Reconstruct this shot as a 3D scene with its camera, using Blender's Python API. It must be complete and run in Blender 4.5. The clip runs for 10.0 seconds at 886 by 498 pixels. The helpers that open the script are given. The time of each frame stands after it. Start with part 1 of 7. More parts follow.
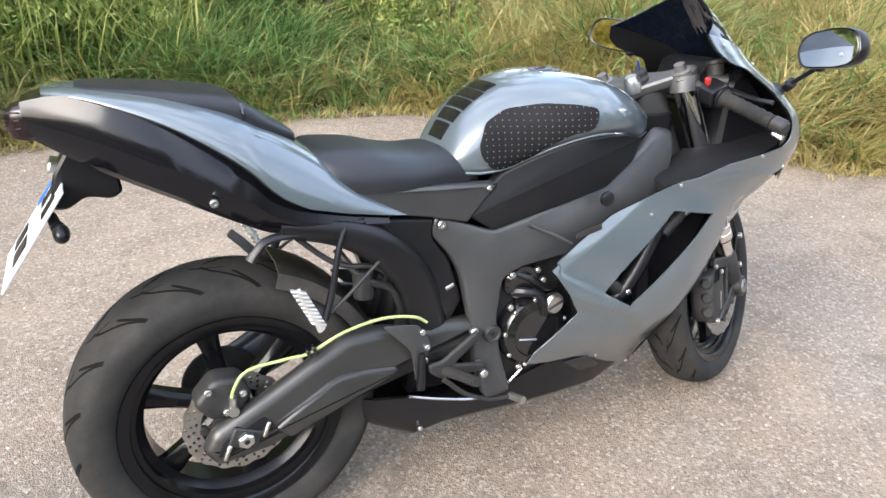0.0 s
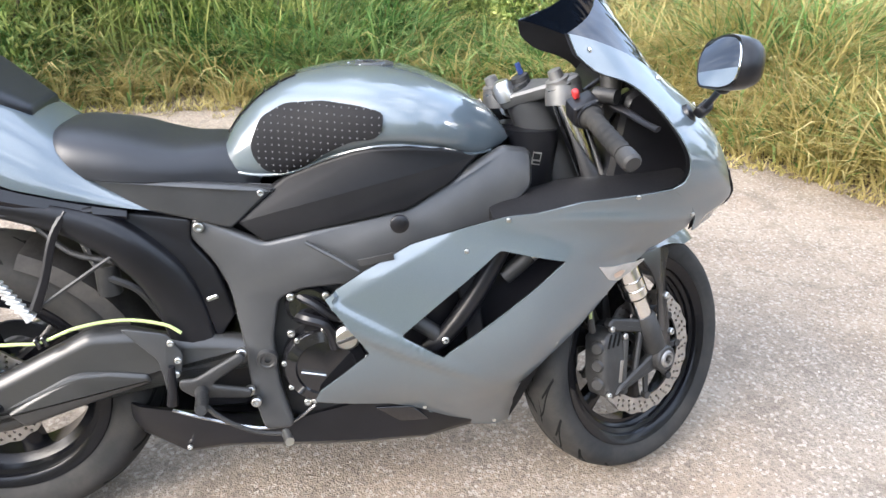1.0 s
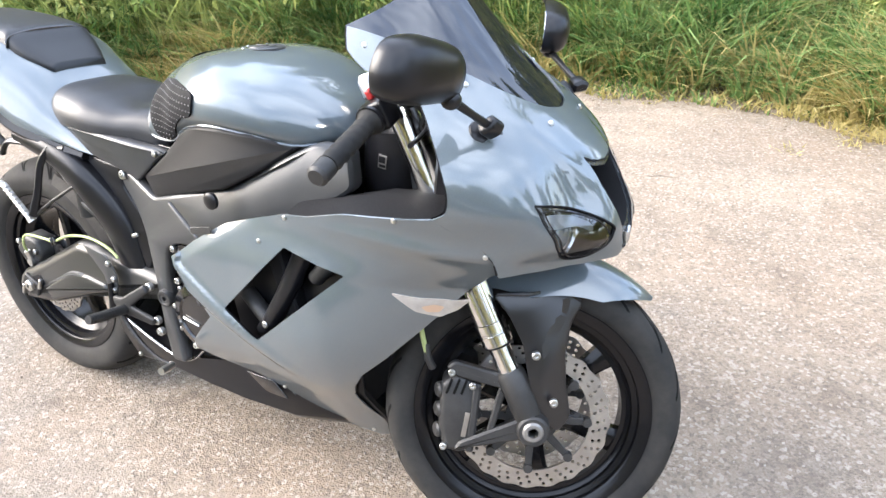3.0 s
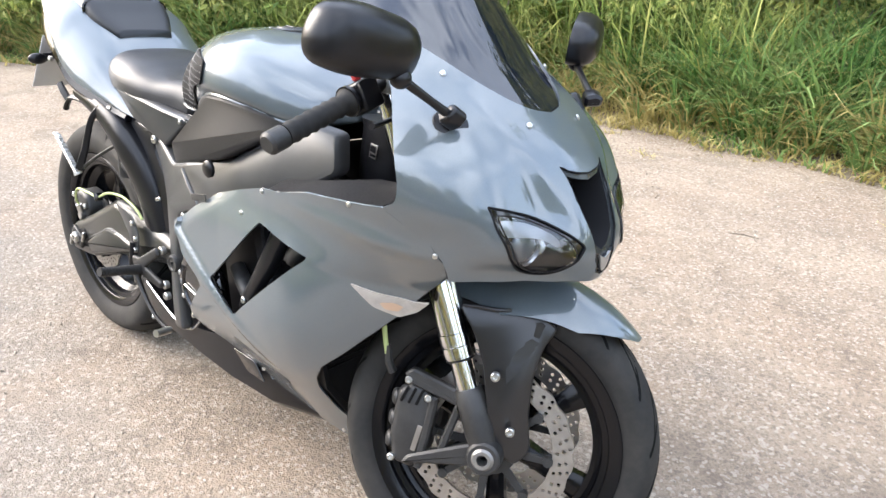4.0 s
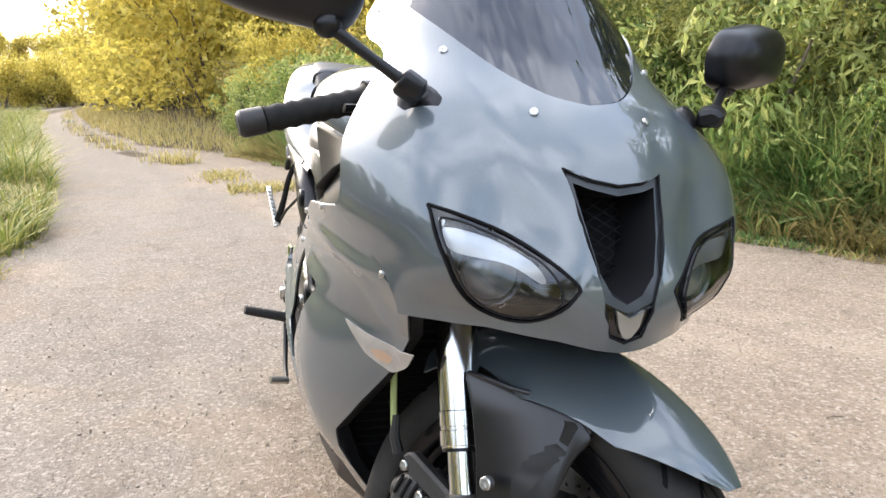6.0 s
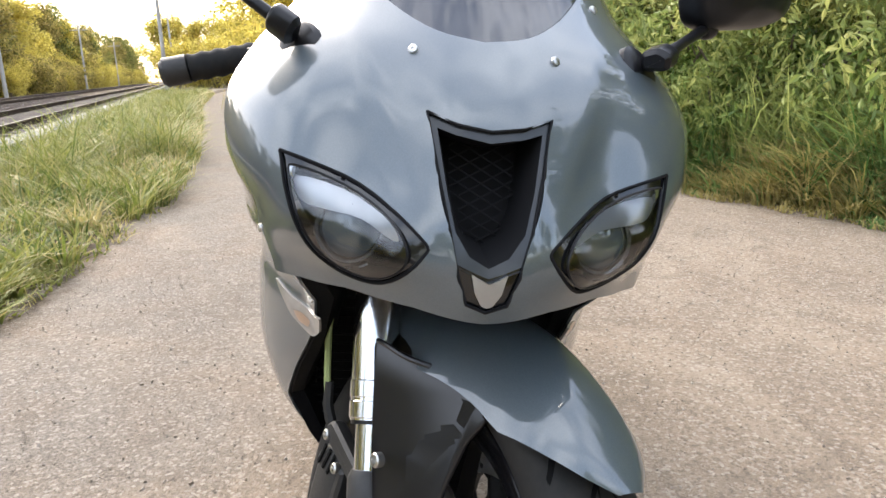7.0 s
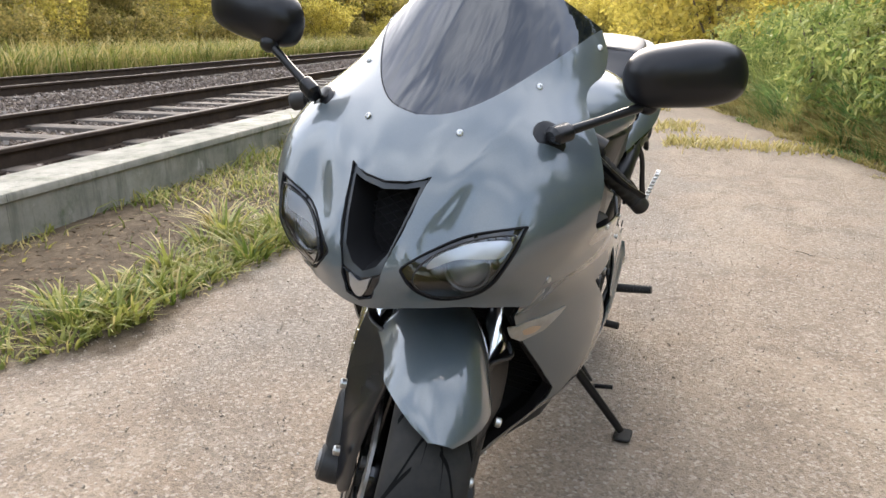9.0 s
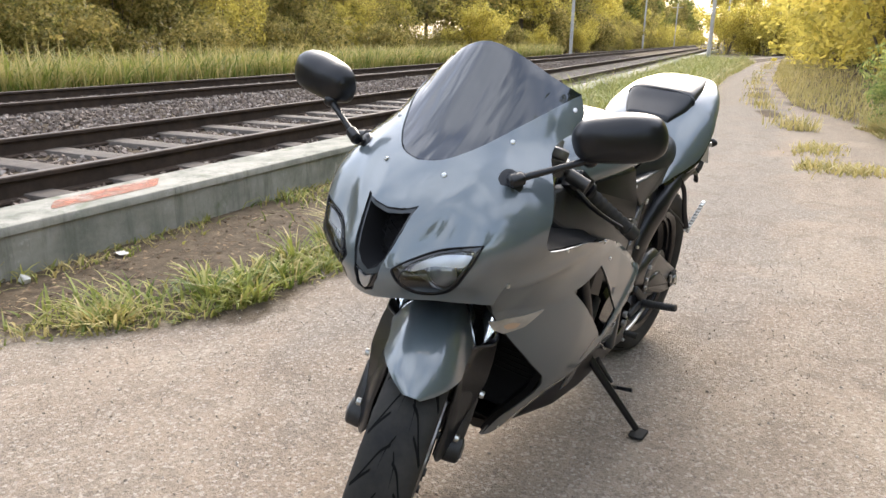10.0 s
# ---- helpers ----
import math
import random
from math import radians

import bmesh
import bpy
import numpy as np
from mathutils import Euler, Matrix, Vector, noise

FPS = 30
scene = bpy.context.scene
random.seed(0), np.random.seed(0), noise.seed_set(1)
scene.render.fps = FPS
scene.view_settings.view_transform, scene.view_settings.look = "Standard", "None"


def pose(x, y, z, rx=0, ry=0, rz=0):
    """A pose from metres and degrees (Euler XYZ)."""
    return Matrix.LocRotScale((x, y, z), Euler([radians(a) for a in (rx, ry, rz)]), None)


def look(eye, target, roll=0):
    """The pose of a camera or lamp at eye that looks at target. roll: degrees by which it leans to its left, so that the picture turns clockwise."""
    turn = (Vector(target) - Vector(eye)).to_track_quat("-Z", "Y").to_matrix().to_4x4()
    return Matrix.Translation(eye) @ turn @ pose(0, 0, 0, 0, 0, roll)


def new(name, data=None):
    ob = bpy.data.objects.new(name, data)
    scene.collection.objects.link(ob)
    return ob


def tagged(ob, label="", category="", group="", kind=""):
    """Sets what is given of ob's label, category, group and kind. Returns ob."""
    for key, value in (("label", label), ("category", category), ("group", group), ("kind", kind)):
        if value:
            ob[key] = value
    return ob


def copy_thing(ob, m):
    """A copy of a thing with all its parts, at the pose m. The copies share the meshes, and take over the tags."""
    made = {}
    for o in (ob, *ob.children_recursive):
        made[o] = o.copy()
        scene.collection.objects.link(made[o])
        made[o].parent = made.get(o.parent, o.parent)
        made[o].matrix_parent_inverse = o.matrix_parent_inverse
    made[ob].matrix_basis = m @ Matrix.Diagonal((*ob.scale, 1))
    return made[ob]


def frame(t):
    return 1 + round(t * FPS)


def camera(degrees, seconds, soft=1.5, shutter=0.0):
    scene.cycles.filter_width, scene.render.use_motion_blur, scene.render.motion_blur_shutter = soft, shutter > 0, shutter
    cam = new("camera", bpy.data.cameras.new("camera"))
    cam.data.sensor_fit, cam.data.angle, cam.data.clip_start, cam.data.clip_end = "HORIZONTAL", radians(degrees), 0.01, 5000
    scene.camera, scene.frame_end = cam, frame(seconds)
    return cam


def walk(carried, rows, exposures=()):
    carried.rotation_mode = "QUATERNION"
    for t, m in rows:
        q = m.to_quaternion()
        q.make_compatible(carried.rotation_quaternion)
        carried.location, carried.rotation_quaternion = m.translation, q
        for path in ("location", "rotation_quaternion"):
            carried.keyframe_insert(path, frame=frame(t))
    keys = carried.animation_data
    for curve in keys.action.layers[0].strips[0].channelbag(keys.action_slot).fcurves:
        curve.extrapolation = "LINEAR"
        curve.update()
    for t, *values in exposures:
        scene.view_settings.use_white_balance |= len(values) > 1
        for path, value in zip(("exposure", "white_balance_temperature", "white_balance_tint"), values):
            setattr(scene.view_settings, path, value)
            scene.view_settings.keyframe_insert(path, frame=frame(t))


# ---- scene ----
cam = camera(63.6, 10.0)
# the clip brightens along the side of the bike and darkens again at its front
EXPOSURES = [(0.0, 2.56, 6250, 12), (1.0, 2.95, 6200, 12), (2.5, 3.14, 6250, 12), (4.5, 2.83, 6480, 12), (6.5, 2.48, 6720, 12), (7.5, 2.33, 6780, 12), (9.0, 2.28, 6760, 12), (10.0, 2.34, 6700, 12)]
PATH = [
    (0, (-0.227, -1.227, 1.327), (0.633, 0.333, 0.417), 2.4),
    (0.5, (0.214, -1.274, 1.302), (0.84, 0.403, 0.409), 3.3),
    (1, (0.642, -1.28, 1.292), (0.972, 0.457, 0.356), 2.5),
    (1.5, (1.023, -1.254, 1.273), (1.026, 0.482, 0.28), -0.3),
    (2, (1.368, -1.237, 1.288), (0.995, 0.482, 0.335), 1.2),
    (2.5, (1.594, -1.092, 1.285), (0.941, 0.521, 0.301), -2.6),
    (2.7, (1.668, -1.045, 1.283), (0.919, 0.524, 0.295), -3.9),
    (3.8, (1.957, -0.868, 1.211), (0.828, 0.509, 0.3), -1.3),
    (4, (1.962, -0.831, 1.184), (0.793, 0.54, 0.317), -0.0),
    (4.5, (1.982, -0.703, 1.105), (0.635, 0.572, 0.357), 1.1),
    (5, (2.003, -0.586, 1.029), (0.452, 0.513, 0.407), -1.7),
    (5.2, (2.035, -0.529, 1.002), (0.395, 0.454, 0.413), -1.4),
    (6.3, (2.082, -0.221, 0.897), (0.195, 0.282, 0.464), -1.4),
    (6.5, (2.073, -0.162, 0.884), (0.17, 0.249, 0.428), -1.4),
    (7, (2.078, -0.034, 0.873), (0.152, 0.206, 0.388), -1.9),
    (7.2, (2.109, 0.017, 0.871), (0.176, 0.162, 0.377), -2.1),
    (7.5, (2.128, 0.103, 0.874), (0.193, 0.016, 0.375), -2.5),
    (8, (2.216, 0.233, 0.925), (0.311, -0.111, 0.422), -1.9),
    (8.5, (2.25, 0.344, 0.957), (0.391, -0.159, 0.418), -0.6),
    (9, (2.278, 0.489, 1.003), (0.497, -0.212, 0.423), 0.5),
    (9.5, (2.348, 0.717, 1.056), (0.734, -0.31, 0.473), 1.7),
    (10, (2.461, 0.871, 1.119), (0.864, -0.189, 0.547), 1.1),
]
walk(cam, [(t, look(eye, target, roll)) for t, eye, target, roll in PATH], exposures=EXPOSURES)

# ---- light ----
world = bpy.data.worlds.new("world")
scene.world = world
world.use_nodes = True
wn = world.node_tree.nodes
sky = wn.new("ShaderNodeTexSky")
sky.sky_type, sky.sun_disc = "NISHITA", False
sky.sun_elevation, sky.sun_rotation = radians(32), radians(-112)
sky.air_density, sky.dust_density, sky.ozone_density = 1.0, 3.0, 1.0
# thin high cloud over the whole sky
veil = wn.new("ShaderNodeMix")
veil.data_type = "RGBA"
# brighter towards the zenith, as an overcast sky is
up = wn.new("ShaderNodeSeparateXYZ")
world.node_tree.links.new(wn.new("ShaderNodeTexCoord").outputs["Generated"], up.inputs[0])
rise = wn.new("ShaderNodeMapRange")
rise.inputs["From Min"].default_value, rise.inputs["From Max"].default_value = 0.0, 0.8
rise.inputs["To Min"].default_value, rise.inputs["To Max"].default_value = 0.8, 1.6
world.node_tree.links.new(up.outputs[2], rise.inputs[0])
tone = wn.new("ShaderNodeVectorMath")
tone.operation = "SCALE"
tone.inputs[0].default_value = (2.36, 2.55, 2.83)
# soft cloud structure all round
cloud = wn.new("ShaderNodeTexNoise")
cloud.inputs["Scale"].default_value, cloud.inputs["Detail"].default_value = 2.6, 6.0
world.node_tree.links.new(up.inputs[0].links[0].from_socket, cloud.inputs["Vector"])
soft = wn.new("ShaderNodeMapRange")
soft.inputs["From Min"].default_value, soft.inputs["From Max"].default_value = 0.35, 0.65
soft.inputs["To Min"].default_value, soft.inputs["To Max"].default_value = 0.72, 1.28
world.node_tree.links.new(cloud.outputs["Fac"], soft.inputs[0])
# bluer where the cloud is thin
thin = wn.new("ShaderNodeMapRange")
thin.inputs["From Min"].default_value, thin.inputs["From Max"].default_value = 0.40, 0.60
thin.inputs["To Min"].default_value, thin.inputs["To Max"].default_value = 0.38, 0.78
world.node_tree.links.new(cloud.outputs["Fac"], thin.inputs[0])
world.node_tree.links.new(thin.outputs[0], veil.inputs[0])
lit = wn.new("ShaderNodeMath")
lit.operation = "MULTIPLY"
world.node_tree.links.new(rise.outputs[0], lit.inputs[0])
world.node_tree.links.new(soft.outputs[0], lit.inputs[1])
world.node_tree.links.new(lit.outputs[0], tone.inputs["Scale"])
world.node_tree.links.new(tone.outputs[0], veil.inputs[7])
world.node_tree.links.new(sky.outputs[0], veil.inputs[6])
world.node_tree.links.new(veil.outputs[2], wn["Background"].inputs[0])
wn["Background"].inputs[1].default_value = 0.146

sun_data = bpy.data.lights.new("sun", "SUN")
sun_data.energy, sun_data.angle, sun_data.color = 0.80, radians(38), (1.0, 0.94, 0.85)
sun = new("sun", sun_data)
# low sun down the line of the path, a little to the railway's side
sun.matrix_world = look((-7.4, -3.4, 5.2), (0, 0, 0))


# ---- materials ----
class Mat:
    """A node material with short calls for its nodes."""

    def __init__(self, name, color=(0.5, 0.5, 0.5), rough=0.5, metal=0.0, **more):
        self.m = bpy.data.materials.new(name)
        self.m.use_nodes = True
        self.n, self.l = self.m.node_tree.nodes, self.m.node_tree.links
        self.b = self.n["Principled BSDF"]
        self.set(Base_Color=(*color, 1), Roughness=rough, Metallic=metal, **more)

    def set(self, **values):
        for key, value in values.items():
            key = key.replace("_", " ")
            if hasattr(value, "is_linked"):
                self.l.new(value, self.b.inputs[key])
            else:
                self.b.inputs[key].default_value = value

    def node(self, kind, ins=(), feature="", data_type="", blend_type="", operation="", attribute_name=""):
        n = self.n.new(kind)
        if feature:
            n.feature = feature
        if data_type:
            n.data_type = data_type
        if blend_type:
            n.blend_type = blend_type
        if operation:
            n.operation = operation
        if attribute_name:
            n.attribute_name = attribute_name
        for key, value in dict(ins).items():
            if hasattr(value, "is_linked"):
                self.l.new(value, n.inputs[key])
            else:
                n.inputs[key].default_value = value
        return n

    def coord(self, world_space=False):
        if world_space:
            return self.node("ShaderNodeNewGeometry").outputs["Position"]
        return self.node("ShaderNodeTexCoord").outputs["Object"]

    def noise(self, scale, detail=4, rough=0.6, vec=None, distortion=0.0):
        return self.node("ShaderNodeTexNoise", {"Vector": vec or self.coord(), "Scale": scale, "Detail": detail, "Roughness": rough, "Distortion": distortion}).outputs["Fac"]

    def cells(self, scale, vec=None, out="Distance", feature="F1"):
        return self.node("ShaderNodeTexVoronoi", {"Vector": vec or self.coord(), "Scale": scale}, feature=feature).outputs[out]

    def ramp(self, fac, *stops):
        r = self.node("ShaderNodeValToRGB", {"Fac": fac})
        while len(r.color_ramp.elements) < len(stops):
            r.color_ramp.elements.new(0.5)
        for e, (p, c) in zip(r.color_ramp.elements, stops):
            e.position = p
            e.color = (*c, 1) if hasattr(c, "__len__") else (c, c, c, 1)
        return r.outputs["Color"]

    def mix(self, fac, a, b, how="MIX"):
        n = self.node("ShaderNodeMix", data_type="RGBA", blend_type=how)
        for i, v in ((0, fac), (6, a), (7, b)):
            if hasattr(v, "is_linked"):
                self.l.new(v, n.inputs[i])
            else:
                n.inputs[i].default_value = (*v, 1) if hasattr(v, "__len__") else v
        return n.outputs[2]

    def math(self, op, a, b=0.0):
        n = self.node("ShaderNodeMath", operation=op)
        for i, v in ((0, a), (1, b)):
            if hasattr(v, "is_linked"):
                self.l.new(v, n.inputs[i])
            else:
                n.inputs[i].default_value = v
        return n.outputs[0]

    def bump(self, height, strength=0.3, distance=0.002):
        self.set(Normal=self.node("ShaderNodeBump", {"Height": height, "Strength": strength, "Distance": distance}).outputs[0])

    def island(self):
        return self.node("ShaderNodeNewGeometry").outputs["Random Per Island"]


def gravel_material():
    m = Mat("gravel", rough=0.95, Specular_IOR_Level=0.15)
    p = m.coord(True)
    speck = m.node("ShaderNodeSeparateColor", {"Color": m.cells(210, p, "Color")}).outputs[0]
    chip = m.node("ShaderNodeSeparateColor", {"Color": m.cells(62, p, "Color")}).outputs[1]
    grit = m.noise(48, 6, 0.75, p)
    base = m.ramp(speck, (0.0, (0.165, 0.132, 0.103)), (0.3, (0.222, 0.180, 0.141)), (0.75, (0.280, 0.231, 0.182)), (1.0, (0.345, 0.295, 0.242)))
    base = m.mix(m.ramp(grit, (0.34, 0.0), (0.72, 0.6)), base, (0.265, 0.212, 0.162))
    base = m.mix(m.ramp(chip, (0.82, 0.0), (0.86, 0.4)), base, m.ramp(chip, (0.84, (0.21, 0.172, 0.135)), (0.92, (0.31, 0.255, 0.20)), (1.0, (0.40, 0.35, 0.295))))
    # fine blown sand fills the hollows in long ragged drifts
    drift = m.node("ShaderNodeMapping", {"Vector": p, "Rotation": (0, 0, 0.25), "Scale": (0.55, 1.5, 1.0)}).outputs[0]
    sand = m.math("ADD", m.noise(1.5, 7, 0.66, drift, 0.9), m.math("MULTIPLY", m.math("SUBTRACT", grit, 0.5), 0.3))
    sandy = m.ramp(sand, (0.45, 0.0), (0.60, 0.66))
    base = m.mix(sandy, base, m.mix(m.noise(240, 3, 0.7, p), (0.275, 0.225, 0.172), (0.365, 0.306, 0.240)))
    # trodden grey stretches and reddish earthy ones, with ragged borders
    lane = m.node("ShaderNodeAttribute", attribute_name="lane").outputs["Fac"]
    patches = m.math("ADD", m.noise(0.8, 6, 0.65, p, 0.6), m.math("MULTIPLY", m.math("SUBTRACT", grit, 0.5), 0.35))
    patches = m.math("ADD", patches, m.math("MULTIPLY", m.math("SUBTRACT", lane, 0.35), 0.30))
    grey = m.mix(m.ramp(patches, (0.45, 0.0), (0.62, 0.75)), base, m.mix(speck, (0.150, 0.133, 0.115), (0.275, 0.248, 0.215)))
    red = m.math("ADD", m.noise(1.9, 5, 0.6, p, 0.4), m.math("MULTIPLY", m.math("SUBTRACT", grit, 0.5), 0.4))
    tan = m.mix(m.ramp(red, (0.47, 0.0), (0.66, 0.30)), grey, (0.27, 0.198, 0.142))
    tan = m.mix(m.ramp(m.noise(4.5, 6, 0.7, p, 0.8), (0.52, 0.0), (0.68, 0.62)), tan, (0.155, 0.125, 0.098))
    # coarse grains, pale and dark, closely mixed
    grain = m.node("ShaderNodeSeparateColor", {"Color": m.cells(118, p, "Color")}).outputs[2]
    tan = m.mix(m.ramp(grain, (0.68, 0.0), (0.74, 0.50)), tan, m.ramp(grain, (0.74, (0.12, 0.098, 0.078)), (0.87, (0.165, 0.138, 0.112)), (0.88, (0.36, 0.32, 0.268)), (1.0, (0.46, 0.42, 0.36))))
    edge = m.node("ShaderNodeAttribute", attribute_name="verge").outputs["Fac"]
    soil = m.ramp(m.noise(11, 7, 0.75, p), (0.3, (0.035, 0.026, 0.017)), (0.5, (0.085, 0.064, 0.042)), (0.75, (0.155, 0.125, 0.085)))
    fac = m.ramp(m.math("ADD", edge, m.math("MULTIPLY", m.math("SUBTRACT", m.noise(5, 7, 0.75, p), 0.5), 0.9)), (0.42, 0.0), (0.62, 1.0))
    tan = m.mix(1.0, tan, (0.89, 0.885, 0.875), "MULTIPLY")
    m.set(Base_Color=m.mix(fac, tan, soil))
    h = m.math("ADD", m.math("ADD", m.cells(230, p), m.math("MULTIPLY", m.cells(95, p), 0.55)), m.math("MULTIPLY", m.noise(11, 6, 0.7, p), 0.9))
    h = m.math("ADD", m.math("MULTIPLY", h, m.math("SUBTRACT", 1.0, m.math("MULTIPLY", sandy, 0.55))), m.math("MULTIPLY", m.noise(3.2, 5, 0.6, drift), 1.4))
    m.bump(h, 0.7, 0.005)
    return m.m


def leaf_material(name, dark, light, tip, trans=0.35):
    m = Mat(name, rough=0.55, Specular_IOR_Level=0.3)
    r = m.island()
    col = m.ramp(r, (0.0, dark), (0.6, light), (1.0, tip))
    col = m.mix(m.ramp(m.noise(2.1, 4, 0.6, m.coord(True)), (0.42, 0.0), (0.66, 0.6)), col, tip)
    m.set(Base_Color=col)
    t = m.node("ShaderNodeBsdfTranslucent", {"Color": col})
    mixer = m.node("ShaderNodeMixShader", {"Fac": trans, 1: m.b.outputs[0], 2: t.outputs[0]})
    m.l.new(mixer.outputs[0], m.n["Material Output"].inputs[0])
    return m.m


def worn(name, a, b, rough, scale=6.0, metal=0.0, fine=90.0, relief=0.25, depth=0.001, spec=0.5):
    m = Mat(name, rough=rough, metal=metal, Specular_IOR_Level=spec)
    n = m.noise(scale, 5, 0.65)
    f = m.noise(fine, 3, 0.6)
    m.set(Base_Color=m.mix(m.ramp(n, (0.3, 0.0), (0.7, 1.0)), a, b))
    m.set(Roughness=m.node("ShaderNodeMapRange", {"Value": f, "To Min": rough * 0.8, "To Max": min(1.0, rough * 1.25)}).outputs[0])
    if relief:
        m.bump(f, relief, depth)
    return m.m


M = {}
M["gravel"] = gravel_material()
M["grass"] = leaf_material("grass_blades", (0.035, 0.098, 0.024), (0.115, 0.235, 0.06), (0.30, 0.40, 0.15), 0.4)
M["dry_grass"] = leaf_material("dry_grass_blades", (0.22, 0.20, 0.06), (0.40, 0.34, 0.12), (0.52, 0.43, 0.20), 0.4)
M["leaf"] = leaf_material("hedge_leaves", (0.034, 0.060, 0.015), (0.130, 0.165, 0.038), (0.42, 0.39, 0.11), 0.42)
M["strip"] = leaf_material("strip_grass_blades", (0.060, 0.100, 0.018), (0.17, 0.215, 0.040), (0.36, 0.34, 0.10), 0.42)
M["herb"] = leaf_material("herb_leaves", (0.07, 0.125, 0.03), (0.22, 0.30, 0.075), (0.52, 0.52, 0.19), 0.45)
M["flower"] = leaf_material("yellow_flower_heads", (0.55, 0.30, 0.02), (0.72, 0.45, 0.03), (0.80, 0.55, 0.06), 0.2)
M["gold"] = leaf_material("golden_leaves", (0.24, 0.21, 0.04), (0.55, 0.46, 0.09), (0.74, 0.62, 0.17), 0.55)
M["olive"] = leaf_material("olive_leaves", (0.075, 0.08, 0.02), (0.25, 0.225, 0.055), (0.52, 0.40, 0.14), 0.5)
M["bark"] = worn("bark", (0.09, 0.07, 0.05), (0.16, 0.13, 0.10), 0.9, 9, relief=0.8, depth=0.01)


def old_concrete():
    m = Mat("old_concrete", rough=0.9, Specular_IOR_Level=0.3)
    p = m.coord(True)
    streak = m.noise(1.0, 6, 0.7, m.node("ShaderNodeMapping", {"Vector": p, "Scale": (9.0, 9.0, 1.2)}).outputs[0])
    c = m.mix(m.ramp(m.noise(2.4, 6, 0.7, p), (0.32, 0.0), (0.68, 1.0)), (0.16, 0.165, 0.135), (0.36, 0.34, 0.295))
    c = m.mix(m.ramp(streak, (0.50, 0.0), (0.66, 0.7)), c, (0.12, 0.125, 0.10))
    c = m.mix(m.ramp(m.noise(5.5, 5, 0.75, p), (0.60, 0.0), (0.70, 0.6)), c, (0.48, 0.46, 0.42))
    c = m.mix(m.ramp(m.noise(3.1, 6, 0.75, p, 0.5), (0.56, 0.0), (0.68, 0.7)), c, (0.09, 0.115, 0.05))
    m.set(Base_Color=c)
    m.bump(m.noise(55, 5, 0.7, p), 0.6, 0.005)
    return m.m


M["concrete"] = old_concrete()
M["sleeper"] = worn("concrete_sleeper", (0.058, 0.047, 0.039), (0.125, 0.106, 0.089), 0.9, 4, relief=0.5, depth=0.004)
M["rail"] = worn("rusted_rail", (0.032, 0.025, 0.021), (0.065, 0.046, 0.034), 0.95, 7, 0.0, spec=0.1)
M["rail_head"] = worn("worn_rail_head", (0.10, 0.085, 0.075), (0.17, 0.15, 0.135), 0.7, 12, 0.2, relief=0, spec=0.2)
M["pole"] = worn("pole_grey", (0.35, 0.34, 0.32), (0.5, 0.48, 0.45), 0.8, 3)


def stone_material(name, *stops):
    m = Mat(name, rough=0.95, Specular_IOR_Level=0.2)
    c = m.ramp(m.island(), *stops)
    m.set(Base_Color=m.mix(m.ramp(m.noise(60, 4), (0.35, 0.0), (0.7, 0.35)), c, (0.10, 0.085, 0.07)))
    m.bump(m.noise(120, 3), 0.4, 0.002)
    return m.m


M["ballast"] = stone_material("ballast_stone", (0.0, (0.085, 0.066, 0.055)), (0.5, (0.17, 0.135, 0.112)), (0.85, (0.25, 0.205, 0.175)), (1.0, (0.36, 0.32, 0.285)))
M["pebble"] = stone_material("pebble", (0.0, (0.25, 0.21, 0.17)), (0.5, (0.29, 0.245, 0.198)), (0.9, (0.36, 0.315, 0.262)), (1.0, (0.50, 0.46, 0.40)))


# ---- building helpers ----
def spline(pts, n=8, closed=False):
    """A smooth curve through the points, n steps to a span."""
    p = [Vector(q) for q in pts]
    k, out = len(p), []
    for i in range(k if closed else k - 1):
        a, b, c, d = ((p[(i - 1) % k], p[i], p[(i + 1) % k], p[(i + 2) % k]) if closed else (p[max(i - 1, 0)], p[i], p[i + 1], p[min(i + 2, k - 1)]))
        for s in range(n):
            t = s / n
            out.append(0.5 * ((2 * b) + (c - a) * t + (2 * a - 5 * b + 4 * c - d) * t * t + (3 * b - a - 3 * c + d) * t ** 3))
    if not closed:
        out.append(p[-1])
    return out


def curve1(xs, ys):
    """A smooth function through a table."""
    xs, ys = np.array(xs, float), np.array(ys, float)
    m = np.gradient(ys, xs)

    def at(x):
        x = min(max(x, xs[0]), xs[-1])
        i = min(max(int(np.searchsorted(xs, x)) - 1, 0), len(xs) - 2)
        h = xs[i + 1] - xs[i]
        t = (x - xs[i]) / h
        return float((2 * t ** 3 - 3 * t * t + 1) * ys[i] + (t ** 3 - 2 * t * t + t) * h * m[i] + (3 * t * t - 2 * t ** 3) * ys[i + 1] + (t ** 3 - t * t) * h * m[i + 1])
    return at


def rounded(pts, r, n=4):
    """A closed outline with its corners rounded off."""
    p, out = [Vector(q) for q in pts], []
    for i, b in enumerate(p):
        a, c = p[i - 1], p[(i + 1) % len(p)]
        ra, rc = min(r, (a - b).length * 0.45), min(r, (c - b).length * 0.45)
        s, e = b + (a - b).normalized() * ra, b + (c - b).normalized() * rc
        for k in range(n + 1):
            t = k / n
            out.append(s * (1 - t) ** 2 + b * 2 * t * (1 - t) + e * t * t)
    return out


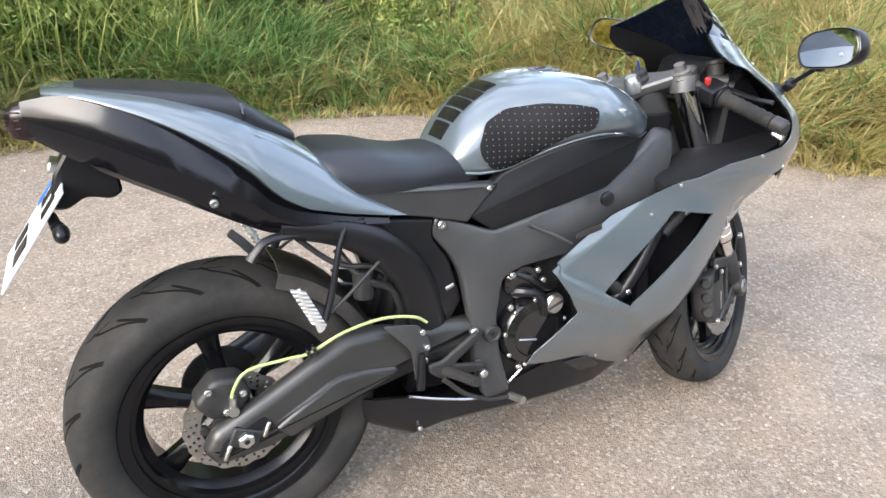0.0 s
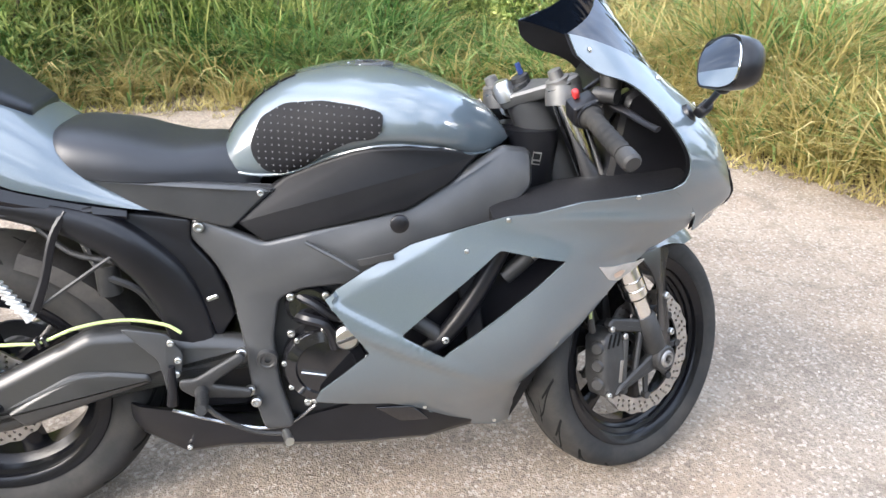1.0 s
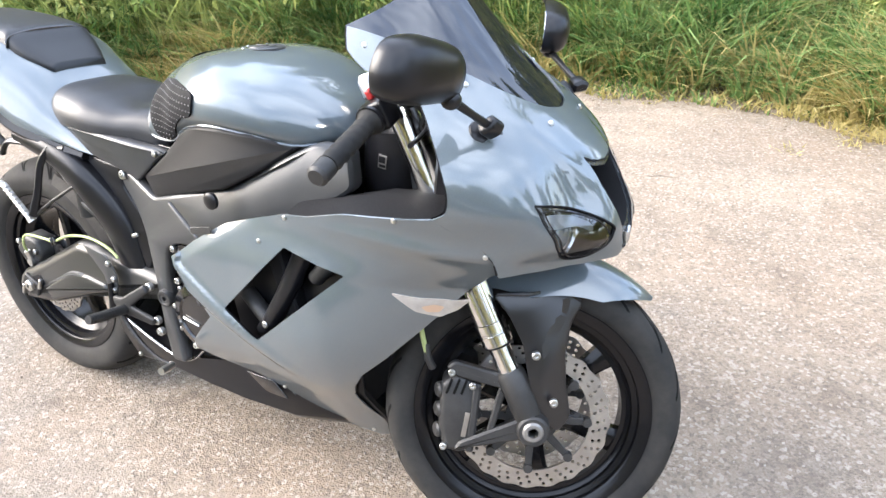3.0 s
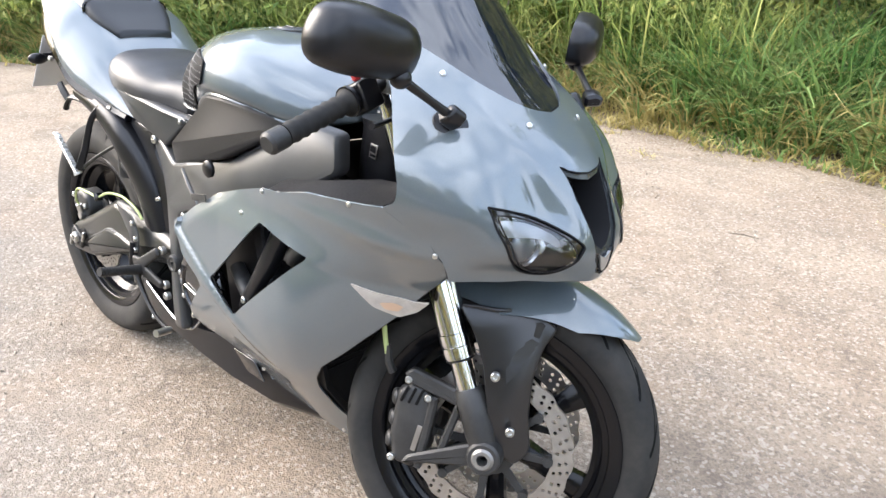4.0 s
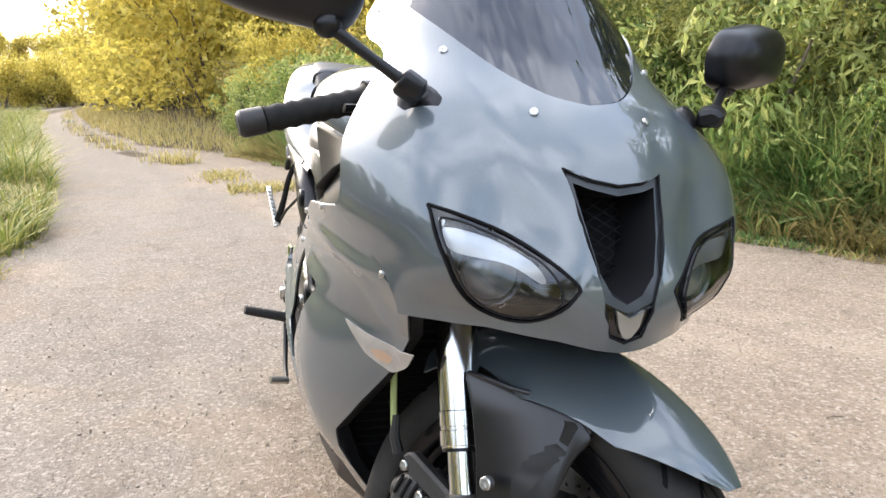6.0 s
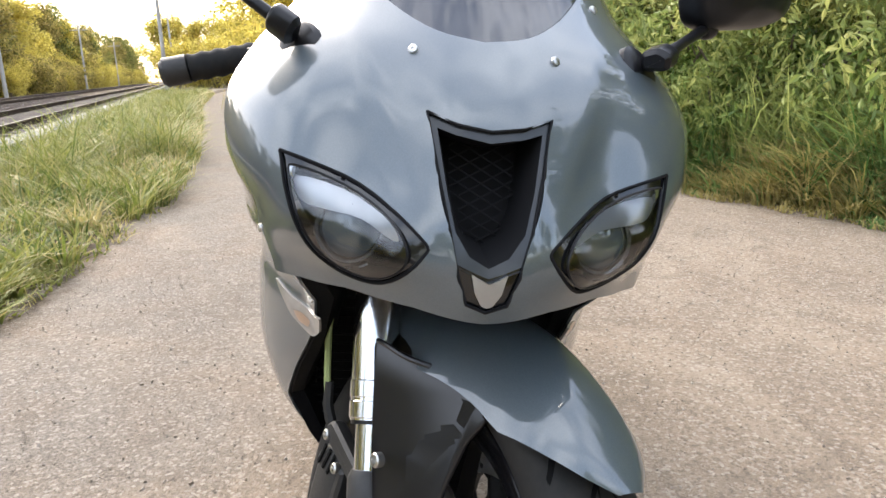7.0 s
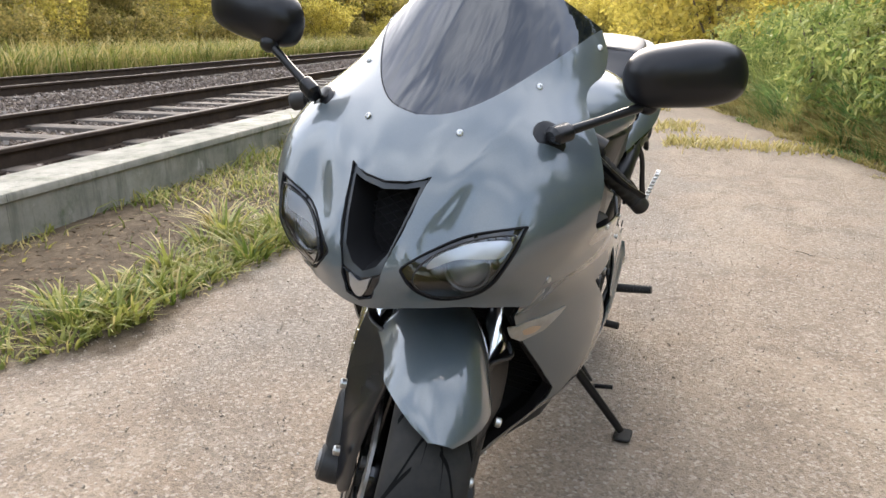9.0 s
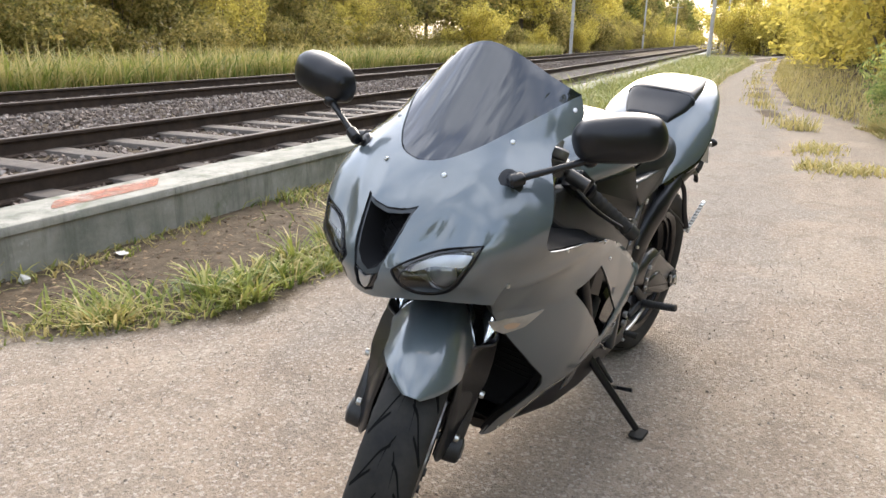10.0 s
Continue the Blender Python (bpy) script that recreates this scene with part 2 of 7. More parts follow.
def add_rings(bm, rings, closed=True, caps=True):
    made = [[bm.verts.new(v) for v in ring] for ring in rings]
    k = len(made[0])
    for a, b in zip(made, made[1:]):
        for i in range(k if closed else k - 1):
            j = (i + 1) % k
            bm.faces.new((a[i], a[j], b[j], b[i]))
    if caps and closed:
        bm.faces.new(made[0][::-1])
        bm.faces.new(made[-1])
    return bm


def loft(rings, closed=True, caps=True):
    bm = add_rings(bmesh.new(), rings, closed, caps)
    bmesh.ops.recalc_face_normals(bm, faces=bm.faces)
    return bm


def tube(pts, r, n=10, bm=None, smooth=0, flat=1.0):
    """A round bar along a line; r is one radius or one for each point."""
    pts = spline(pts, smooth) if smooth else [Vector(q) for q in pts]
    k = len(pts)
    rs = [curve1(range(len(r)), r)(i * (len(r) - 1) / (k - 1)) for i in range(k)] if hasattr(r, "__len__") else [r] * k
    side = None
    rings = []
    for i, p in enumerate(pts):
        d = (pts[min(i + 1, k - 1)] - pts[max(i - 1, 0)]).normalized()
        if side is None:
            side = d.orthogonal().normalized()
        side = (side - d * side.dot(d)).normalized()
        up = d.cross(side)
        rings.append([p + rs[i] * (math.cos(a) * side + flat * math.sin(a) * up) for a in (2 * math.pi * j / n for j in range(n))])
    bm = add_rings(bm or bmesh.new(), rings)
    bmesh.ops.recalc_face_normals(bm, faces=bm.faces)
    return bm


def lathe(profile, n=32, m=None, bm=None, arc=(0, 360)):
    """A body turned about the y axis from (radius, y) pairs; the profile is closed."""
    m = m or Matrix()
    rings = []
    full = arc == (0, 360)
    steps = n if full else n + 1
    for j in range(steps):
        a = radians(arc[0] + (arc[1] - arc[0]) * j / n)
        rings.append([m @ Vector((r * math.cos(a), y, r * math.sin(a))) for r, y in profile])
    if full:
        rings.append(None)
    bm = bm or bmesh.new()
    made = [[bm.verts.new(v) for v in ring] for ring in rings if ring]
    if full:
        made.append(made[0])
    k = len(profile)
    for a, b in zip(made, made[1:]):
        for i in range(k):
            q = (a[i], a[(i + 1) % k], b[(i + 1) % k], b[i])
            bm.faces.new(q)
    if not full:
        bm.faces.new(made[0][::-1])
        bm.faces.new(made[-1])
    bmesh.ops.remove_doubles(bm, verts=bm.verts, dist=1e-6)
    bmesh.ops.recalc_face_normals(bm, faces=bm.faces)
    return bm


def slab(outline, y0, y1, bevel=0.004, bm=None, m=None, shape=None):
    """An outline in the (x, z) plane given depth from y0 to y1, with soft edges. shape(x, z): a shift in y."""
    bm = bm or bmesh.new()
    shape = shape or (lambda x, z: 0.0)
    m = m or Matrix()
    rings = []
    pts = [Vector((q[0], q[1])) for q in outline]
    area = sum(a.x * b.y - b.x * a.y for a, b in zip(pts, pts[1:] + pts[:1]))
    def inset(d):
        if not d:
            return pts
        out = []
        for i, b in enumerate(pts):
            e1, e2 = b - pts[i - 1], pts[(i + 1) % len(pts)] - b
            nrm = Vector((-(e1 + e2).y, (e1 + e2).x)).normalized() * (1 if area > 0 else -1)
            out.append(b + nrm * d)
        return out
    s = 1 if y1 > y0 else -1
    for y, d in ((y0, bevel), (y0 + s * bevel, 0), (y1 - s * bevel, 0), (y1 - s * bevel * 0.3, bevel * 0.45), (y1, bevel * 1.2)):
        rings.append([m @ Vector((q.x, y + shape(q.x, q.y), q.y)) for q in inset(d)])
    add_rings(bm, rings)
    bmesh.ops.recalc_face_normals(bm, faces=bm.faces)
    return bm


def box(size, m=None, bevel=0.003, bm=None):
    x, z = size[0] / 2, size[2] / 2
    return slab(rounded([(-x, -z), (x, -z), (x, z), (-x, z)], bevel * 1.5, 2), -size[1] / 2, size[1] / 2, bevel, bm, m)


def ball(center, radii, n=14, bm=None, m=None):
    m = m or Matrix()
    rings = []
    for i in range(n + 1):
        a = -math.pi / 2 + math.pi * i / n
        c = max(math.cos(a), 0.01)
        rings.append([m @ Vector((center[0] + radii[0] * c * math.cos(b), center[1] + radii[1] * c * math.sin(b), center[2] + radii[2] * math.sin(a))) for b in (2 * math.pi * j / (n + 4) for j in range(n + 4))])
    bm = add_rings(bm or bmesh.new(), rings)
    bmesh.ops.recalc_face_normals(bm, faces=bm.faces)
    return bm


def sheet(outline, holes, place, step=0.012, scale=1.0):
    """A surface over an outline with holes in two coordinates (u, v); place(u, v) gives its points."""
    from mathutils.geometry import delaunay_2d_cdt, intersect_point_tri_2d
    loops, verts, edges = [outline, *holes], [], []
    for loop in loops:
        first = len(verts)
        k = len(loop)
        for i in range(k):
            a, b = Vector(loop[i]), Vector(loop[(i + 1) % k])
            n = max(1, int((b - a).length / step + 0.5))
            for j in range(n):
                verts.append(a.lerp(b, j / n))
        last = len(verts)
        edges += [(i, i + 1 if i + 1 < last else first) for i in range(first, last)]
    polys = [[Vector(q) for q in loop] for loop in loops]

    def inside(p):
        hit = False
        for poly in polys:
            for a, b in zip(poly, poly[1:] + poly[:1]):
                if (a.y > p.y) != (b.y > p.y) and p.x < (b.x - a.x) * (p.y - a.y) / (b.y - a.y) + a.x:
                    hit = not hit
        return hit
    rim = np.array([tuple(v) for v in verts])
    lo, hi = rim.min(0), rim.max(0)
    row = 0
    v = lo[1] + step * 0.5
    while v < hi[1]:
        u = lo[0] + step * (0.5 if row % 2 else 0.0)
        while u < hi[0]:
            if np.min((rim[:, 0] - u) ** 2 + (rim[:, 1] - v) ** 2) > (0.55 * step) ** 2 and inside(Vector((u, v))):
                verts.append(Vector((u, v)))
            u += step
        v += step * 0.87
        row += 1
    vs, _, fs, _, _, _ = delaunay_2d_cdt(verts, edges, [], 0, 1e-6)
    bm = bmesh.new()
    bv = [bm.verts.new(place(q.x, q.y)) for q in vs]
    for f in fs:
        c = sum((vs[i] for i in f), Vector((0, 0))) / len(f)
        if inside(c):
            bm.faces.new([bv[i] for i in f])
    loose = [q for q in bm.verts if not q.link_faces]
    bmesh.ops.delete(bm, geom=loose, context="VERTS")
    return bm


def solid(bm, thick):
    """Gives a sheet thickness, against its normals."""
    bmesh.ops.recalc_face_normals(bm, faces=bm.faces)
    top = list(bm.faces)
    bm.normal_update()
    back = {v: bm.verts.new(v.co - v.normal * thick) for v in list(bm.verts)}
    rim = [e for e in bm.edges if len(e.link_faces) == 1]
    for e in rim:
        f = e.link_faces[0]
        a, b = e.verts
        loop = [l for l in f.loops if l.edge == e][0]
        a, b = loop.vert, loop.link_loop_next.vert
        bm.faces.new((b, a, back[a], back[b]))
    for f in top:
        bm.faces.new([back[v] for v in reversed(f.verts)])
    return bm


def mirror_y(bm):
    for v in bm.verts:
        v.co.y = -v.co.y
    bmesh.ops.reverse_faces(bm, faces=bm.faces)
    return bm


def turn(bm, m):
    bmesh.ops.transform(bm, matrix=m, verts=bm.verts)
    return bm


def mesh_of(name, bm, material, sharp=38):
    me = bpy.data.meshes.new(name)
    bm.to_mesh(me)
    bm.free()
    me.materials.append(material)
    me.shade_smooth()
    me.set_sharp_from_angle(angle=radians(sharp))
    return me


def part(name, bm, material, parent=None, label="", sharp=38):
    ob = new(name, mesh_of(name, bm, material, sharp))
    ob.parent = parent
    if label:
        tagged(ob, label)
    return ob


def thing(name, label, category, m=None, group=""):
    ob = new(name)
    ob.empty_display_size = 0.1
    ob.matrix_world = m or Matrix()
    return tagged(ob, label, category, group)


def arrays(name, verts, faces, material, smooth=False):
    """A mesh object from arrays of points and of equal-sided faces."""
    me = bpy.data.meshes.new(name)
    n, k = faces.shape
    me.vertices.add(len(verts))
    me.vertices.foreach_set("co", np.ascontiguousarray(verts, np.float32).ravel())
    me.loops.add(n * k)
    me.loops.foreach_set("vertex_index", np.ascontiguousarray(faces, np.int32).ravel())
    me.polygons.add(n)
    me.polygons.foreach_set("loop_start", np.arange(0, n * k, k, dtype=np.int32))
    me.polygons.foreach_set("use_smooth", np.full(n, smooth))
    me.update(calc_edges=True)
    me.materials.append(material)
    return new(name, me)


# ---- ground ----
SLOPE = 0.158


def rail_y(x, off):
    """The railway runs slowly away from the path and curves off with it; off is its place at x = 0."""
    return off + SLOPE * x + 0.05 * np.minimum(x + 8.0, 0.0)


def path_right(x):
    return np.interp(x, [-60, -21, -12, -8.5, -6, -4.5, -3.5, -1.9, -0.6, 0.5, 1.4, 1.9, 2.4, 3.0, 3.4, 4.5, 12.0], [-9.2, -3.1, -1.15, 0.5, 1.2, 1.7, 2.05, 2.6, 3.1, 3.2, 3.08, 2.92, 2.62, 1.85, 1.15, 0.7, 0.5])


def path_left(x):
    return np.interp(x, [-60, -21, -11.5, -5.0, -3.0, 0.0, 0.7, 1.35, 3.0, 12.0], [-10.4, -4.55, -2.75, -1.6, -1.4, -1.46, -1.46, -1.84, -1.95, -1.4])


def build_ground():
    xs = np.concatenate([np.linspace(-400, -40, 19)[:-1], np.linspace(-40, -8, 110)[:-1], np.linspace(-8, 5, 110)[:-1], np.linspace(5, 20, 40)[:-1], np.linspace(20, 400, 16)])
    ys = np.concatenate([np.linspace(-400, -20, 16)[:-1], np.linspace(-20, -4, 50)[:-1], np.linspace(-4, 6, 100)[:-1], np.linspace(6, 20, 30)[:-1], np.linspace(20, 400, 16)])
    gx, gy = np.meshgrid(xs, ys, indexing="ij")
    right = gy - path_right(gx)
    left = path_left(gx) - gy
    out = np.maximum(right, left)
    wob = np.array([noise.noise((x * 1.1, y * 1.1, 3.0)) for x, y in zip(gx.ravel(), gy.ravel())]).reshape(gx.shape)
    verge = np.clip(0.5 + (out + 0.25 * wob) / 0.8, 0, 1)
    # tufts of a grassy strip in the middle of the far path
    mid = 0.5 * (path_right(gx) + path_left(gx)) + 0.25
    strip = np.exp(-((gy - mid) / 0.3) ** 2) * (gx < -6) * np.clip(wob * 2 + 0.35, 0, 1)
    verge = np.maximum(verge, strip)
    # the trodden grey lane along the railway's side
    seam = np.interp(gx, [-30, -6.9, -4.7, -2.4, -0.4, 3.0], [-4.6, -0.45, -0.1, 0.2, 0.45, 0.6])
    lane = np.clip(0.5 + (seam - gy + 0.3 * wob) / 0.5, 0, 1) * np.clip(0.5 - left / 0.9, 0, 1) * np.clip((1.6 - gx) / 3.0, 0.25, 1)
    bed = rail_y(gx, -2.97) - gy
    z = np.where(right > 0, np.minimum(right * 0.16, 0.9), 0)
    z = z + 0.085 * np.clip(bed / 0.12, 0, 1) - 0.30 * np.clip((bed - 7.7) / 2.5, 0, 1) + 0.012 * wob * np.clip(out * 2, 0, 1)
    verts = np.stack([gx, gy, z], -1).reshape(-1, 3)
    nx, ny = gx.shape
    i = np.arange(nx * ny).reshape(nx, ny)
    faces = np.stack([i[:-1, :-1], i[1:, :-1], i[1:, 1:], i[:-1, 1:]], -1).reshape(-1, 4)
    ob = arrays("ground", verts, faces, M["gravel"], True)
    ob.data.attributes.new("verge", "FLOAT", "POINT").data.foreach_set("value", verge.ravel().astype(np.float32))
    ob.data.attributes.new("lane", "FLOAT", "POINT").data.foreach_set("value", lane.ravel().astype(np.float32))
    return tagged(ob, "worn tan gravel path between grassy verges", "ground", kind="structure")


build_ground()
rng = np.random.default_rng(7)


def ground_z(x, y):
    right = y - path_right(x)
    bed = rail_y(x, -2.97) - y
    return np.where(right > 0, np.minimum(right * 0.16, 0.9), 0) + 0.085 * np.clip(bed / 0.12, 0, 1) - 0.30 * np.clip((bed - 7.7) / 2.5, 0, 1)


def blades(name, x, y, height, material, label, width=0.0055, lean=0.6, away=None):
    """Bent grass blades, each of three quads that narrow to the tip."""
    n = len(x)
    a = rng.uniform(0, 2 * np.pi, n) if away is None else away
    face = a + rng.normal(0, 0.6, n) + np.pi / 2
    bend = np.abs(rng.normal(lean, 0.3, n))
    w = width * rng.uniform(0.6, 1.5, n)
    base = np.stack([x, y, ground_z(x, y) - 0.01], -1)
    out = np.stack([np.cos(a), np.sin(a), np.zeros(n)], -1)
    side = np.stack([np.cos(face), np.sin(face), np.zeros(n)], -1)
    verts = []
    for t, k in ((0, 1.0), (0.4, 0.9), (0.75, 0.6), (1.0, 0.08)):
        c = base + out * (bend * height * t ** 2)[:, None] + np.array([0, 0, 1]) * (height * (t - 0.35 * bend * t ** 2))[:, None]
        verts += [c - side * (w * k)[:, None], c + side * (w * k)[:, None]]
    verts = np.stack(verts, 1).reshape(-1, 3)
    f = np.array([[0, 1, 3, 2], [2, 3, 5, 4], [4, 5, 7, 6]])
    faces = (np.arange(n)[:, None, None] * 8 + f[None]).reshape(-1, 4)
    return tagged(arrays(name, verts, faces, material), label, "grass", kind="stuff")


def leaves(n, spread, size, clumps, slim=0.32, droop=0.3):
    """Points and faces of n small folded leaves, gathered in clumps."""
    cen = clumps[rng.integers(0, len(clumps), n)]
    d = rng.normal(0, 1, (n, 3))
    d *= (spread * rng.uniform(0.35, 1.0, n) ** 0.5 / np.linalg.norm(d, axis=1))[:, None]
    p = cen + d
    a = rng.normal(0, 1, (n, 3)) + np.array([0, 0, -droop])
    a /= np.linalg.norm(a, axis=1)[:, None]
    b = np.cross(a, rng.normal(0, 1, (n, 3)))
    b /= np.linalg.norm(b, axis=1)[:, None]
    c = np.cross(a, b)
    s = size * rng.uniform(0.6, 1.4, n)[:, None]
    v = np.stack([p, p + a * s * 0.45 + b * s * slim + c * s * 0.1, p + a * s * 1.1, p + a * s * 0.45 - b * s * slim + c * s * 0.1], 1).reshape(-1, 3)
    f = np.arange(n * 4).reshape(n, 4)
    return v, f


# ---- railway ----
def rail_line(off, x0, x1, n):
    xs = np.linspace(x0, x1, n)
    return [(float(x), float(rail_y(x, off))) for x in xs]


def sweep(line, profile, closed=True):
    rings = []
    for i, (x, y) in enumerate(line):
        a, b = Vector(line[max(i - 1, 0)]), Vector(line[min(i + 1, len(line) - 1)])
        d = (b - a).normalized()
        rings.append([(x - d.y * u, y + d.x * u, z) for u, z in profile])
    return loft(rings, closed)


RAIL = [(-0.065, 0.100), (0.065, 0.100), (0.062, 0.112), (0.012, 0.122), (0.009, 0.215), (0.034, 0.226), (0.034, 0.248), (0.028, 0.253), (-0.028, 0.253), (-0.034, 0.248), (-0.034, 0.226), (-0.009, 0.215), (-0.012, 0.122), (-0.062, 0.112)]
for off in (-3.75, -5.25, -7.95, -9.45):
    rail = tagged(new("rail"), "rusty steel running rail with polished head", "rail", "rails of two tracks")
    part("web", sweep(rail_line(off, 14, -130, 120), RAIL), M["rail"], rail)
    part("head", sweep(rail_line(off, 14, -130, 120), [(-0.024, 0.2532), (0.024, 0.2532), (0.022, 0.2555), (-0.022, 0.2555)]), M["rail_head"], rail, "shiny worn running surface")

sleeper_mesh = mesh_of("sleeper", slab(rounded([(-0.13, 0.0), (0.13, 0.0), (0.105, 0.16), (-0.105, 0.16)], 0.012, 2), -1.22, 1.02, 0.012), M["sleeper"])
SLEEPER_X = {}
for off, x_end in ((-4.50, -45), (-8.70, -30)):
    x = 9.0
    SLEEPER_X[off] = []
    while x > x_end:
        SLEEPER_X[off].append(x)
        y = float(rail_y(x, off))
        slope = math.degrees(math.atan(float(rail_y(x + 0.1, off) - rail_y(x - 0.1, off)) / 0.2))
        ob = new("sleeper", sleeper_mesh)
        ob.matrix_world = pose(x, y, (-0.032 if off > -6 else -0.04) + random.uniform(-0.010, 0.006), 0, 0, slope + random.uniform(-0.6, 0.6))
        tagged(ob, "weathered concrete railway sleeper bedded in ballast", "sleeper", "sleepers of the railway")
        x -= 0.62

wall = tagged(new("wall_kerb"), "low weathered concrete retaining wall beside the track", "wall", kind="structure")
x = 12.0
while x > -90:
    piece = part("panel", sweep(rail_line(-3.06, x - 0.001, x - 2.999, 5), [(0.0, -0.25), (0.0, 0.228), (-0.02, 0.248), (-0.36, 0.252), (-0.384, 0.248), (-0.390, 0.240), (-0.390, 0.206), (-0.378, 0.198), (-0.378, -0.25)]), M["concrete"], wall)
    x -= 3.0

def faded_paint():
    m = Mat("faded_red_marking", (0.42, 0.17, 0.11), 0.9)
    worn_off = m.ramp(m.noise(9, 6, 0.7, m.coord(True)), (0.40, 0.12), (0.62, 0.75))
    bare = m.node("ShaderNodeBsdfTransparent")
    mixer = m.node("ShaderNodeMixShader", {"Fac": worn_off, 1: bare.outputs[0], 2: m.b.outputs[0]})
    m.l.new(mixer.outputs[0], m.n["Material Output"].inputs[0])
    return m.m


mark_x, mark_y = 0.25, float(rail_y(0.25, -3.06)) + 0.20
mark_bm = slab(rounded([(mark_x - 0.42, mark_y - 0.15), (mark_x + 0.30, mark_y - 0.03), (mark_x + 0.42, mark_y + 0.15), (mark_x - 0.25, mark_y + 0.06)], 0.06, 4), 0.0, 0.0012, 0.0004, None, Matrix(((1, 0, 0, 0), (0, 0, 1, 0), (0, 1, 0, 0.2545), (0, 0, 0, 1))))
part("paint_mark", mark_bm, faded_paint(), wall, "faded red survey mark on the wall's top")


def stones(name, x, y, z, size, material, label, category):
    """Angular stones: cubes with every corner knocked about."""
    n = len(x)
    cube = np.array([[i, j, k] for i in (-1, 1) for j in (-1, 1) for k in (-1, 1)], float)
    v = cube[None] * rng.uniform(0.45, 1.0, (n, 1, 3)) + rng.normal(0, 0.22, (n, 8, 3))
    a = rng.uniform(0, 6.3, (n, 3))
    ca, sa = np.cos(a), np.sin(a)
    v = np.stack([v[..., 0] * ca[:, :1] - v[..., 1] * sa[:, :1], v[..., 0] * sa[:, :1] + v[..., 1] * ca[:, :1], v[..., 2]], -1)
    v = np.stack([v[..., 0], v[..., 1] * ca[:, 1:2] - v[..., 2] * sa[:, 1:2], v[..., 1] * sa[:, 1:2] + v[..., 2] * ca[:, 1:2]], -1)
    v = v * size[:, None, None] * 0.5 + np.stack([x, y, z], -1)[:, None]
    f = np.array([[0, 1, 3, 2], [4, 6, 7, 5], [0, 4, 5, 1], [2, 3, 7, 6], [0, 2, 6, 4], [1, 5, 7, 3]])
    faces = (np.arange(n)[:, None, None] * 8 + f[None]).reshape(-1, 4)
    return tagged(arrays(name, v.reshape(-1, 3), faces, material), label, category, kind="stuff")


n = 76000
x = 5 - 48 * rng.uniform(0, 1, n) ** 1.7
off = rng.uniform(-10.6, -3.46, n)
# few stones lie on the sleepers of the nearer track
near = np.min(np.abs(x[:, None] + SLOPE * (off[:, None] + 4.5) - np.array(SLEEPER_X[-4.50])[None]), 1)
keep = ~((np.abs(off + 4.5) < 1.2) & (near < 0.125)) | (rng.uniform(0, 1, n) < 0.40)
x, off = x[keep], off[keep]
n = len(x)
y = rail_y(x, off)
shoulder = np.clip((-10.6 - off) * -1 / 1.2, 0, 1)
stones("ballast", x, y, ground_z(x, y) + rng.uniform(0.0, 0.03, n) * shoulder * np.where(np.abs(off + 4.5) < 1.2, 0.3, 1.0), rng.uniform(0.022, 0.052, n), M["ballast"], "crushed brown-grey track ballast stones", "ballast")
n = 9000
x, y = np.concatenate([rng.uniform(-6, 4.5, n // 3), rng.uniform(-1.6, 3.2, n - n // 3)]), rng.uniform(-1.6, 3.1, n)
keep = (y < path_right(x)) & (y > path_left(x))
x, y = x[keep], y[keep]
stones("pebbles", x, y, np.full(len(x), 0.0012), rng.uniform(0.003, 0.0065, len(x)) * rng.choice([1, 1, 1, 1, 1, 1, 1, 1.4], len(x)), M["pebble"], "loose pale pebbles scattered over the gravel", "pebbles")


def pole(x, y, h, lean=0.0, arm=False):
    root = thing("mast", "tall slim grey railway mast beside the track", "mast", pose(x, y, -0.2, lean, 0, 0), "masts along the railway")
    part("post", tube([(0, 0, 0), (0, 0, h * 0.5), (0, 0, h)], [0.12, 0.10, 0.08], 12), M["pole"], root)
    part("cap", tube([(0, 0, h), (0, 0, h + 0.06)], 0.11, 12), M["pole"], root)
    if arm:
        part("crossarm", tube([(0, -0.9, h - 0.5), (0, 0.9, h - 0.5)], 0.04, 8), M["pole"], root)


for x, off, h in ((-40, -1.9, 7.5), (-43.7, -11.1, 8.4), (-72, -1.9, 7.0), (-82, -11.3, 7.0), (-104, -1.9, 7.0), (-122, -11.3, 7.0)):
    pole(x, float(rail_y(x, off)), h, 0, off < -5)

# ---- vegetation ----
def field(x, y, scale, seed):
    return np.array([noise.noise((a * scale + seed, b * scale, seed)) for a, b in zip(x, y)])


def dry_share(x, y, d):
    """The straw along the gravel's edge, in patches, and the bleached corner where the path narrows."""
    return np.clip(0.06 + 1.3 * field(x, y, 0.9, 9.0) + 1.0 * np.clip((x - 2.0) / 0.7, 0, 1) + 0.75 * np.clip(0.5 - d, 0, 0.5) / 0.5, 0.02, 0.93)


# arching tussocks, each leaning outwards from its own root
n, per = 2300, 44
cx = rng.uniform(-9, 6.5, n)
cd = -0.04 + 2.3 * rng.uniform(0, 1, n) ** 1.1
cy = path_right(cx) + cd
tall = np.clip(0.14 + 0.44 * np.clip((cd + 0.12) / 0.4, 0.2, 1) * (0.85 + 0.9 * field(cx, cy, 0.9, 0.0)), 0.09, 0.85)
straw = rng.uniform(0, 1, n) < dry_share(cx, cy, cd)
out = rng.uniform(0, 2 * np.pi, (n, per))
rad = 0.075 * np.sqrt(rng.uniform(0, 1, (n, per)))
x, y = (cx[:, None] + rad * np.cos(out)), (cy[:, None] + rad * np.sin(out))
h = tall[:, None] * rng.uniform(0.45, 1.3, (n, per))
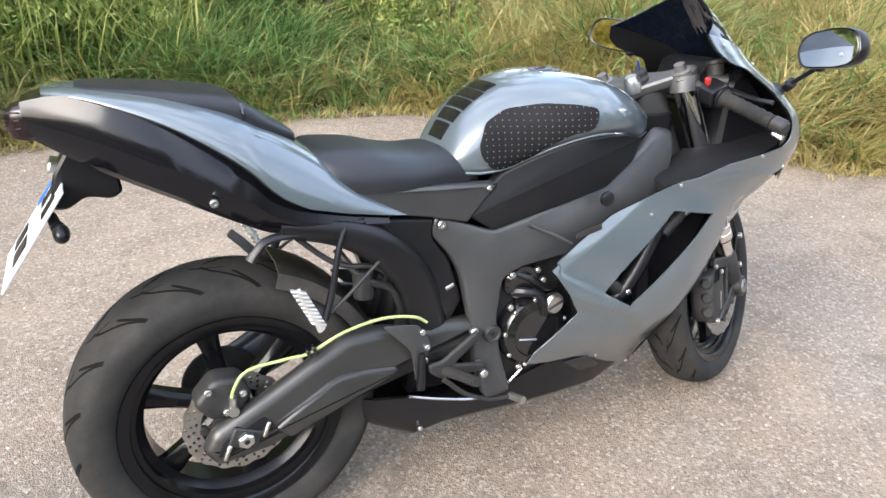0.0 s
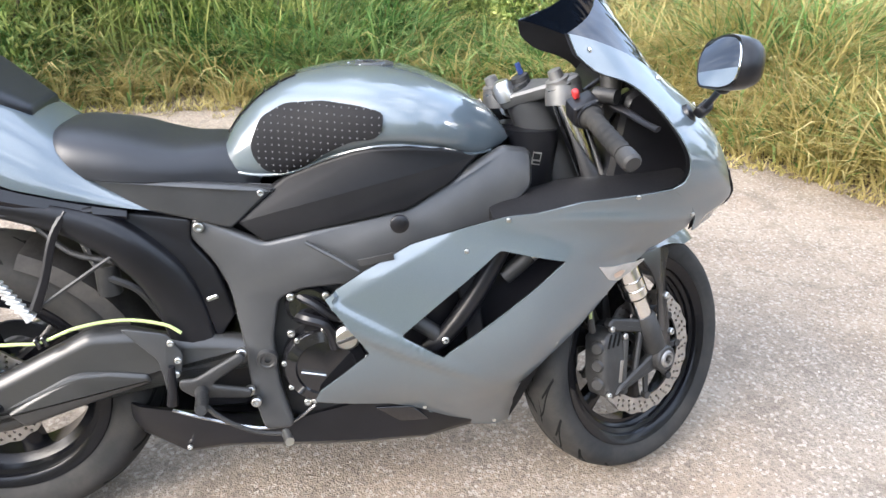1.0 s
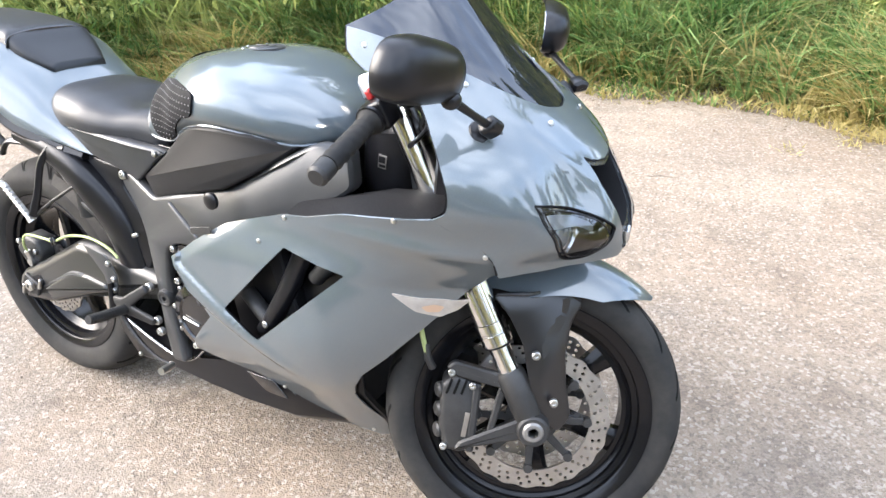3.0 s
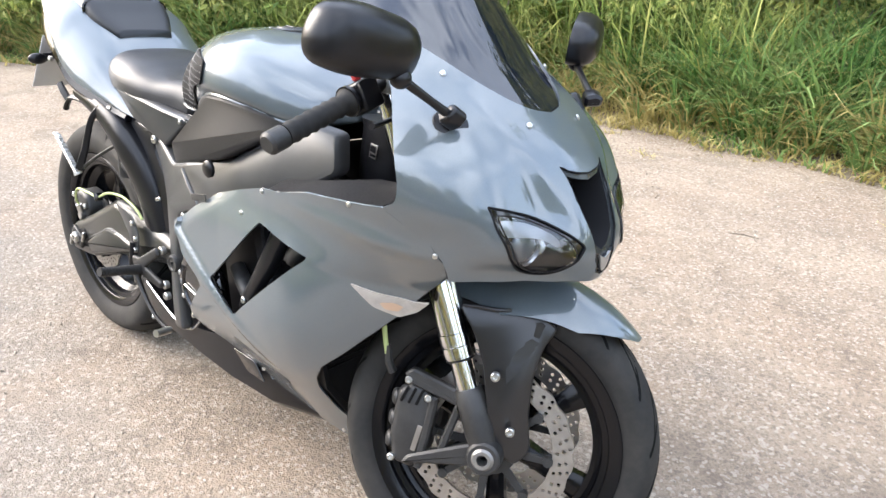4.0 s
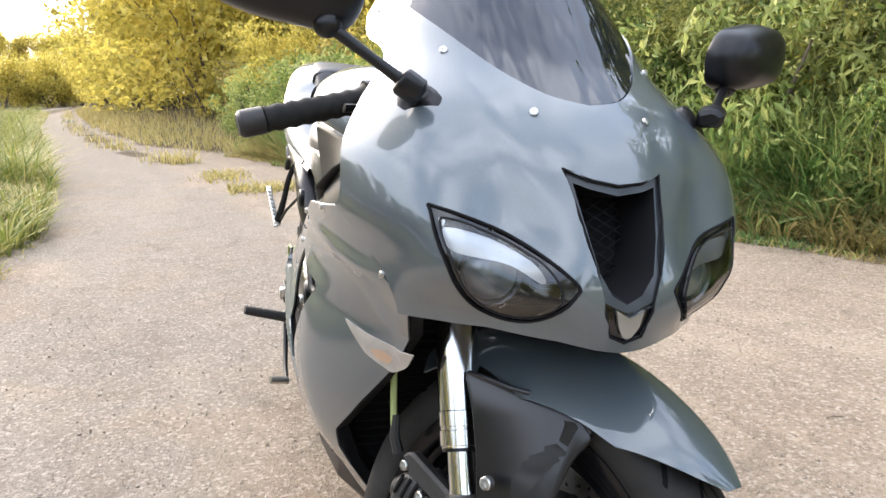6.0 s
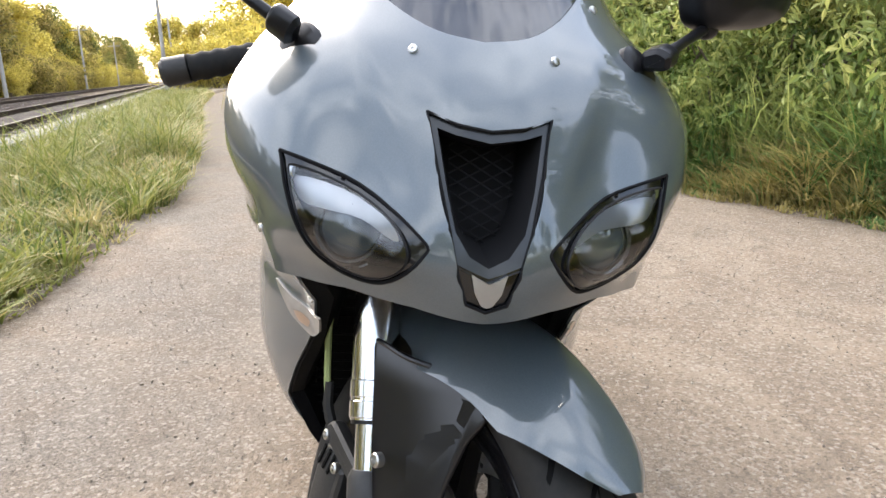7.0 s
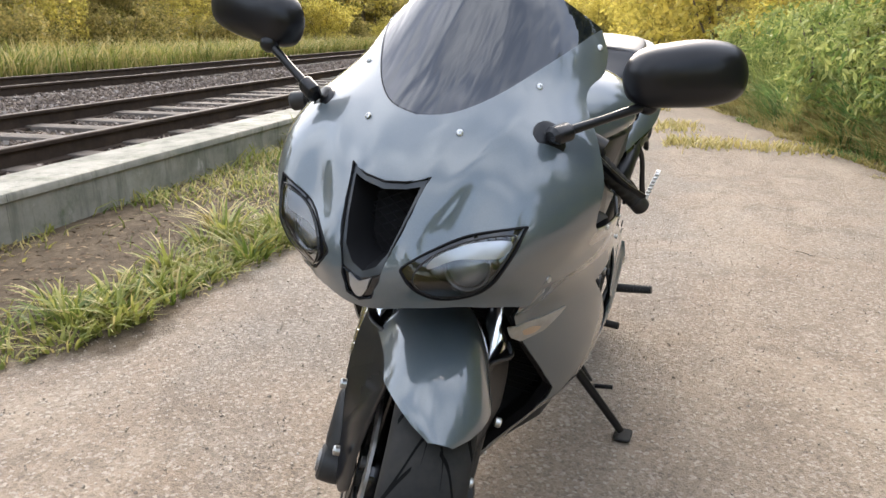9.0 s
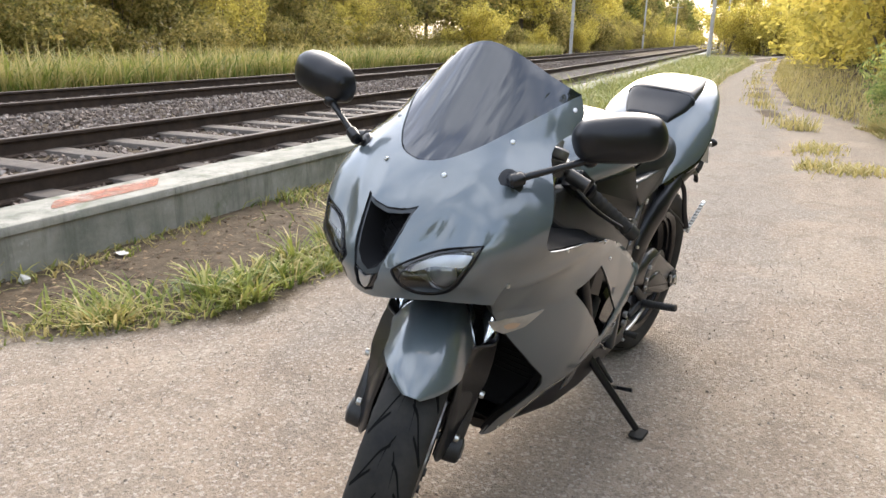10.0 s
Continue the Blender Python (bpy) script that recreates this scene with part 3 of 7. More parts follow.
straw = straw[:, None] ^ (rng.uniform(0, 1, (n, per)) < 0.10)
blades("verge_tussocks", x[~straw], y[~straw], h[~straw], M["grass"], "long arching green grass tussocks along the path", 0.0070, 0.85, out[~straw])
blades("dry_verge_tussocks", x[straw], y[straw], h[straw], M["dry_grass"], "bleached yellow grass tussocks along the verge", 0.0052, 0.95, out[straw])
n = 46000
x = rng.uniform(-9, 6.5, n)
d = -0.22 + 2.4 * rng.uniform(0, 1, n) ** 1.3 + 0.16 * np.array([noise.noise((a * 2.3, 4.0, 0)) for a in x])
y = path_right(x) + d
h = np.clip(0.05 + 0.34 * np.clip((d + 0.12) / 0.7, 0.08, 1) * (0.8 + 0.8 * field(x, y, 0.9, 0.0)), 0.03, 0.6) * rng.uniform(0.5, 1.35, n)
dry = rng.uniform(0, 1, n) < dry_share(x, y, d) + 0.1
blades("verge_grass", x[~dry], y[~dry], h[~dry], M["grass"], "green roadside grass along the path", 0.0058, 0.8)
blades("dry_verge_grass", x[dry], y[dry], h[dry], M["dry_grass"], "bleached yellow grass mixed along the verge", 0.0046, 0.95)
n = 12000
x = rng.uniform(-9, 0.6, n)
y = path_right(x) + rng.uniform(0.25, 1.3, n)
blades("hedge_stalks", x, y, rng.uniform(0.35, 1.0, n), M["herb"], "tall grass stalks growing through the hedge's foot", 0.006, 0.5)
n = 60000
x = 5 - 46 * rng.uniform(0, 1, n) ** 1.9
lo, hi = rail_y(x, -2.68), path_left(x)
u = rng.uniform(0, 1, n)
y = lo + (hi + 0.1 - lo) * u
tuft = np.array([noise.noise((a * 1.3, b * 1.3, 5.0)) for a, b in zip(x, y)])
bare = np.exp(-((u - 0.36 + 0.25 * tuft) / 0.27) ** 2) * np.clip((x + 1.5) / 1.2, 0, 1) + np.clip((x - 1.0) / 2.0, 0, 0.5) * (tuft < 0.15)
keep = rng.uniform(0, 1, n) > np.clip(bare * 1.9 + 0.8 * np.clip((u - 0.9) * 10, 0, 1) * (tuft < 0.05), 0, 0.985)
x, y, u, tuft = x[keep], y[keep], u[keep], tuft[keep]
h = (0.05 + 0.20 * np.clip(0.8 + tuft, 0.3, 1.4) * np.clip((1.05 - u) * 5, 0.35, 1)) * rng.uniform(0.5, 1.5, len(x)) * (0.42 + 1.45 * np.clip((-1.8 - x) / 3, 0, 1))
dry = rng.uniform(0, 1, len(x)) < np.clip(0.30 - 0.9 * tuft + 0.35 * (u > 0.85), 0.08, 0.8)
blades("strip_grass", x[~dry], y[~dry], h[~dry], M["strip"], "green grass strip between path and wall", 0.0055, 0.9)
blades("dry_strip_grass", x[dry], y[dry], h[dry], M["dry_grass"], "dry straw-coloured grass between path and wall", 0.004, 1.0)
# juicy tussocks along the gravel's railway side, and one of straw
n, per = 74, 46
cx = np.concatenate([rng.uniform(-1.3, 0.75, 44), rng.uniform(-5.0, -1.2, n - 44)])
cy = path_left(cx) + 0.03 - np.abs(rng.normal(0, 0.26, n))
tall = rng.uniform(0.07, 0.22, n) * (0.75 + 0.6 * np.clip((-cx) / 1.5, 0, 1))
cx, cy, tall = np.append(cx, [1.0, 1.06, 0.93]), np.append(cy, [-1.66, -1.72, -1.70]), np.append(tall, [0.13, 0.11, 0.10])
straw = np.append(rng.uniform(0, 1, n) < 0.22, [True, True, True])
n += 3
out = rng.uniform(0, 2 * np.pi, (n, per))
rad = 0.07 * np.sqrt(rng.uniform(0, 1, (n, per)))
x, y, h = cx[:, None] + rad * np.cos(out), cy[:, None] + rad * np.sin(out), tall[:, None] * rng.uniform(0.5, 1.3, (n, per))
straw = straw[:, None] ^ (rng.uniform(0, 1, (n, per)) < 0.16)
blades("strip_tussocks", x[~straw], y[~straw], h[~straw], M["strip"], "fresh green grass tussocks at the gravel's edge", 0.0068, 0.8, out[~straw])
blades("dry_strip_tussocks", x[straw], y[straw], h[straw], M["dry_grass"], "bleached straw tussock at the gravel's edge", 0.005, 0.9, out[straw])
n = 16000
x = rng.uniform(1.5, 15, n)
y = path_right(x) + rng.uniform(1.9, 10, n)
blades("meadow_grass", x, y, rng.uniform(0.25, 0.7, n), M["dry_grass"], "tall golden grass of the open meadow", 0.010, 0.7)
n = 34000
x = rng.uniform(-40, 8, n)
y = rail_y(x, -10.7) - np.abs(rng.normal(0, 2.0, n))
pick = rng.uniform(0, 1, n) < 0.45
blades("far_grass", x[pick], y[pick], rng.uniform(0.3, 1.1, pick.sum()), M["dry_grass"], "tall dry grass beyond the railway", 0.012, 0.6)
blades("far_green_grass", x[~pick], y[~pick], rng.uniform(0.3, 0.95, (~pick).sum()), M["strip"], "green grass beyond the railway", 0.014, 0.6)
n = 9000
x = -8 - 40 * rng.uniform(0, 1, n) ** 1.5
mid = 0.5 * (path_right(x) + path_left(x)) + 0.25
patchy = np.array([noise.noise((a * 0.55, 7.0, 2.0)) for a in x]) > 0.02
y = np.where((rng.uniform(0, 1, n) < 0.16) & patchy, mid + rng.normal(0, 0.16, n), path_right(x) + np.abs(rng.normal(0, 1.3, n)))
# a thin strip of dry grass that crosses the path behind the bike
k = 900
x = np.concatenate([x, rng.normal(-4.95, 0.16, k), rng.normal(-6.2, 0.25, k // 3)])
y = np.concatenate([y, -0.05 + 1.5 * rng.uniform(0, 1, k) ** 1.3, rng.normal(-0.05, 0.12, k // 3)])
low = np.concatenate([np.ones(n), np.full(k + k // 3, 0.4)])
blades("path_tufts", x, y, low * rng.uniform(0.05, 0.3, len(x)), M["dry_grass"], "straw-coloured grass tufts along the far path", 0.008, 0.6)


def bush(name, label, mat_key, height, radius, n, size, category="bush", slim=0.32, droop=0.3):
    """Stems that fork out from the base, with clumps of leaves round their ends."""
    root = thing(name, label, category)
    stems, tips = bmesh.new(), []
    for i in range(9):
        a = 2 * math.pi * i / 9 + random.uniform(-0.3, 0.3)
        r = radius * random.uniform(0.3, 0.85)
        top = Vector((r * math.cos(a), r * math.sin(a), height * random.uniform(0.45, 0.95)))
        mid = top * 0.5 + Vector((random.uniform(-0.1, 0.1), random.uniform(-0.1, 0.1), height * 0.1))
        tube([(0.06 * math.cos(a), 0.06 * math.sin(a), -0.1), mid, top], [0.022, 0.014, 0.005], 5, stems)
        for k in range(5):
            tips.append(mid.lerp(top, k / 4) + Vector([random.gauss(0, radius * 0.24) for _ in range(3)]))
        tips.append(Vector((r * math.cos(a) * 1.1, r * math.sin(a) * 1.1, height * random.uniform(0.1, 0.4))))
    part("wood", stems, M["bark"], root)
    v, f = leaves(n, radius * 0.27, size, np.array([tuple(t) for t in tips]), slim, droop)
    v[:, 2] = np.maximum(v[:, 2], 0.0)
    crown = arrays("crown", v, f, M[mat_key])
    crown.parent = root
    return root


def tree(name, label, mat_key, height, spread, n, size):
    """A tapered trunk with limbs, and leaf clumps with gaps between them."""
    root = thing(name, label, "tree")
    wood, tips = bmesh.new(), []
    lean = Vector((random.uniform(-0.4, 0.4), random.uniform(-0.4, 0.4), 0))
    trunk = [Vector((0, 0, -0.2)), Vector((0, 0, height * 0.3)) + lean * 0.3, Vector((0, 0, height * 0.62)) + lean * 0.7, Vector((0, 0, height * 0.9)) + lean]
    tube(trunk, [height * 0.022, height * 0.016, height * 0.010, height * 0.003], 8, wood)
    for i in range(16):
        t = random.uniform(0.28, 0.95)
        base = trunk[1].lerp(trunk[3], (t - 0.28) / 0.7)
        a = i * 2.4 + random.uniform(-0.4, 0.4)
        reach = spread * (1.05 - 0.55 * t) * random.uniform(0.6, 1.1)
        end = base + Vector((math.cos(a) * reach, math.sin(a) * reach, height * random.uniform(0.02, 0.14)))
        tube([base, base.lerp(end, 0.5) + Vector((0, 0, 0.1)), end], [height * 0.007, height * 0.005, height * 0.002], 5, wood)
        for k in range(4):
            tips.append(base.lerp(end, 0.35 + 0.22 * k) + Vector([random.gauss(0, spread * 0.13) for _ in range(3)]))
    part("trunk", wood, M["bark"], root)
    v, f = leaves(n, spread * 0.26, size, np.array([tuple(t) for t in tips]))
    crown = arrays("crown", v, f, M[mat_key])
    crown.parent = root
    return root


HEDGE = [bush("hedge_bush", "dense dark green hedge bush behind the verge", "leaf", 1.9, 0.95, 17000, 0.046, "bush", 0.27, 0.6) for _ in range(3)]
SHRUB = [bush("nettle_shrub", "leafy green nettle shrub in the long grass", "herb", 0.75, 0.42, 2900, 0.052, "bush", 0.19, 0.9) for _ in range(3)]
GOLD = [bush("golden_shrub", "sunlit golden-yellow shrub beside the path", "gold", 3.0, 1.7, 7000, 0.11) for _ in range(2)]
OLIVE = [bush("olive_shrub", "olive and rust autumn shrub beyond the railway", "olive", 2.6, 1.7, 6000, 0.12) for _ in range(2)]
THICKET = [bush("thicket_shrub", "tall dense olive and gold thicket beyond the railway", k, 4.0, 2.1, 15000, 0.085, "bush", 0.3) for k in ("olive", "olive", "gold")]
TREES = [tree("deciduous_tree", "tall green deciduous tree behind the hedge", "leaf", 9, 3.0, 9000, 0.20), tree("deciduous_tree", "tall olive-leaved tree along the railway", "olive", 8, 2.8, 8000, 0.20), tree("golden_tree", "tall golden-leaved tree at the end of the path", "gold", 8, 2.7, 8000, 0.20)]
placed = set()


def plant(proto, x, y, s, group):
    m = pose(x, y, float(ground_z(x, y)), 0, 0, random.uniform(0, 360))
    if proto.name not in placed:
        placed.add(proto.name)
        proto.scale = (s, s, s)
        proto.location, proto.rotation_euler = m.translation, m.to_euler()
        tagged(proto, group=group)
        return proto
    ob = copy_thing(proto, m)
    ob.scale = (s, s, s)
    return tagged(ob, group=group)


x = 2.6
i = 0
while x > -6.5:
    base = float(path_right(min(x, 1.4)))
    near = 2.0 if x > 0.8 else 1.15
    plant(HEDGE[i % 3], x, base + near + random.uniform(0.0, 0.4), random.uniform(0.85, 1.15), "hedge bushes")
    plant(HEDGE[(i + 1) % 3], x + 0.4, base + random.uniform(3.0, 3.8), random.uniform(1.3, 1.7), "hedge bushes")
    x -= 1.15
    i += 1
for i in range(70):
    x = random.uniform(-10, 0.2)
    plant(SHRUB[i % 3], x, float(path_right(x)) + random.uniform(0.5, 1.15), random.uniform(0.9, 1.6), "nettle shrubs")
for i in range(90):
    x = random.uniform(-7, 2.3)
    plant(SHRUB[i % 3], x, float(path_right(x)) + random.uniform(0.55, 2.1), random.uniform(0.5, 1.15), "nettle shrubs")
for i in range(22):
    x = 4.0 - 2.1 * i
    plant(TREES[0], x, float(path_right(min(x, 1.4))) + (6.0 if i % 2 else 8.5) + random.uniform(0.0, 1.2), random.uniform(0.85, 1.1), "trees behind the hedge")
# sunlit scrub where the hedge gives way to open ground
for i in range(14):
    x = -7.0 - 0.75 * i
    plant((GOLD[0], OLIVE[0], GOLD[1])[i % 3], x, float(path_right(x)) + random.uniform(1.9, 3.2), random.uniform(0.42, 0.62), "golden shrubs")
    plant(GOLD[i % 2], x - 0.4, float(path_right(x)) + random.uniform(4.2, 5.6), random.uniform(0.8, 1.1), "golden shrubs")
for i in range(13):
    x = -16 - 3.4 * i
    plant(GOLD[i % 2], x, float(path_right(x)) + random.uniform(1.9, 3.0), random.uniform(1.1, 1.6), "golden shrubs")
    if i % 2:
        plant(TREES[2], x - 6, float(path_right(x)) + random.uniform(4, 6), random.uniform(0.9, 1.25), "golden trees")
for i in range(42):
    x = 16 - 1.9 * i
    plant(OLIVE[i % 2], x, float(rail_y(x, -15.5)) + random.uniform(-1.5, 1.5), random.uniform(0.5, 0.8), "shrubs beyond the railway")
    if x > -29:
        plant(THICKET[(0, 1, 2, 1, 0, 1, 2)[i % 7]], x + 0.8, float(rail_y(x, -16.8)) + random.uniform(-0.9, 0.9), random.uniform(0.7, 1.15), "thicket beyond the railway")
    if i % 2 == 0:
        plant(TREES[(1, 0, 1)[i // 2 % 3]], x, float(rail_y(x, -18.5)) + random.uniform(-1.5, 1.5), random.uniform(0.7, 1.0), "trees beyond the railway")
for i in range(30):
    x = -48 - 6.5 * i
    plant(TREES[(1, 2, 1, 0)[i % 4]], x, float(rail_y(x, -16)) + random.uniform(-3, 1.5), random.uniform(0.8, 1.15) * (1 + 0.012 * i), "trees beyond the railway")
for i in range(9):
    x = -22 - 6.5 * i
    plant(TREES[2], x, float(path_right(x)) + random.uniform(2.6, 4.6), random.uniform(0.7, 0.95), "golden trees")
for i in range(9):
    x = -30 - 12 * i
    plant(GOLD[i % 2], x, float(rail_y(x, -13)), random.uniform(0.7, 1.0), "golden shrubs")
    plant(TREES[2 if i % 2 else 1], x - 5, float(rail_y(x, -17)), random.uniform(1.0, 1.3), "trees beyond the railway")
# low scrub under the far trees, along both sides of the line
for i in range(60):
    x = -50 - 3.2 * i
    plant((OLIVE[0], GOLD[0], OLIVE[1], GOLD[1], OLIVE[0])[i % 5], x, float(rail_y(x, -14)) + random.uniform(-2.0, 0.8), random.uniform(0.9, 1.5), "shrubs beyond the railway")
# scrub and trees that close the view where the path bends away
for i in range(14):
    x = -80 - 3.0 * i
    plant((GOLD[0], OLIVE[1], GOLD[1])[i % 3], x, float(rail_y(x, -0.9 + 0.22 * i)) + random.uniform(-0.3, 0.6), random.uniform(0.7, 1.1), "golden shrubs")
    if i % 3 == 2:
        plant(TREES[2 - i % 2], x - 30, float(rail_y(x, 0.2 * i)) + random.uniform(-0.5, 1.5), random.uniform(0.7, 1.0), "golden trees")
for i in range(8):
    x = -66 - 2.2 * (i % 3)
    plant((GOLD[0], OLIVE[0], GOLD[1])[i % 3], x, -14.6 + 0.95 * i + random.uniform(-0.3, 0.3), random.uniform(1.0, 1.5), "golden shrubs")
for i in range(4):
    plant(TREES[2], -80 - 3 * i, -19.0 + 2.6 * i, random.uniform(0.75, 1.0), "golden trees")
# weeds that creep out over the gravel, twigs and leaf litter
n = 2600
x = np.concatenate([rng.uniform(1.6, 4.5, n // 2), rng.uniform(-5, 4, n - n // 2)])
cl = rng.integers(0, 40, n)
cx, cd = rng.normal(0, 0.035, n), -np.abs(rng.normal(0.1, 0.22, 40))[cl]
x = np.where(np.arange(n) < n // 2, rng.uniform(1.6, 4.5, 40)[cl], rng.uniform(-5, 4, 40)[cl]) + cx
y = path_right(x) + cd + rng.normal(0, 0.03, n)
blades("path_weeds", x, y, rng.uniform(0.015, 0.05, n), M["dry_grass"], "small withered weeds at the gravel's edge", 0.003, 0.9)


# tansy heads among the nettles
def flower_stalk():
    root = thing("tansy_plant", "yellow-headed tansy among the nettles", "flower")
    stem, buds = bmesh.new(), bmesh.new()
    tube([(0, 0, 0), (0.02, 0.01, 0.28), (0.03, 0.0, 0.52)], [0.004, 0.0035, 0.002], 5, stem)
    for k in range(12):
        a, r = k * 2.4, 0.012 + 0.0026 * k
        q = Vector((0.03 + r * math.cos(a), r * math.sin(a), 0.60 - 0.010 * (k % 4)))
        tube([(0.03, 0.0, 0.50), q], 0.0012, 4, stem)
        ball(tuple(q), (0.009, 0.009, 0.005), 4, buds)
    part("stem", stem, M["herb"], root)
    part("flower_head", buds, M["flower"], root, "flat cluster of yellow buds")
    return root


TANSY = flower_stalk()
for x, d, s in ((-0.75, 0.75, 1.25), (-0.45, 0.62, 1.0), (-0.35, 0.70, 0.85), (-1.05, 0.9, 1.5), (-0.62, 0.55, 0.7), (0.35, 0.8, 1.1), (-1.6, 0.8, 1.35)):
    plant(TANSY, x, float(path_right(x)) + d, s, "tansy in the verge")


def litter(name, n, x, y, size, material, label):
    v, f = leaves(n, 0.004, size, np.zeros((1, 3)))
    v = v.reshape(n, 4, 3)
    v[:, :, 2] *= 0.25
    v += np.stack([x, y, ground_z(x, y) + 0.008], -1)[:, None]
    return tagged(arrays(name, v.reshape(-1, 3), f, material), label, "litter", kind="stuff")


M["litter"] = stone_material("dead_leaves", (0.0, (0.06, 0.04, 0.025)), (0.5, (0.15, 0.10, 0.06)), (1.0, (0.30, 0.22, 0.13)))
n = 5200
x = 4.5 - 9 * rng.uniform(0, 1, n) ** 1.2
u = np.clip(rng.normal(0.45, 0.25, n), 0.02, 0.98)
y = rail_y(x, -2.68) * (1 - u) + path_left(x) * u
litter("leaf_litter", n, x, y, 0.028, M["litter"], "brown leaf litter on bare soil by the wall")
n = 700
x = rng.uniform(-5, 4, n)
litter("verge_litter", n, x, path_right(x) - np.abs(rng.normal(0, 0.25, n)), 0.018, M["litter"], "dry crumbs of leaves along the gravel's edge")
for x, y, a, l in ((0.30, -0.905, 28, 0.10), (2.05, 0.95, 70, 0.07), (1.2, 1.9, 10, 0.12), (-1.4, 0.9, 50, 0.09), (2.3, 1.6, -20, 0.10), (0.7, 1.3, 80, 0.06)):
    twig = new("twig", mesh_of("twig", tube([(-l / 2, 0, 0.003), (-l * 0.1, l * 0.06, 0.005), (l / 2, 0, 0.003)], [0.0012, 0.002, 0.001], 6), M["bark"]))
    twig.matrix_world = pose(x, y, 0.001, 0, 0, a)
    tagged(twig, "thin dry twig lying on the gravel", "twig", "twigs on the path")
def scrap(x, y, size, material, label):
    bm = bmesh.new()
    pts = [[bm.verts.new((size * (i - 2) / 4, size * 0.7 * (j - 1.5) / 3, abs(random.gauss(0, size * 0.10)) + 0.002)) for j in range(4)] for i in range(5)]
    for i in range(4):
        for j in range(3):
            bm.faces.new((pts[i][j], pts[i + 1][j], pts[i + 1][j + 1], pts[i][j + 1]))
    ob = new("litter_scrap", mesh_of("litter_scrap", solid(bm, 0.0006), material))
    ob.matrix_world = pose(x, y, float(ground_z(x, y)) + 0.004, 0, 0, random.uniform(0, 180))
    return tagged(ob, label, "litter")


scrap(0.44, -2.46, 0.075, Mat("dirty_paper", (0.62, 0.61, 0.58), 0.8).m, "crumpled white paper scrap on bare soil")
scrap(-26.5, -4.45, 0.34, Mat("blue_wrapper", (0.22, 0.36, 0.48), 0.5).m, "pale blue plastic wrapper beside the far path")
flint = stones("white_stone", np.array([0.94]), np.array([-2.44]), np.array([0.012]), np.array([0.05]), Mat("pale_flint", (0.55, 0.53, 0.49), 0.8).m, "small pale stone on bare soil", "stone")
del flint["kind"]
# the path's other end, behind the viewer: unseen trees added to darken the bike's reflections
for x, y, s in ((10.5, 9.0, 0.7), (13.0, 4.2, 0.55), (12.5, -1.2, 0.7), (13.0, -6.5, 0.6)):
    plant(TREES[0], x, y, s, "trees at the path's near end")
for i in range(9):
    plant(TREES[i % 2], 18 + random.uniform(-1, 3), -16 + 4 * i, random.uniform(0.45, 0.75), "trees at the path's near end")


# ---- motorcycle ----
def paint():
    m = Mat("grey_gloss_paint", (0.105, 0.12, 0.126), 0.42, 0.15, Coat_Weight=1.0, Coat_Roughness=0.02, Coat_IOR=1.76)
    n = m.noise(700, 2, 0.5)
    m.set(Base_Color=m.mix(m.ramp(n, (0.35, 0.0), (0.7, 1.0)), (0.071, 0.091, 0.103), (0.083, 0.104, 0.116)))
    m.set(Coat_Roughness=m.node("ShaderNodeMapRange", {"Value": m.noise(14, 4, 0.6), "To Min": 0.01, "To Max": 0.045}).outputs[0])
    return m.m


def rubber():
    m = Mat("tyre_rubber", rough=0.8, Specular_IOR_Level=0.3)
    dust = m.noise(9, 5, 0.7)
    m.set(Base_Color=m.mix(m.ramp(dust, (0.35, 0.0), (0.75, 0.7)), (0.012, 0.012, 0.012), (0.044, 0.040, 0.034)))
    m.bump(m.noise(160, 3), 0.2, 0.0008)
    return m.m


def screen_glass():
    m = Mat("smoked_screen", (0.005, 0.008, 0.015), 0.03, 0.0, IOR=1.78, Coat_Weight=0.0)
    glass = m.node("ShaderNodeBsdfTransparent", {"Color": (0.16, 0.17, 0.20, 1)})
    mixer = m.node("ShaderNodeMixShader", {"Fac": 0.93, 1: glass.outputs[0], 2: m.b.outputs[0]})
    m.l.new(mixer.outputs[0], m.n["Material Output"].inputs[0])
    m.bump(m.noise(1.0, 3, 0.5, m.node("ShaderNodeMapping", {"Vector": m.coord(), "Scale": (2.2, 11.0, 2.8)}).outputs[0]), 0.65, 0.026)
    return m.m


def clear_lens():
    m = Mat("clear_lens", (1, 1, 1), 0.02)
    clear = m.node("ShaderNodeBsdfTransparent", {"Color": (0.93, 0.94, 0.95, 1)})
    shine = m.node("ShaderNodeBsdfGlossy", {"Color": (1, 1, 1, 1), "Roughness": 0.03})
    mixer = m.node("ShaderNodeMixShader", {"Fac": m.node("ShaderNodeFresnel", {"IOR": 1.75}).outputs[0], 1: clear.outputs[0], 2: shine.outputs[0]})
    m.l.new(mixer.outputs[0], m.n["Material Output"].inputs[0])
    return m.m


M["paint"] = paint()
M["rubber"] = rubber()
M["screen"] = screen_glass()
M["lens"] = clear_lens()
M["black"] = worn("satin_black_plastic", (0.006, 0.006, 0.007), (0.010, 0.010, 0.012), 0.30, 8, fine=350, relief=0.10, depth=0.0005, spec=0.34)
M["cover"] = worn("textured_black_cover", (0.007, 0.007, 0.008), (0.011, 0.011, 0.012), 0.45, 8, fine=500, relief=0.3, depth=0.0006, spec=0.18)
M["tail_black"] = Mat("gloss_black_tail", (0.004, 0.004, 0.006), 0.14, Specular_IOR_Level=0.36).m
M["gloss"] = Mat("gloss_black", (0.008, 0.008, 0.009), 0.12, Coat_Weight=0.5).m
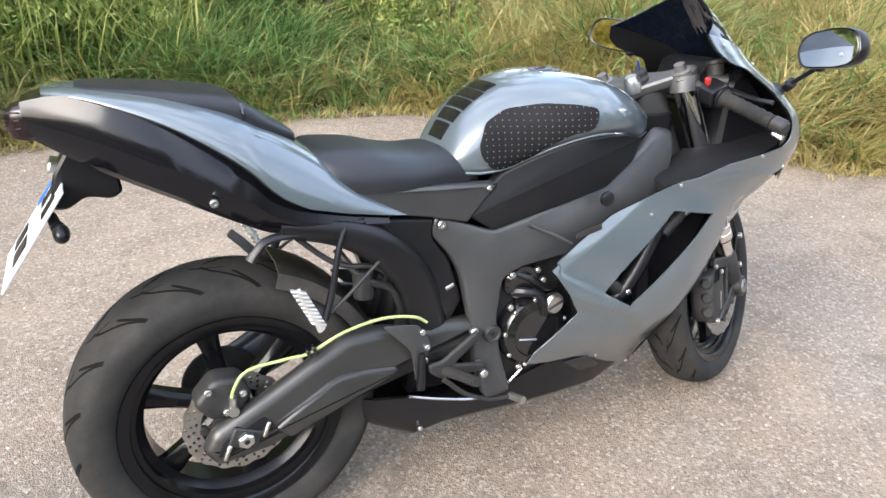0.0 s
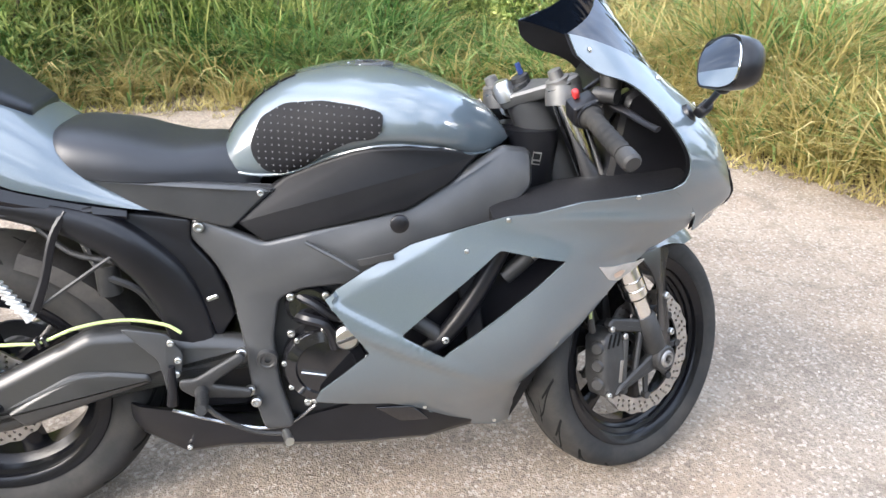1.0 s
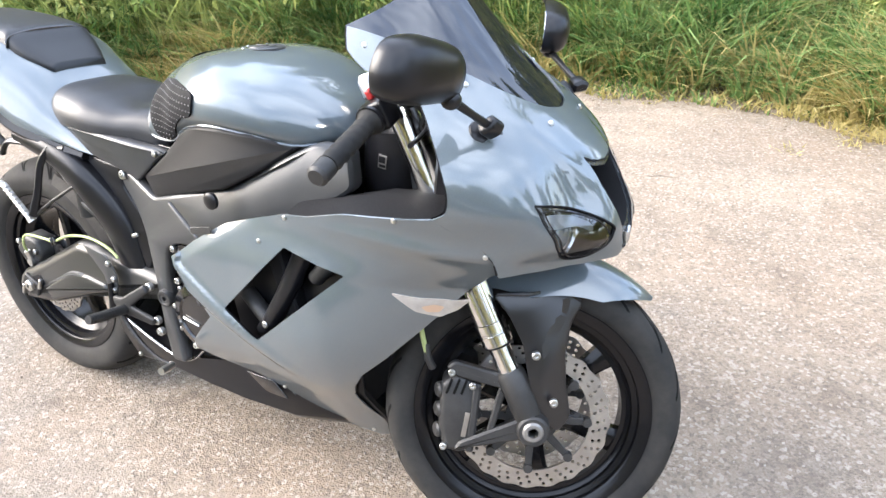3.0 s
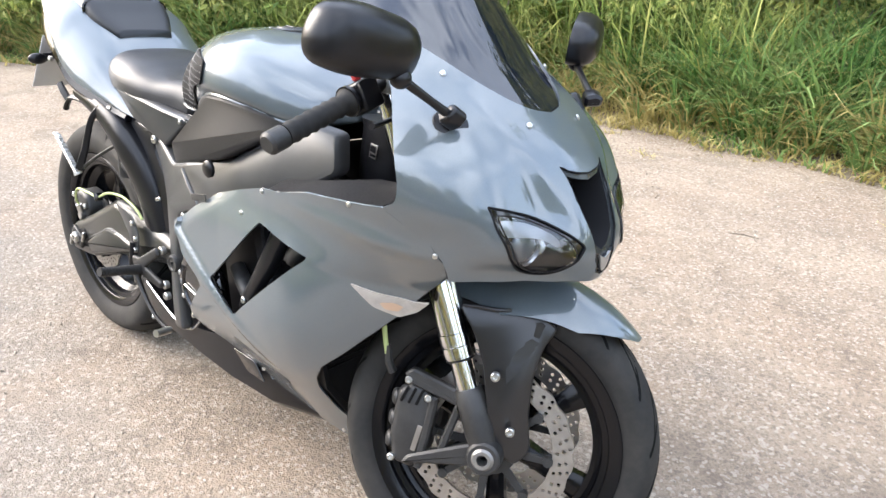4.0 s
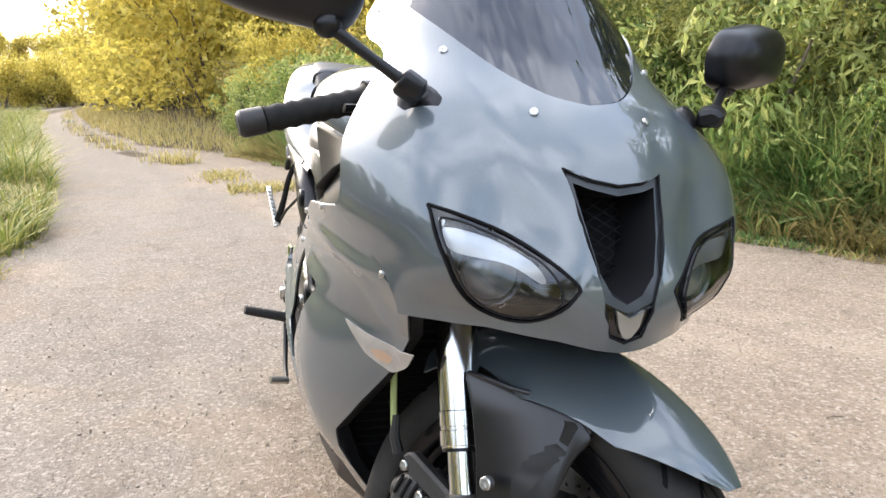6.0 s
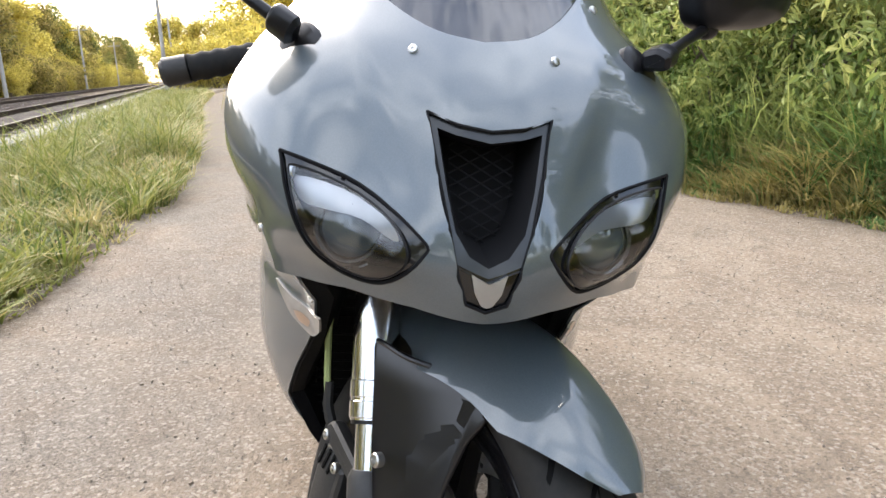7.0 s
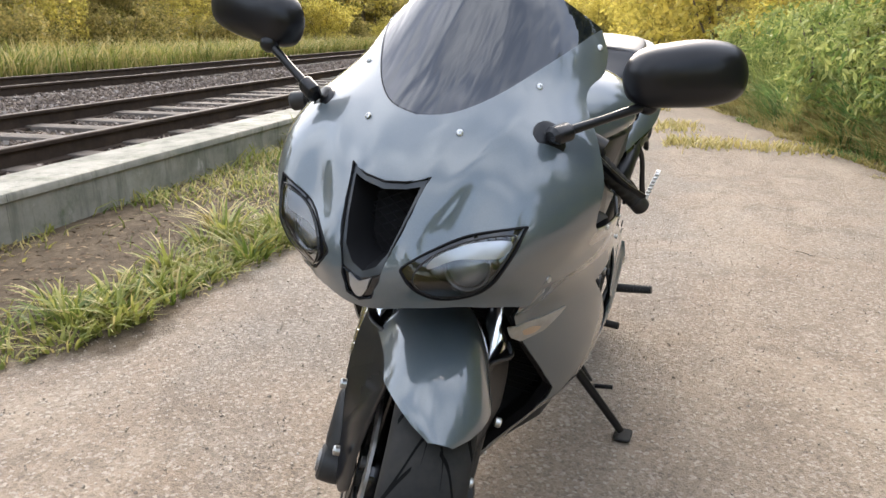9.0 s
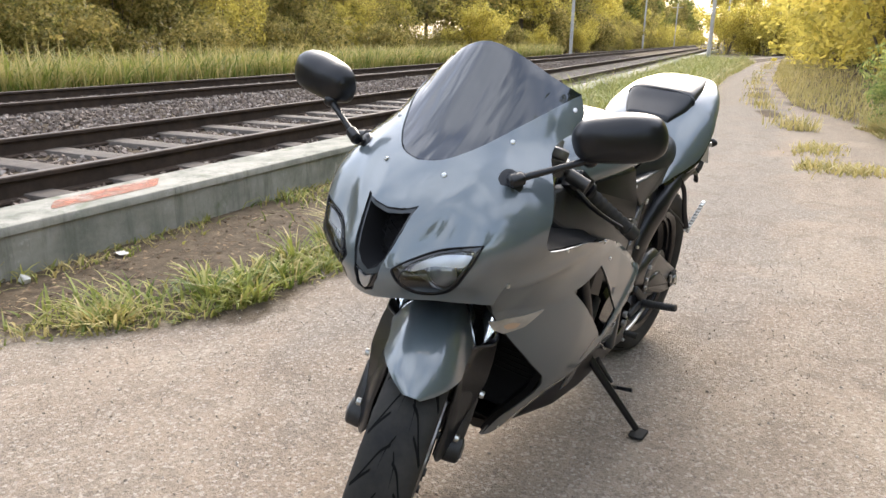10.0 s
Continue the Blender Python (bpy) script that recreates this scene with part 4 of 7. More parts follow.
M["frame"] = worn("dark_frame_aluminium", (0.034, 0.035, 0.036), (0.050, 0.051, 0.052), 0.34, 7, 0.15, fine=500, relief=0.06, depth=0.0004)
M["arm"] = worn("dark_swingarm_metal", (0.024, 0.024, 0.023), (0.038, 0.037, 0.035), 0.30, 7, 0.2, fine=500, relief=0.06, depth=0.0004)
M["dusty"] = worn("dusty_black_plastic", (0.016, 0.015, 0.014), (0.060, 0.054, 0.047), 0.6, 14, fine=220, relief=0.2, depth=0.0006, spec=0.3)
M["seat"] = worn("black_seat_vinyl", (0.009, 0.010, 0.012), (0.014, 0.015, 0.018), 0.40, 10, fine=420, relief=0.2, depth=0.0005, spec=0.42)
M["clamp_grey"] = Mat("grey_rubber_stud", (0.085, 0.085, 0.088), 0.4).m
M["alloy"] = worn("bare_alloy", (0.50, 0.50, 0.48), (0.62, 0.61, 0.59), 0.33, 14, 1.0, fine=300, relief=0.05, depth=0.0004)
M["chrome"] = Mat("polished_fork_tube", (0.80, 0.80, 0.79), 0.14, 1.0).m
M["disc"] = worn("brake_disc_steel", (0.33, 0.31, 0.29), (0.47, 0.45, 0.43), 0.4, 20, 1.0, relief=0)
M["cast"] = worn("grey_cast_metal", (0.022, 0.022, 0.022), (0.045, 0.044, 0.043), 0.5, 16, 0.4, fine=260, relief=0.2, depth=0.0008)
M["amber"] = Mat("amber_bulb", (0.46, 0.31, 0.21), 0.3).m
M["wheel"] = Mat("black_rim_paint", (0.005, 0.005, 0.006), 0.2, Specular_IOR_Level=0.25).m
M["peg"] = worn("worn_bright_alloy", (0.62, 0.62, 0.60), (0.74, 0.73, 0.71), 0.35, 20, 0.6, relief=0.1, depth=0.0006)
M["signal"] = worn("signal_lens", (0.30, 0.275, 0.245), (0.42, 0.385, 0.345), 0.12, 30, relief=0)
M["wire"] = Mat("yellow_green_brake_hose", (0.36, 0.42, 0.17), 0.45).m
M["matt"] = worn("matt_black_plastic", (0.007, 0.007, 0.008), (0.012, 0.012, 0.013), 0.65, 8, fine=350, relief=0.1, depth=0.0005, spec=0.12)
M["red"] = Mat("red_switch", (0.36, 0.025, 0.025), 0.4).m
M["white"] = worn("white_plate", (0.52, 0.53, 0.54), (0.62, 0.63, 0.63), 0.45, 8, relief=0)
M["blue"] = Mat("plate_blue", (0.02, 0.12, 0.5), 0.45).m
M["mirror"] = Mat("mirror_glass", (0.85, 0.87, 0.88), 0.02, 1.0).m
M["key"] = Mat("blue_key_plastic", (0.03, 0.05, 0.15), 0.4).m
M["tail_red"] = Mat("tail_lens_dark", (0.012, 0.005, 0.007), 0.2).m

bike = thing("motorcycle", "grey sport motorcycle with black seat leaning on its side stand", "motorcycle", pose(0, 0.022, 0, -6.4, 0, -1.0))

# body of the fairing: half-widths and nose by height
LEVELS = [0.12, 0.20, 0.28, 0.36, 0.45, 0.55, 0.62, 0.68, 0.73, 0.79, 0.84, 0.89, 0.95, 1.01, 1.07, 1.12]
nose_x = curve1(LEVELS, [1.10, 1.12, 1.17, 1.22, 1.30, 1.40, 1.47, 1.512, 1.51, 1.485, 1.455, 1.402, 1.325, 1.268, 1.218, 1.180])
wide = curve1(LEVELS, [0.055, 0.115, 0.168, 0.216, 0.243, 0.247, 0.246, 0.240, 0.248, 0.268, 0.277, 0.252, 0.213, 0.192, 0.157, 0.11])
wide_x = curve1(LEVELS, [0.84, 0.85, 0.87, 0.88, 0.92, 1.0, 1.06, 1.10, 1.10, 1.14, 1.14, 1.13, 1.06, 1.0, 0.95, 0.90])
rear_w = curve1(LEVELS, [0.06, 0.12, 0.175, 0.208, 0.224, 0.228, 0.228, 0.212, 0.16, 0.16, 0.16, 0.16, 0.16, 0.16, 0.16, 0.13])


def round_of(z):
    """The nose is squarest at the lamps' upper corners."""
    return 2 / (2.3 + 0.32 * math.exp(-((z - 0.77) / 0.045) ** 2))


def nose_relief(y, z):
    """How far the nose's face stands before or behind its plain round form."""
    y = abs(y)
    fall = max(0.0, min(1.0, (y - 0.03) / 0.035))
    cheek = -0.025 * math.exp(-((y - 0.112) / 0.056) ** 2 - ((z - 0.78) / (0.036 if z < 0.78 else 0.085)) ** 2) * fall
    brow = 0.011 * math.exp(-((y - 0.168) / 0.024) ** 2 - ((z - 0.735) / 0.024) ** 2)
    tuck = max(0.0, min(1.0, (0.716 - z) / 0.034))
    chin = -0.026 * tuck * tuck * (3 - 2 * tuck) * max(0.0, min(1.0, (y - 0.02) / 0.09, (0.205 - y) / 0.04))
    return cheek + brow + chin


USCALE = 0.45


def hull(u, z):
    """The fairing's skin: u runs from the nose (0) to the widest place (0.45) and on to the rear; its sign is the side's."""
    k, s = abs(u) / USCALE, (1 if u >= 0 else -1)
    if k <= 1:
        a = k * math.pi / 2
        x = wide_x(z) + (nose_x(z) - wide_x(z)) * math.cos(a) ** round_of(z) if k < 1 else wide_x(z)
        y = wide(z) * math.sin(a) ** round_of(z)
        x += nose_relief(y, z)
        # a soft ridge runs down each side of the nose, outside the duct
        if 0.70 < z < 0.96:
            d = (y - 0.048 - (z - 0.74) * 0.44) / 0.016
            x += 0.0055 * math.exp(-d * d) * math.sin((z - 0.70) / 0.26 * math.pi)
    else:
        t = k - 1
        x = wide_x(z) + (0.6 - wide_x(z)) * t
        y = wide(z) + (rear_w(z) - wide(z)) * t * t
    # a fold along the upper side panel
    if 0.64 < z < 0.77 and 1.0 < x < 1.36:
        d = (z - 0.716 + 0.5 * (x - 1.12) ** 2) / 0.011
        y += 0.0042 * math.exp(-d * d) * math.sin((x - 1.0) / 0.36 * math.pi)
    return Vector((x, s * y, z))


def by_x(x, z):
    """u of the skin at x, in the side view."""
    if x <= wide_x(z):
        return USCALE * (1 + (wide_x(z) - x) / (wide_x(z) - 0.6))
    c = min(1.0, (x - wide_x(z)) / (nose_x(z) - wide_x(z)))
    return USCALE * math.acos(c ** (1 / round_of(z))) * 2 / math.pi


def by_y(y, z):
    """u of the skin at y, in the front view."""
    s = min(1.0, abs(y) / wide(z))
    return math.copysign(USCALE * math.asin(s ** (1 / round_of(z))) * 2 / math.pi, y)


def fine(pts, step=0.004):
    """The closed outline with points at short steps, so that it keeps straight on the skin."""
    out = []
    for a, b in zip(pts, list(pts[1:]) + [pts[0]]):
        k = max(1, int(math.hypot(b[0] - a[0], b[1] - a[1]) / step))
        out += [(a[0] + (b[0] - a[0]) * i / k, a[1] + (b[1] - a[1]) * i / k) for i in range(k)]
    return out


def side(pts, r=0.0, n=3):
    return [(by_x(q[0], q[1]), q[1]) for q in (fine(rounded(pts, r, n)) if r else pts)]


def front(pts):
    return [(by_y(y, z), z) for y, z in pts]


def flip(pts):
    return [(-u, z) for u, z in reversed(pts)]


def smooth2(pts, n=4, closed=True):
    return [(v.x, v.y) for v in spline([Vector((a, b)) for a, b in pts], n, closed)]


# openings of the nose
LAMP = front(smooth2([(0.1835, 0.7925), (0.182, 0.787), (0.177, 0.763), (0.167, 0.736), (0.155, 0.715), (0.136, 0.697), (0.112, 0.687), (0.088, 0.689), (0.068, 0.706), (0.054, 0.724), (0.0525, 0.729), (0.057, 0.735), (0.078, 0.752), (0.112, 0.772), (0.150, 0.785), (0.178, 0.792)], 3))
LENS = front(smooth2([(0.1745, 0.779), (0.170, 0.757), (0.161, 0.735), (0.150, 0.716), (0.133, 0.701), (0.112, 0.692), (0.090, 0.694), (0.073, 0.709), (0.0695, 0.725), (0.083, 0.747), (0.112, 0.765), (0.148, 0.778), (0.168, 0.782)], 3))
DUCT = front([(-0.056, 0.838), (-0.03, 0.829), (0.0, 0.825), (0.03, 0.829), (0.056, 0.838), (0.0465, 0.792), (0.0355, 0.745), (0.0265, 0.708), (0.0175, 0.683), (0.0, 0.676), (-0.0175, 0.683), (-0.0265, 0.708), (-0.0355, 0.745), (-0.0465, 0.792)])
EDGE = smooth2([(0.0, 0.903), (0.045, 0.911), (0.085, 0.934), (0.122, 0.970), (0.152, 1.005), (0.170, 1.035)], 4, False)
COCKPIT = smooth2([(1.085, 1.012), (1.132, 0.974), (1.193, 0.955), (1.236, 0.928), (1.280, 0.876), (1.303, 0.835), (1.309, 0.805), (1.303, 0.782), (1.282, 0.769)], 3, False)
SEAM = [(1.282, 0.769), (1.345, 0.72), (1.375, 0.665)]
CHIN = [(0.17, 0.667), (0.12, 0.674), (0.06, 0.672), (0.0, 0.664)]

right_half = front(EDGE) + side(COCKPIT[1:]) + side(SEAM[1:]) + front(CHIN)
cowl = right_half[:-1] + [right_half[-1]] + flip(right_half[1:-1])
part("front_cowl", solid(sheet(cowl, [LAMP, flip(LAMP), DUCT], hull, 0.013), 0.003), M["paint"], bike, sharp=50)

PANEL = [(1.282, 0.769), (1.239, 0.763), (1.113, 0.750), (1.028, 0.728), (0.975, 0.722), (0.894, 0.697), (0.801, 0.665), (0.715, 0.616), (0.643, 0.567), (0.683, 0.510), (0.724, 0.444), (0.627, 0.349), (0.615, 0.318), (0.677, 0.303), (0.768, 0.290), (0.848, 0.256), (0.928, 0.193), (0.98, 0.165), (1.035, 0.145), (1.066, 0.150), (1.072, 0.20), (1.070, 0.30), (1.072, 0.36), (1.088, 0.400), (1.139, 0.447), (1.209, 0.519), (1.294, 0.611), (1.345, 0.655), (1.375, 0.665), (1.345, 0.72)]
VENT = [(0.966, 0.657), (1.096, 0.628), (0.866, 0.435), (0.784, 0.486)]


def panel_skin(u, z):
    p = hull(u, z)
    # the upper strip is folded in, and a fold runs along the lower fin
    over = 0.0
    if p.x < 0.98:
        line = 0.545 + (p.x - 0.66) * 0.62
        over = max(0.0, z - line - 0.008) * 0.28
    fin = 0.505 - (p.x - 0.69) * 0.5
    low = max(0.0, min(0.03, (fin - z))) * 0.5 * max(0.0, min(1.0, (1.0 - p.x) / 0.2))
    ridge = 0.0
    if 0.66 < p.x < 0.98:
        d = (z - (0.522 - 0.62 * (p.x - 0.699) + 0.25 * (p.x - 0.699) ** 2)) / 0.014
        ridge = (0.006 * math.exp(-d * d) - 0.010 * max(0.0, min(1.0, 0.5 + d * 0.5))) * min(1.0, (0.98 - p.x) / 0.16)
    # the leading edge turns in towards the wheel
    bend = 0.058 * max(0.0, min(1.0, (p.x - 1.03) / 0.22)) ** 1.4 * max(0.0, min(1.0, (0.70 - z) / 0.09))
    p.y -= math.copysign(min(over, 0.06) + low - ridge + bend, p.y)
    return p


for s in (-1, 1):
    outline, hole = side(PANEL, 0.003, 2), side(VENT, 0.006)
    if s < 0:
        outline, hole = flip(outline), flip(hole)
    part("side_fairing", solid(sheet(outline, [hole], panel_skin, 0.0085), 0.003), M["paint"], bike, sharp=50)


# windscreen over the cowl
def screen_skin(u, z):
    p = hull(u, z)
    p.x -= 0.004
    return p


scr = front(EDGE)
scr = scr + front([(0.156, 1.046), (0.125, 1.066), (0.090, 1.087), (0.055, 1.105), (0.025, 1.115), (0.0, 1.118)])
scr = scr + flip(scr[1:-1])
part("windscreen", solid(sheet(scr, [], screen_skin, 0.012), 0.003), M["screen"], bike, "smoked tinted windscreen", sharp=50)

# tank
TX = [0.455, 0.48, 0.52, 0.58, 0.66, 0.76, 0.86, 0.94, 0.99, 1.015]
tank_top = curve1(TX, [0.80, 0.845, 0.893, 0.935, 0.957, 0.963, 0.943, 0.905, 0.868, 0.835])
tank_low = curve1(TX, [0.775, 0.77, 0.765, 0.770, 0.808, 0.836, 0.826, 0.806, 0.815, 0.825])
tank_w = curve1(TX, [0.07, 0.098, 0.117, 0.135, 0.176, 0.210, 0.194, 0.146, 0.100, 0.06])


def tank_ring(x, n=40):
    zt, zb, w = tank_top(x), tank_low(x), tank_w(x)
    zc = zb + 0.30 * (zt - zb)
    out = []
    for j in range(n):
        a = 2 * math.pi * j / n
        c, s = math.cos(a), math.sin(a)
        y = w * math.copysign(abs(c) ** (0.72 if s > 0 else 0.28), c)
        z = zc + (zt - zc if s > 0 else zc - zb) * math.copysign(abs(s) ** 0.82, s)
        out.append((x, y, z))
    return out


def tank_y(x, z):
    zt, zb, w = tank_top(x), tank_low(x), tank_w(x)
    zc = zb + 0.30 * (zt - zb)
    s = min(1.0, abs(z - zc) / (zt - zc if z > zc else zc - zb)) ** (1 / 0.82)
    return w * max(0.0, 1 - s * s) ** (0.36 if z > zc else 0.14)


part("fuel_tank", loft([tank_ring(0.455 + 0.56 * i / 48) for i in range(49)]), M["paint"], bike, "grey painted fuel tank", sharp=60)


for s in (-1, 1):
    part("tank_edge", tube([(x, s * (tank_y(x, tank_low(x) + 0.010) + 0.001), tank_low(x) + 0.009) for x in np.linspace(0.475, 0.965, 26)], 0.0034, 8), M["paint"], bike, "raised lower edge of the tank")


def both(name, make, material, label="", sharp=38, parent=None):
    """The same part on the bike's right and, mirrored, on its left."""
    return [part(name, make() if s < 0 else mirror_y(make()), material, parent or bike, label, sharp) for s in (-1, 1)]


def ydir(p, d):
    """A pose at p whose y axis points along d."""
    return Matrix.Translation(p) @ Vector((0, 1, 0)).rotation_difference(Vector(d)).to_matrix().to_4x4()


BOLT = mesh_of("bolt", lathe([(0.0001, -0.003), (0.0068, -0.003), (0.0068, 0.0035), (0.0055, 0.005), (0.0036, 0.005), (0.0030, 0.0015), (0.0001, 0.0015)], 12), M["alloy"])
SCREW = mesh_of("screw", lathe([(0.0001, -0.001), (0.0045, -0.001), (0.0042, 0.0012), (0.0028, 0.002), (0.0012, 0.002), (0.0008, 0.001), (0.0001, 0.001)], 10), M["alloy"])


def bolt(p, d=(0, -1, 0), scale=1.0, mesh=None, m=None, parent=None):
    ob = new("bolt" if (mesh or BOLT) is BOLT else "screw", mesh or BOLT)
    ob.parent = parent or bike
    ob.matrix_local = (m or Matrix()) @ ydir(p, d) @ Matrix.Diagonal((scale, scale, scale, 1))
    return ob


def pairs(points, d=(0, -1, 0), scale=1.0, mesh=None):
    for x, y, z in points:
        bolt((x, -y, z), d, scale, mesh)
        bolt((x, y, z), (d[0], -d[1], d[2]), scale, mesh)


def skin_point(x, z, out=0.001):
    p = panel_skin(by_x(x, z), z)
    return (p.x, p.y + out, p.z)


# ---- fairing details ----
pairs([skin_point(0.903, 0.656), skin_point(1.214, 0.757), skin_point(0.977, 0.716), skin_point(0.842, 0.268), skin_point(1.03, 0.165)], mesh=SCREW)
nose_pt = lambda y, z: tuple(hull(by_y(y, z), z) + Vector((0.001, 0, 0.001)))
for y, z in ((0.068, 0.890), (0.135, 0.952), (0.179, 1.008)):
    for s in (-1, 1):
        bolt(nose_pt(s * y, z), (0.75, s * 0.45, 0.5), 1.1, SCREW)
for s in (-1, 1):
    p = hull(s * by_x(1.351, 0.705), 0.705)
    bolt((p.x, p.y + s * 0.001, p.z), (0.3, s, 0), 1.0, SCREW)


def lining(u, z):
    p = hull(u, z)
    p.x -= 0.007
    p.y *= 0.972
    return p


part("cowl_lining", sheet(cowl, [LAMP, flip(LAMP), DUCT], lining, 0.02), M["matt"], bike, "black inner face of the cowl")


def panel_lining(u, z):
    p = panel_skin(u, z)
    p.y -= math.copysign(0.006, p.y)
    return p


for s in (-1, 1):
    outline, hole = side(PANEL, 0.003, 2), side(VENT, 0.006)
    if s < 0:
        outline, hole = flip(outline), flip(hole)
    part("fairing_lining", sheet(outline, [hole], panel_lining, 0.02), M["matt"], bike, "black inner face of the side fairing")


def outline_tube(pts, place, r, n=6):
    q = [place(u, z) for u, z in pts]
    q.append(q[0])
    q.append(q[1])
    return tube(q, r, n)


# headlamps
def lamp_lens(u, z):
    p = hull(u, z)
    p.x += 0.001
    return p


def lamp_rim(u, z):
    p = hull(u, z)
    p.x -= 0.001
    return p


def lamp_bowl(u, z):
    c = Vector((1.415, math.copysign(0.112, u), 0.733))
    p = hull(u, z)
    k = min(1.0, ((p.y - c.y) ** 2 + (p.z - c.z) ** 2) ** 0.5 / 0.07)
    return p - Vector((0.004 + 0.075 * (1 - k ** 2.5), 0, 0))


M["reflector"] = worn("lamp_reflector", (0.30, 0.31, 0.32), (0.46, 0.47, 0.48), 0.18, 10, 0.9, relief=0)
M["silver"] = worn("silvered_lamp_shroud", (0.40, 0.41, 0.42), (0.52, 0.53, 0.54), 0.3, 12, 0.85, relief=0)
M["glassy"] = Mat("projector_glass", (0.10, 0.12, 0.13), 0.04, 0.3, Coat_Weight=1.0, Coat_Roughness=0.01).m
M["bowl"] = Mat("silvered_lamp_bowl", (0.55, 0.56, 0.57), 0.2, 0.95).m
M["duct_frame"] = worn("satin_dark_duct_frame", (0.022, 0.025, 0.028), (0.030, 0.034, 0.037), 0.22, 12, relief=0)
M["mesh"] = Mat("dark_mesh", (0.01, 0.01, 0.011), 0.8, Specular_IOR_Level=0.15).m
for s in (-1, 1):
    hole, clear = (LAMP, LENS) if s > 0 else (flip(LAMP), flip(LENS))
    lamp = part("headlamp", sheet(clear, [], lamp_bowl, 0.009), M["bowl"], bike, "clear-lensed headlamp with round projector")
    part("bezel", sheet(hole, [clear], lambda u, z: hull(u, z) - Vector((0.0035, 0, 0)), 0.006), M["gloss"], lamp, "black lamp surround")
    part("rim", outline_tube(hole, lamp_rim, 0.0018), M["matt"], lamp)
    part("lens_edge", outline_tube(clear, lamp_lens, 0.0012), M["black"], lamp)
    c = Vector((1.440, s * 0.118, 0.728))
    ring = ydir(c, (1, s * 0.25, 0.05))
    part("projector_ring", lathe([(0.028, -0.02), (0.032, -0.02), (0.032, 0.004), (0.0305, 0.007), (0.028, 0.004)], 28, ring), M["reflector"], lamp)
    part("projector_lens", turn(ball((0, 0, 0), (0.0275, 0.013, 0.0275), 12), ring), M["glassy"], lamp, "round glass projector lens")
    for k in range(4):
        ray = 0.6 + 0.42 * k
        part("bowl_step", tube([c + Vector((0.004, s * 0.036 * math.cos(ray + d), -0.036 * math.sin(ray + d))) for d in (0.0, 0.12, 0.24)], 0.0012, 5), M["reflector"], lamp)
    part("reflector", sheet(front(smooth2([(s * 0.168, 0.772), (s * 0.163, 0.752), (s * 0.140, 0.746), (s * 0.108, 0.742), (s * 0.080, 0.727), (s * 0.076, 0.732), (s * 0.090, 0.748), (s * 0.125, 0.765)], 3)), [], lambda u, z: hull(u, z) - Vector((0.010 + 0.3 * max(0.0, 0.765 - z), 0, 0)), 0.008), M["silver"], lamp, "silvered upper reflector")
    glass = part("lens", sheet(clear, [], lamp_lens, 0.008), M["lens"], lamp, "clear lamp lens")
    glass.visible_shadow = False

# black tray that closes the nose from below
TRAY = [(hull(by_y(y, 0.676), 0.676).x - 0.006, y) for y in (-0.18, -0.15, -0.12, -0.06, 0.0, 0.06, 0.12, 0.15, 0.18)] + [(1.29, 0.195), (1.245, 0.10), (1.24, 0.0), (1.245, -0.10), (1.29, -0.195)]
part("nose_tray", slab(TRAY, 0.0, 0.004, 0.001, m=Matrix(((1, 0, 0, 0), (0, 0, 1, 0), (0, 1, 0, 0.678), (0, 0, 0, 1)))), M["black"], bike, "black tray under the nose")

# air duct of the nose


def sunk(depth, shrink=1.0):
    def at(u, z):
        p = hull(u, z)
        return Vector((p.x - depth, p.y * shrink, 0.765 + (z - 0.765) * shrink))
    return at


DUCT_IN = front([(-0.047, 0.825), (-0.03, 0.820), (0.0, 0.815), (0.03, 0.820), (0.047, 0.825), (0.038, 0.776), (0.030, 0.743), (0.017, 0.723), (0.0, 0.714), (-0.017, 0.723), (-0.030, 0.743), (-0.038, 0.776)])
DUCT_RIM = front([(-0.0555, 0.8365), (-0.03, 0.828), (0.0, 0.824), (0.03, 0.828), (0.0555, 0.8365), (0.046, 0.792), (0.035, 0.745), (0.027, 0.714), (0.0, 0.703), (-0.027, 0.714), (-0.035, 0.745), (-0.046, 0.792)])
duct = part("air_duct", outline_tube(DUCT, sunk(0.001), 0.0016), M["matt"], bike, "black V-shaped ram-air intake")
part("duct_frame", loft([[sunk(d, 1.0)(u, z) for u, z in pts] for d, pts in ((0.001, DUCT_RIM), (0.004, DUCT_RIM), (0.006, DUCT_IN), (0.012, DUCT_IN))], caps=False), M["duct_frame"], duct, "satin dark grey frame of the intake")
rings = [[sunk(d, k)(u, z) for u, z in DUCT_IN] for d, k in ((0.006, 1.0), (0.02, 0.93), (0.07, 0.82))]
part("funnel", loft(rings, caps=False), M["mesh"], duct)
part("back", sheet(DUCT_IN, [], sunk(0.072, 0.84), 0.012), M["mesh"], duct)
mesh_bm = bmesh.new()
for k in range(-6, 13):
    for d in (-1, 1):
        a = Vector((-0.05 * d, 0.70 + k * 0.012))
        b = a + Vector((0.1 * d, 0.055))
        pts = []
        for t in range(11):
            q = a.lerp(b, t / 10)
            if 0.71 < q.y < 0.815 and abs(q.x) < 0.018 + (q.y - 0.70) * 0.19:
                pts.append(sunk(0.060, 1.0)(by_y(q.x, q.y), q.y))
        if len(pts) > 1:
            tube(pts, 0.0011, 4, mesh_bm)
part("grille", mesh_bm, M["mesh"], duct, "fine diagonal mesh grille")
PILOT = front([(-0.0155, 0.7105), (0.0, 0.7025), (0.0155, 0.7105), (0.0115, 0.694), (0.005, 0.683), (0.0, 0.681), (-0.005, 0.683), (-0.0115, 0.694)])
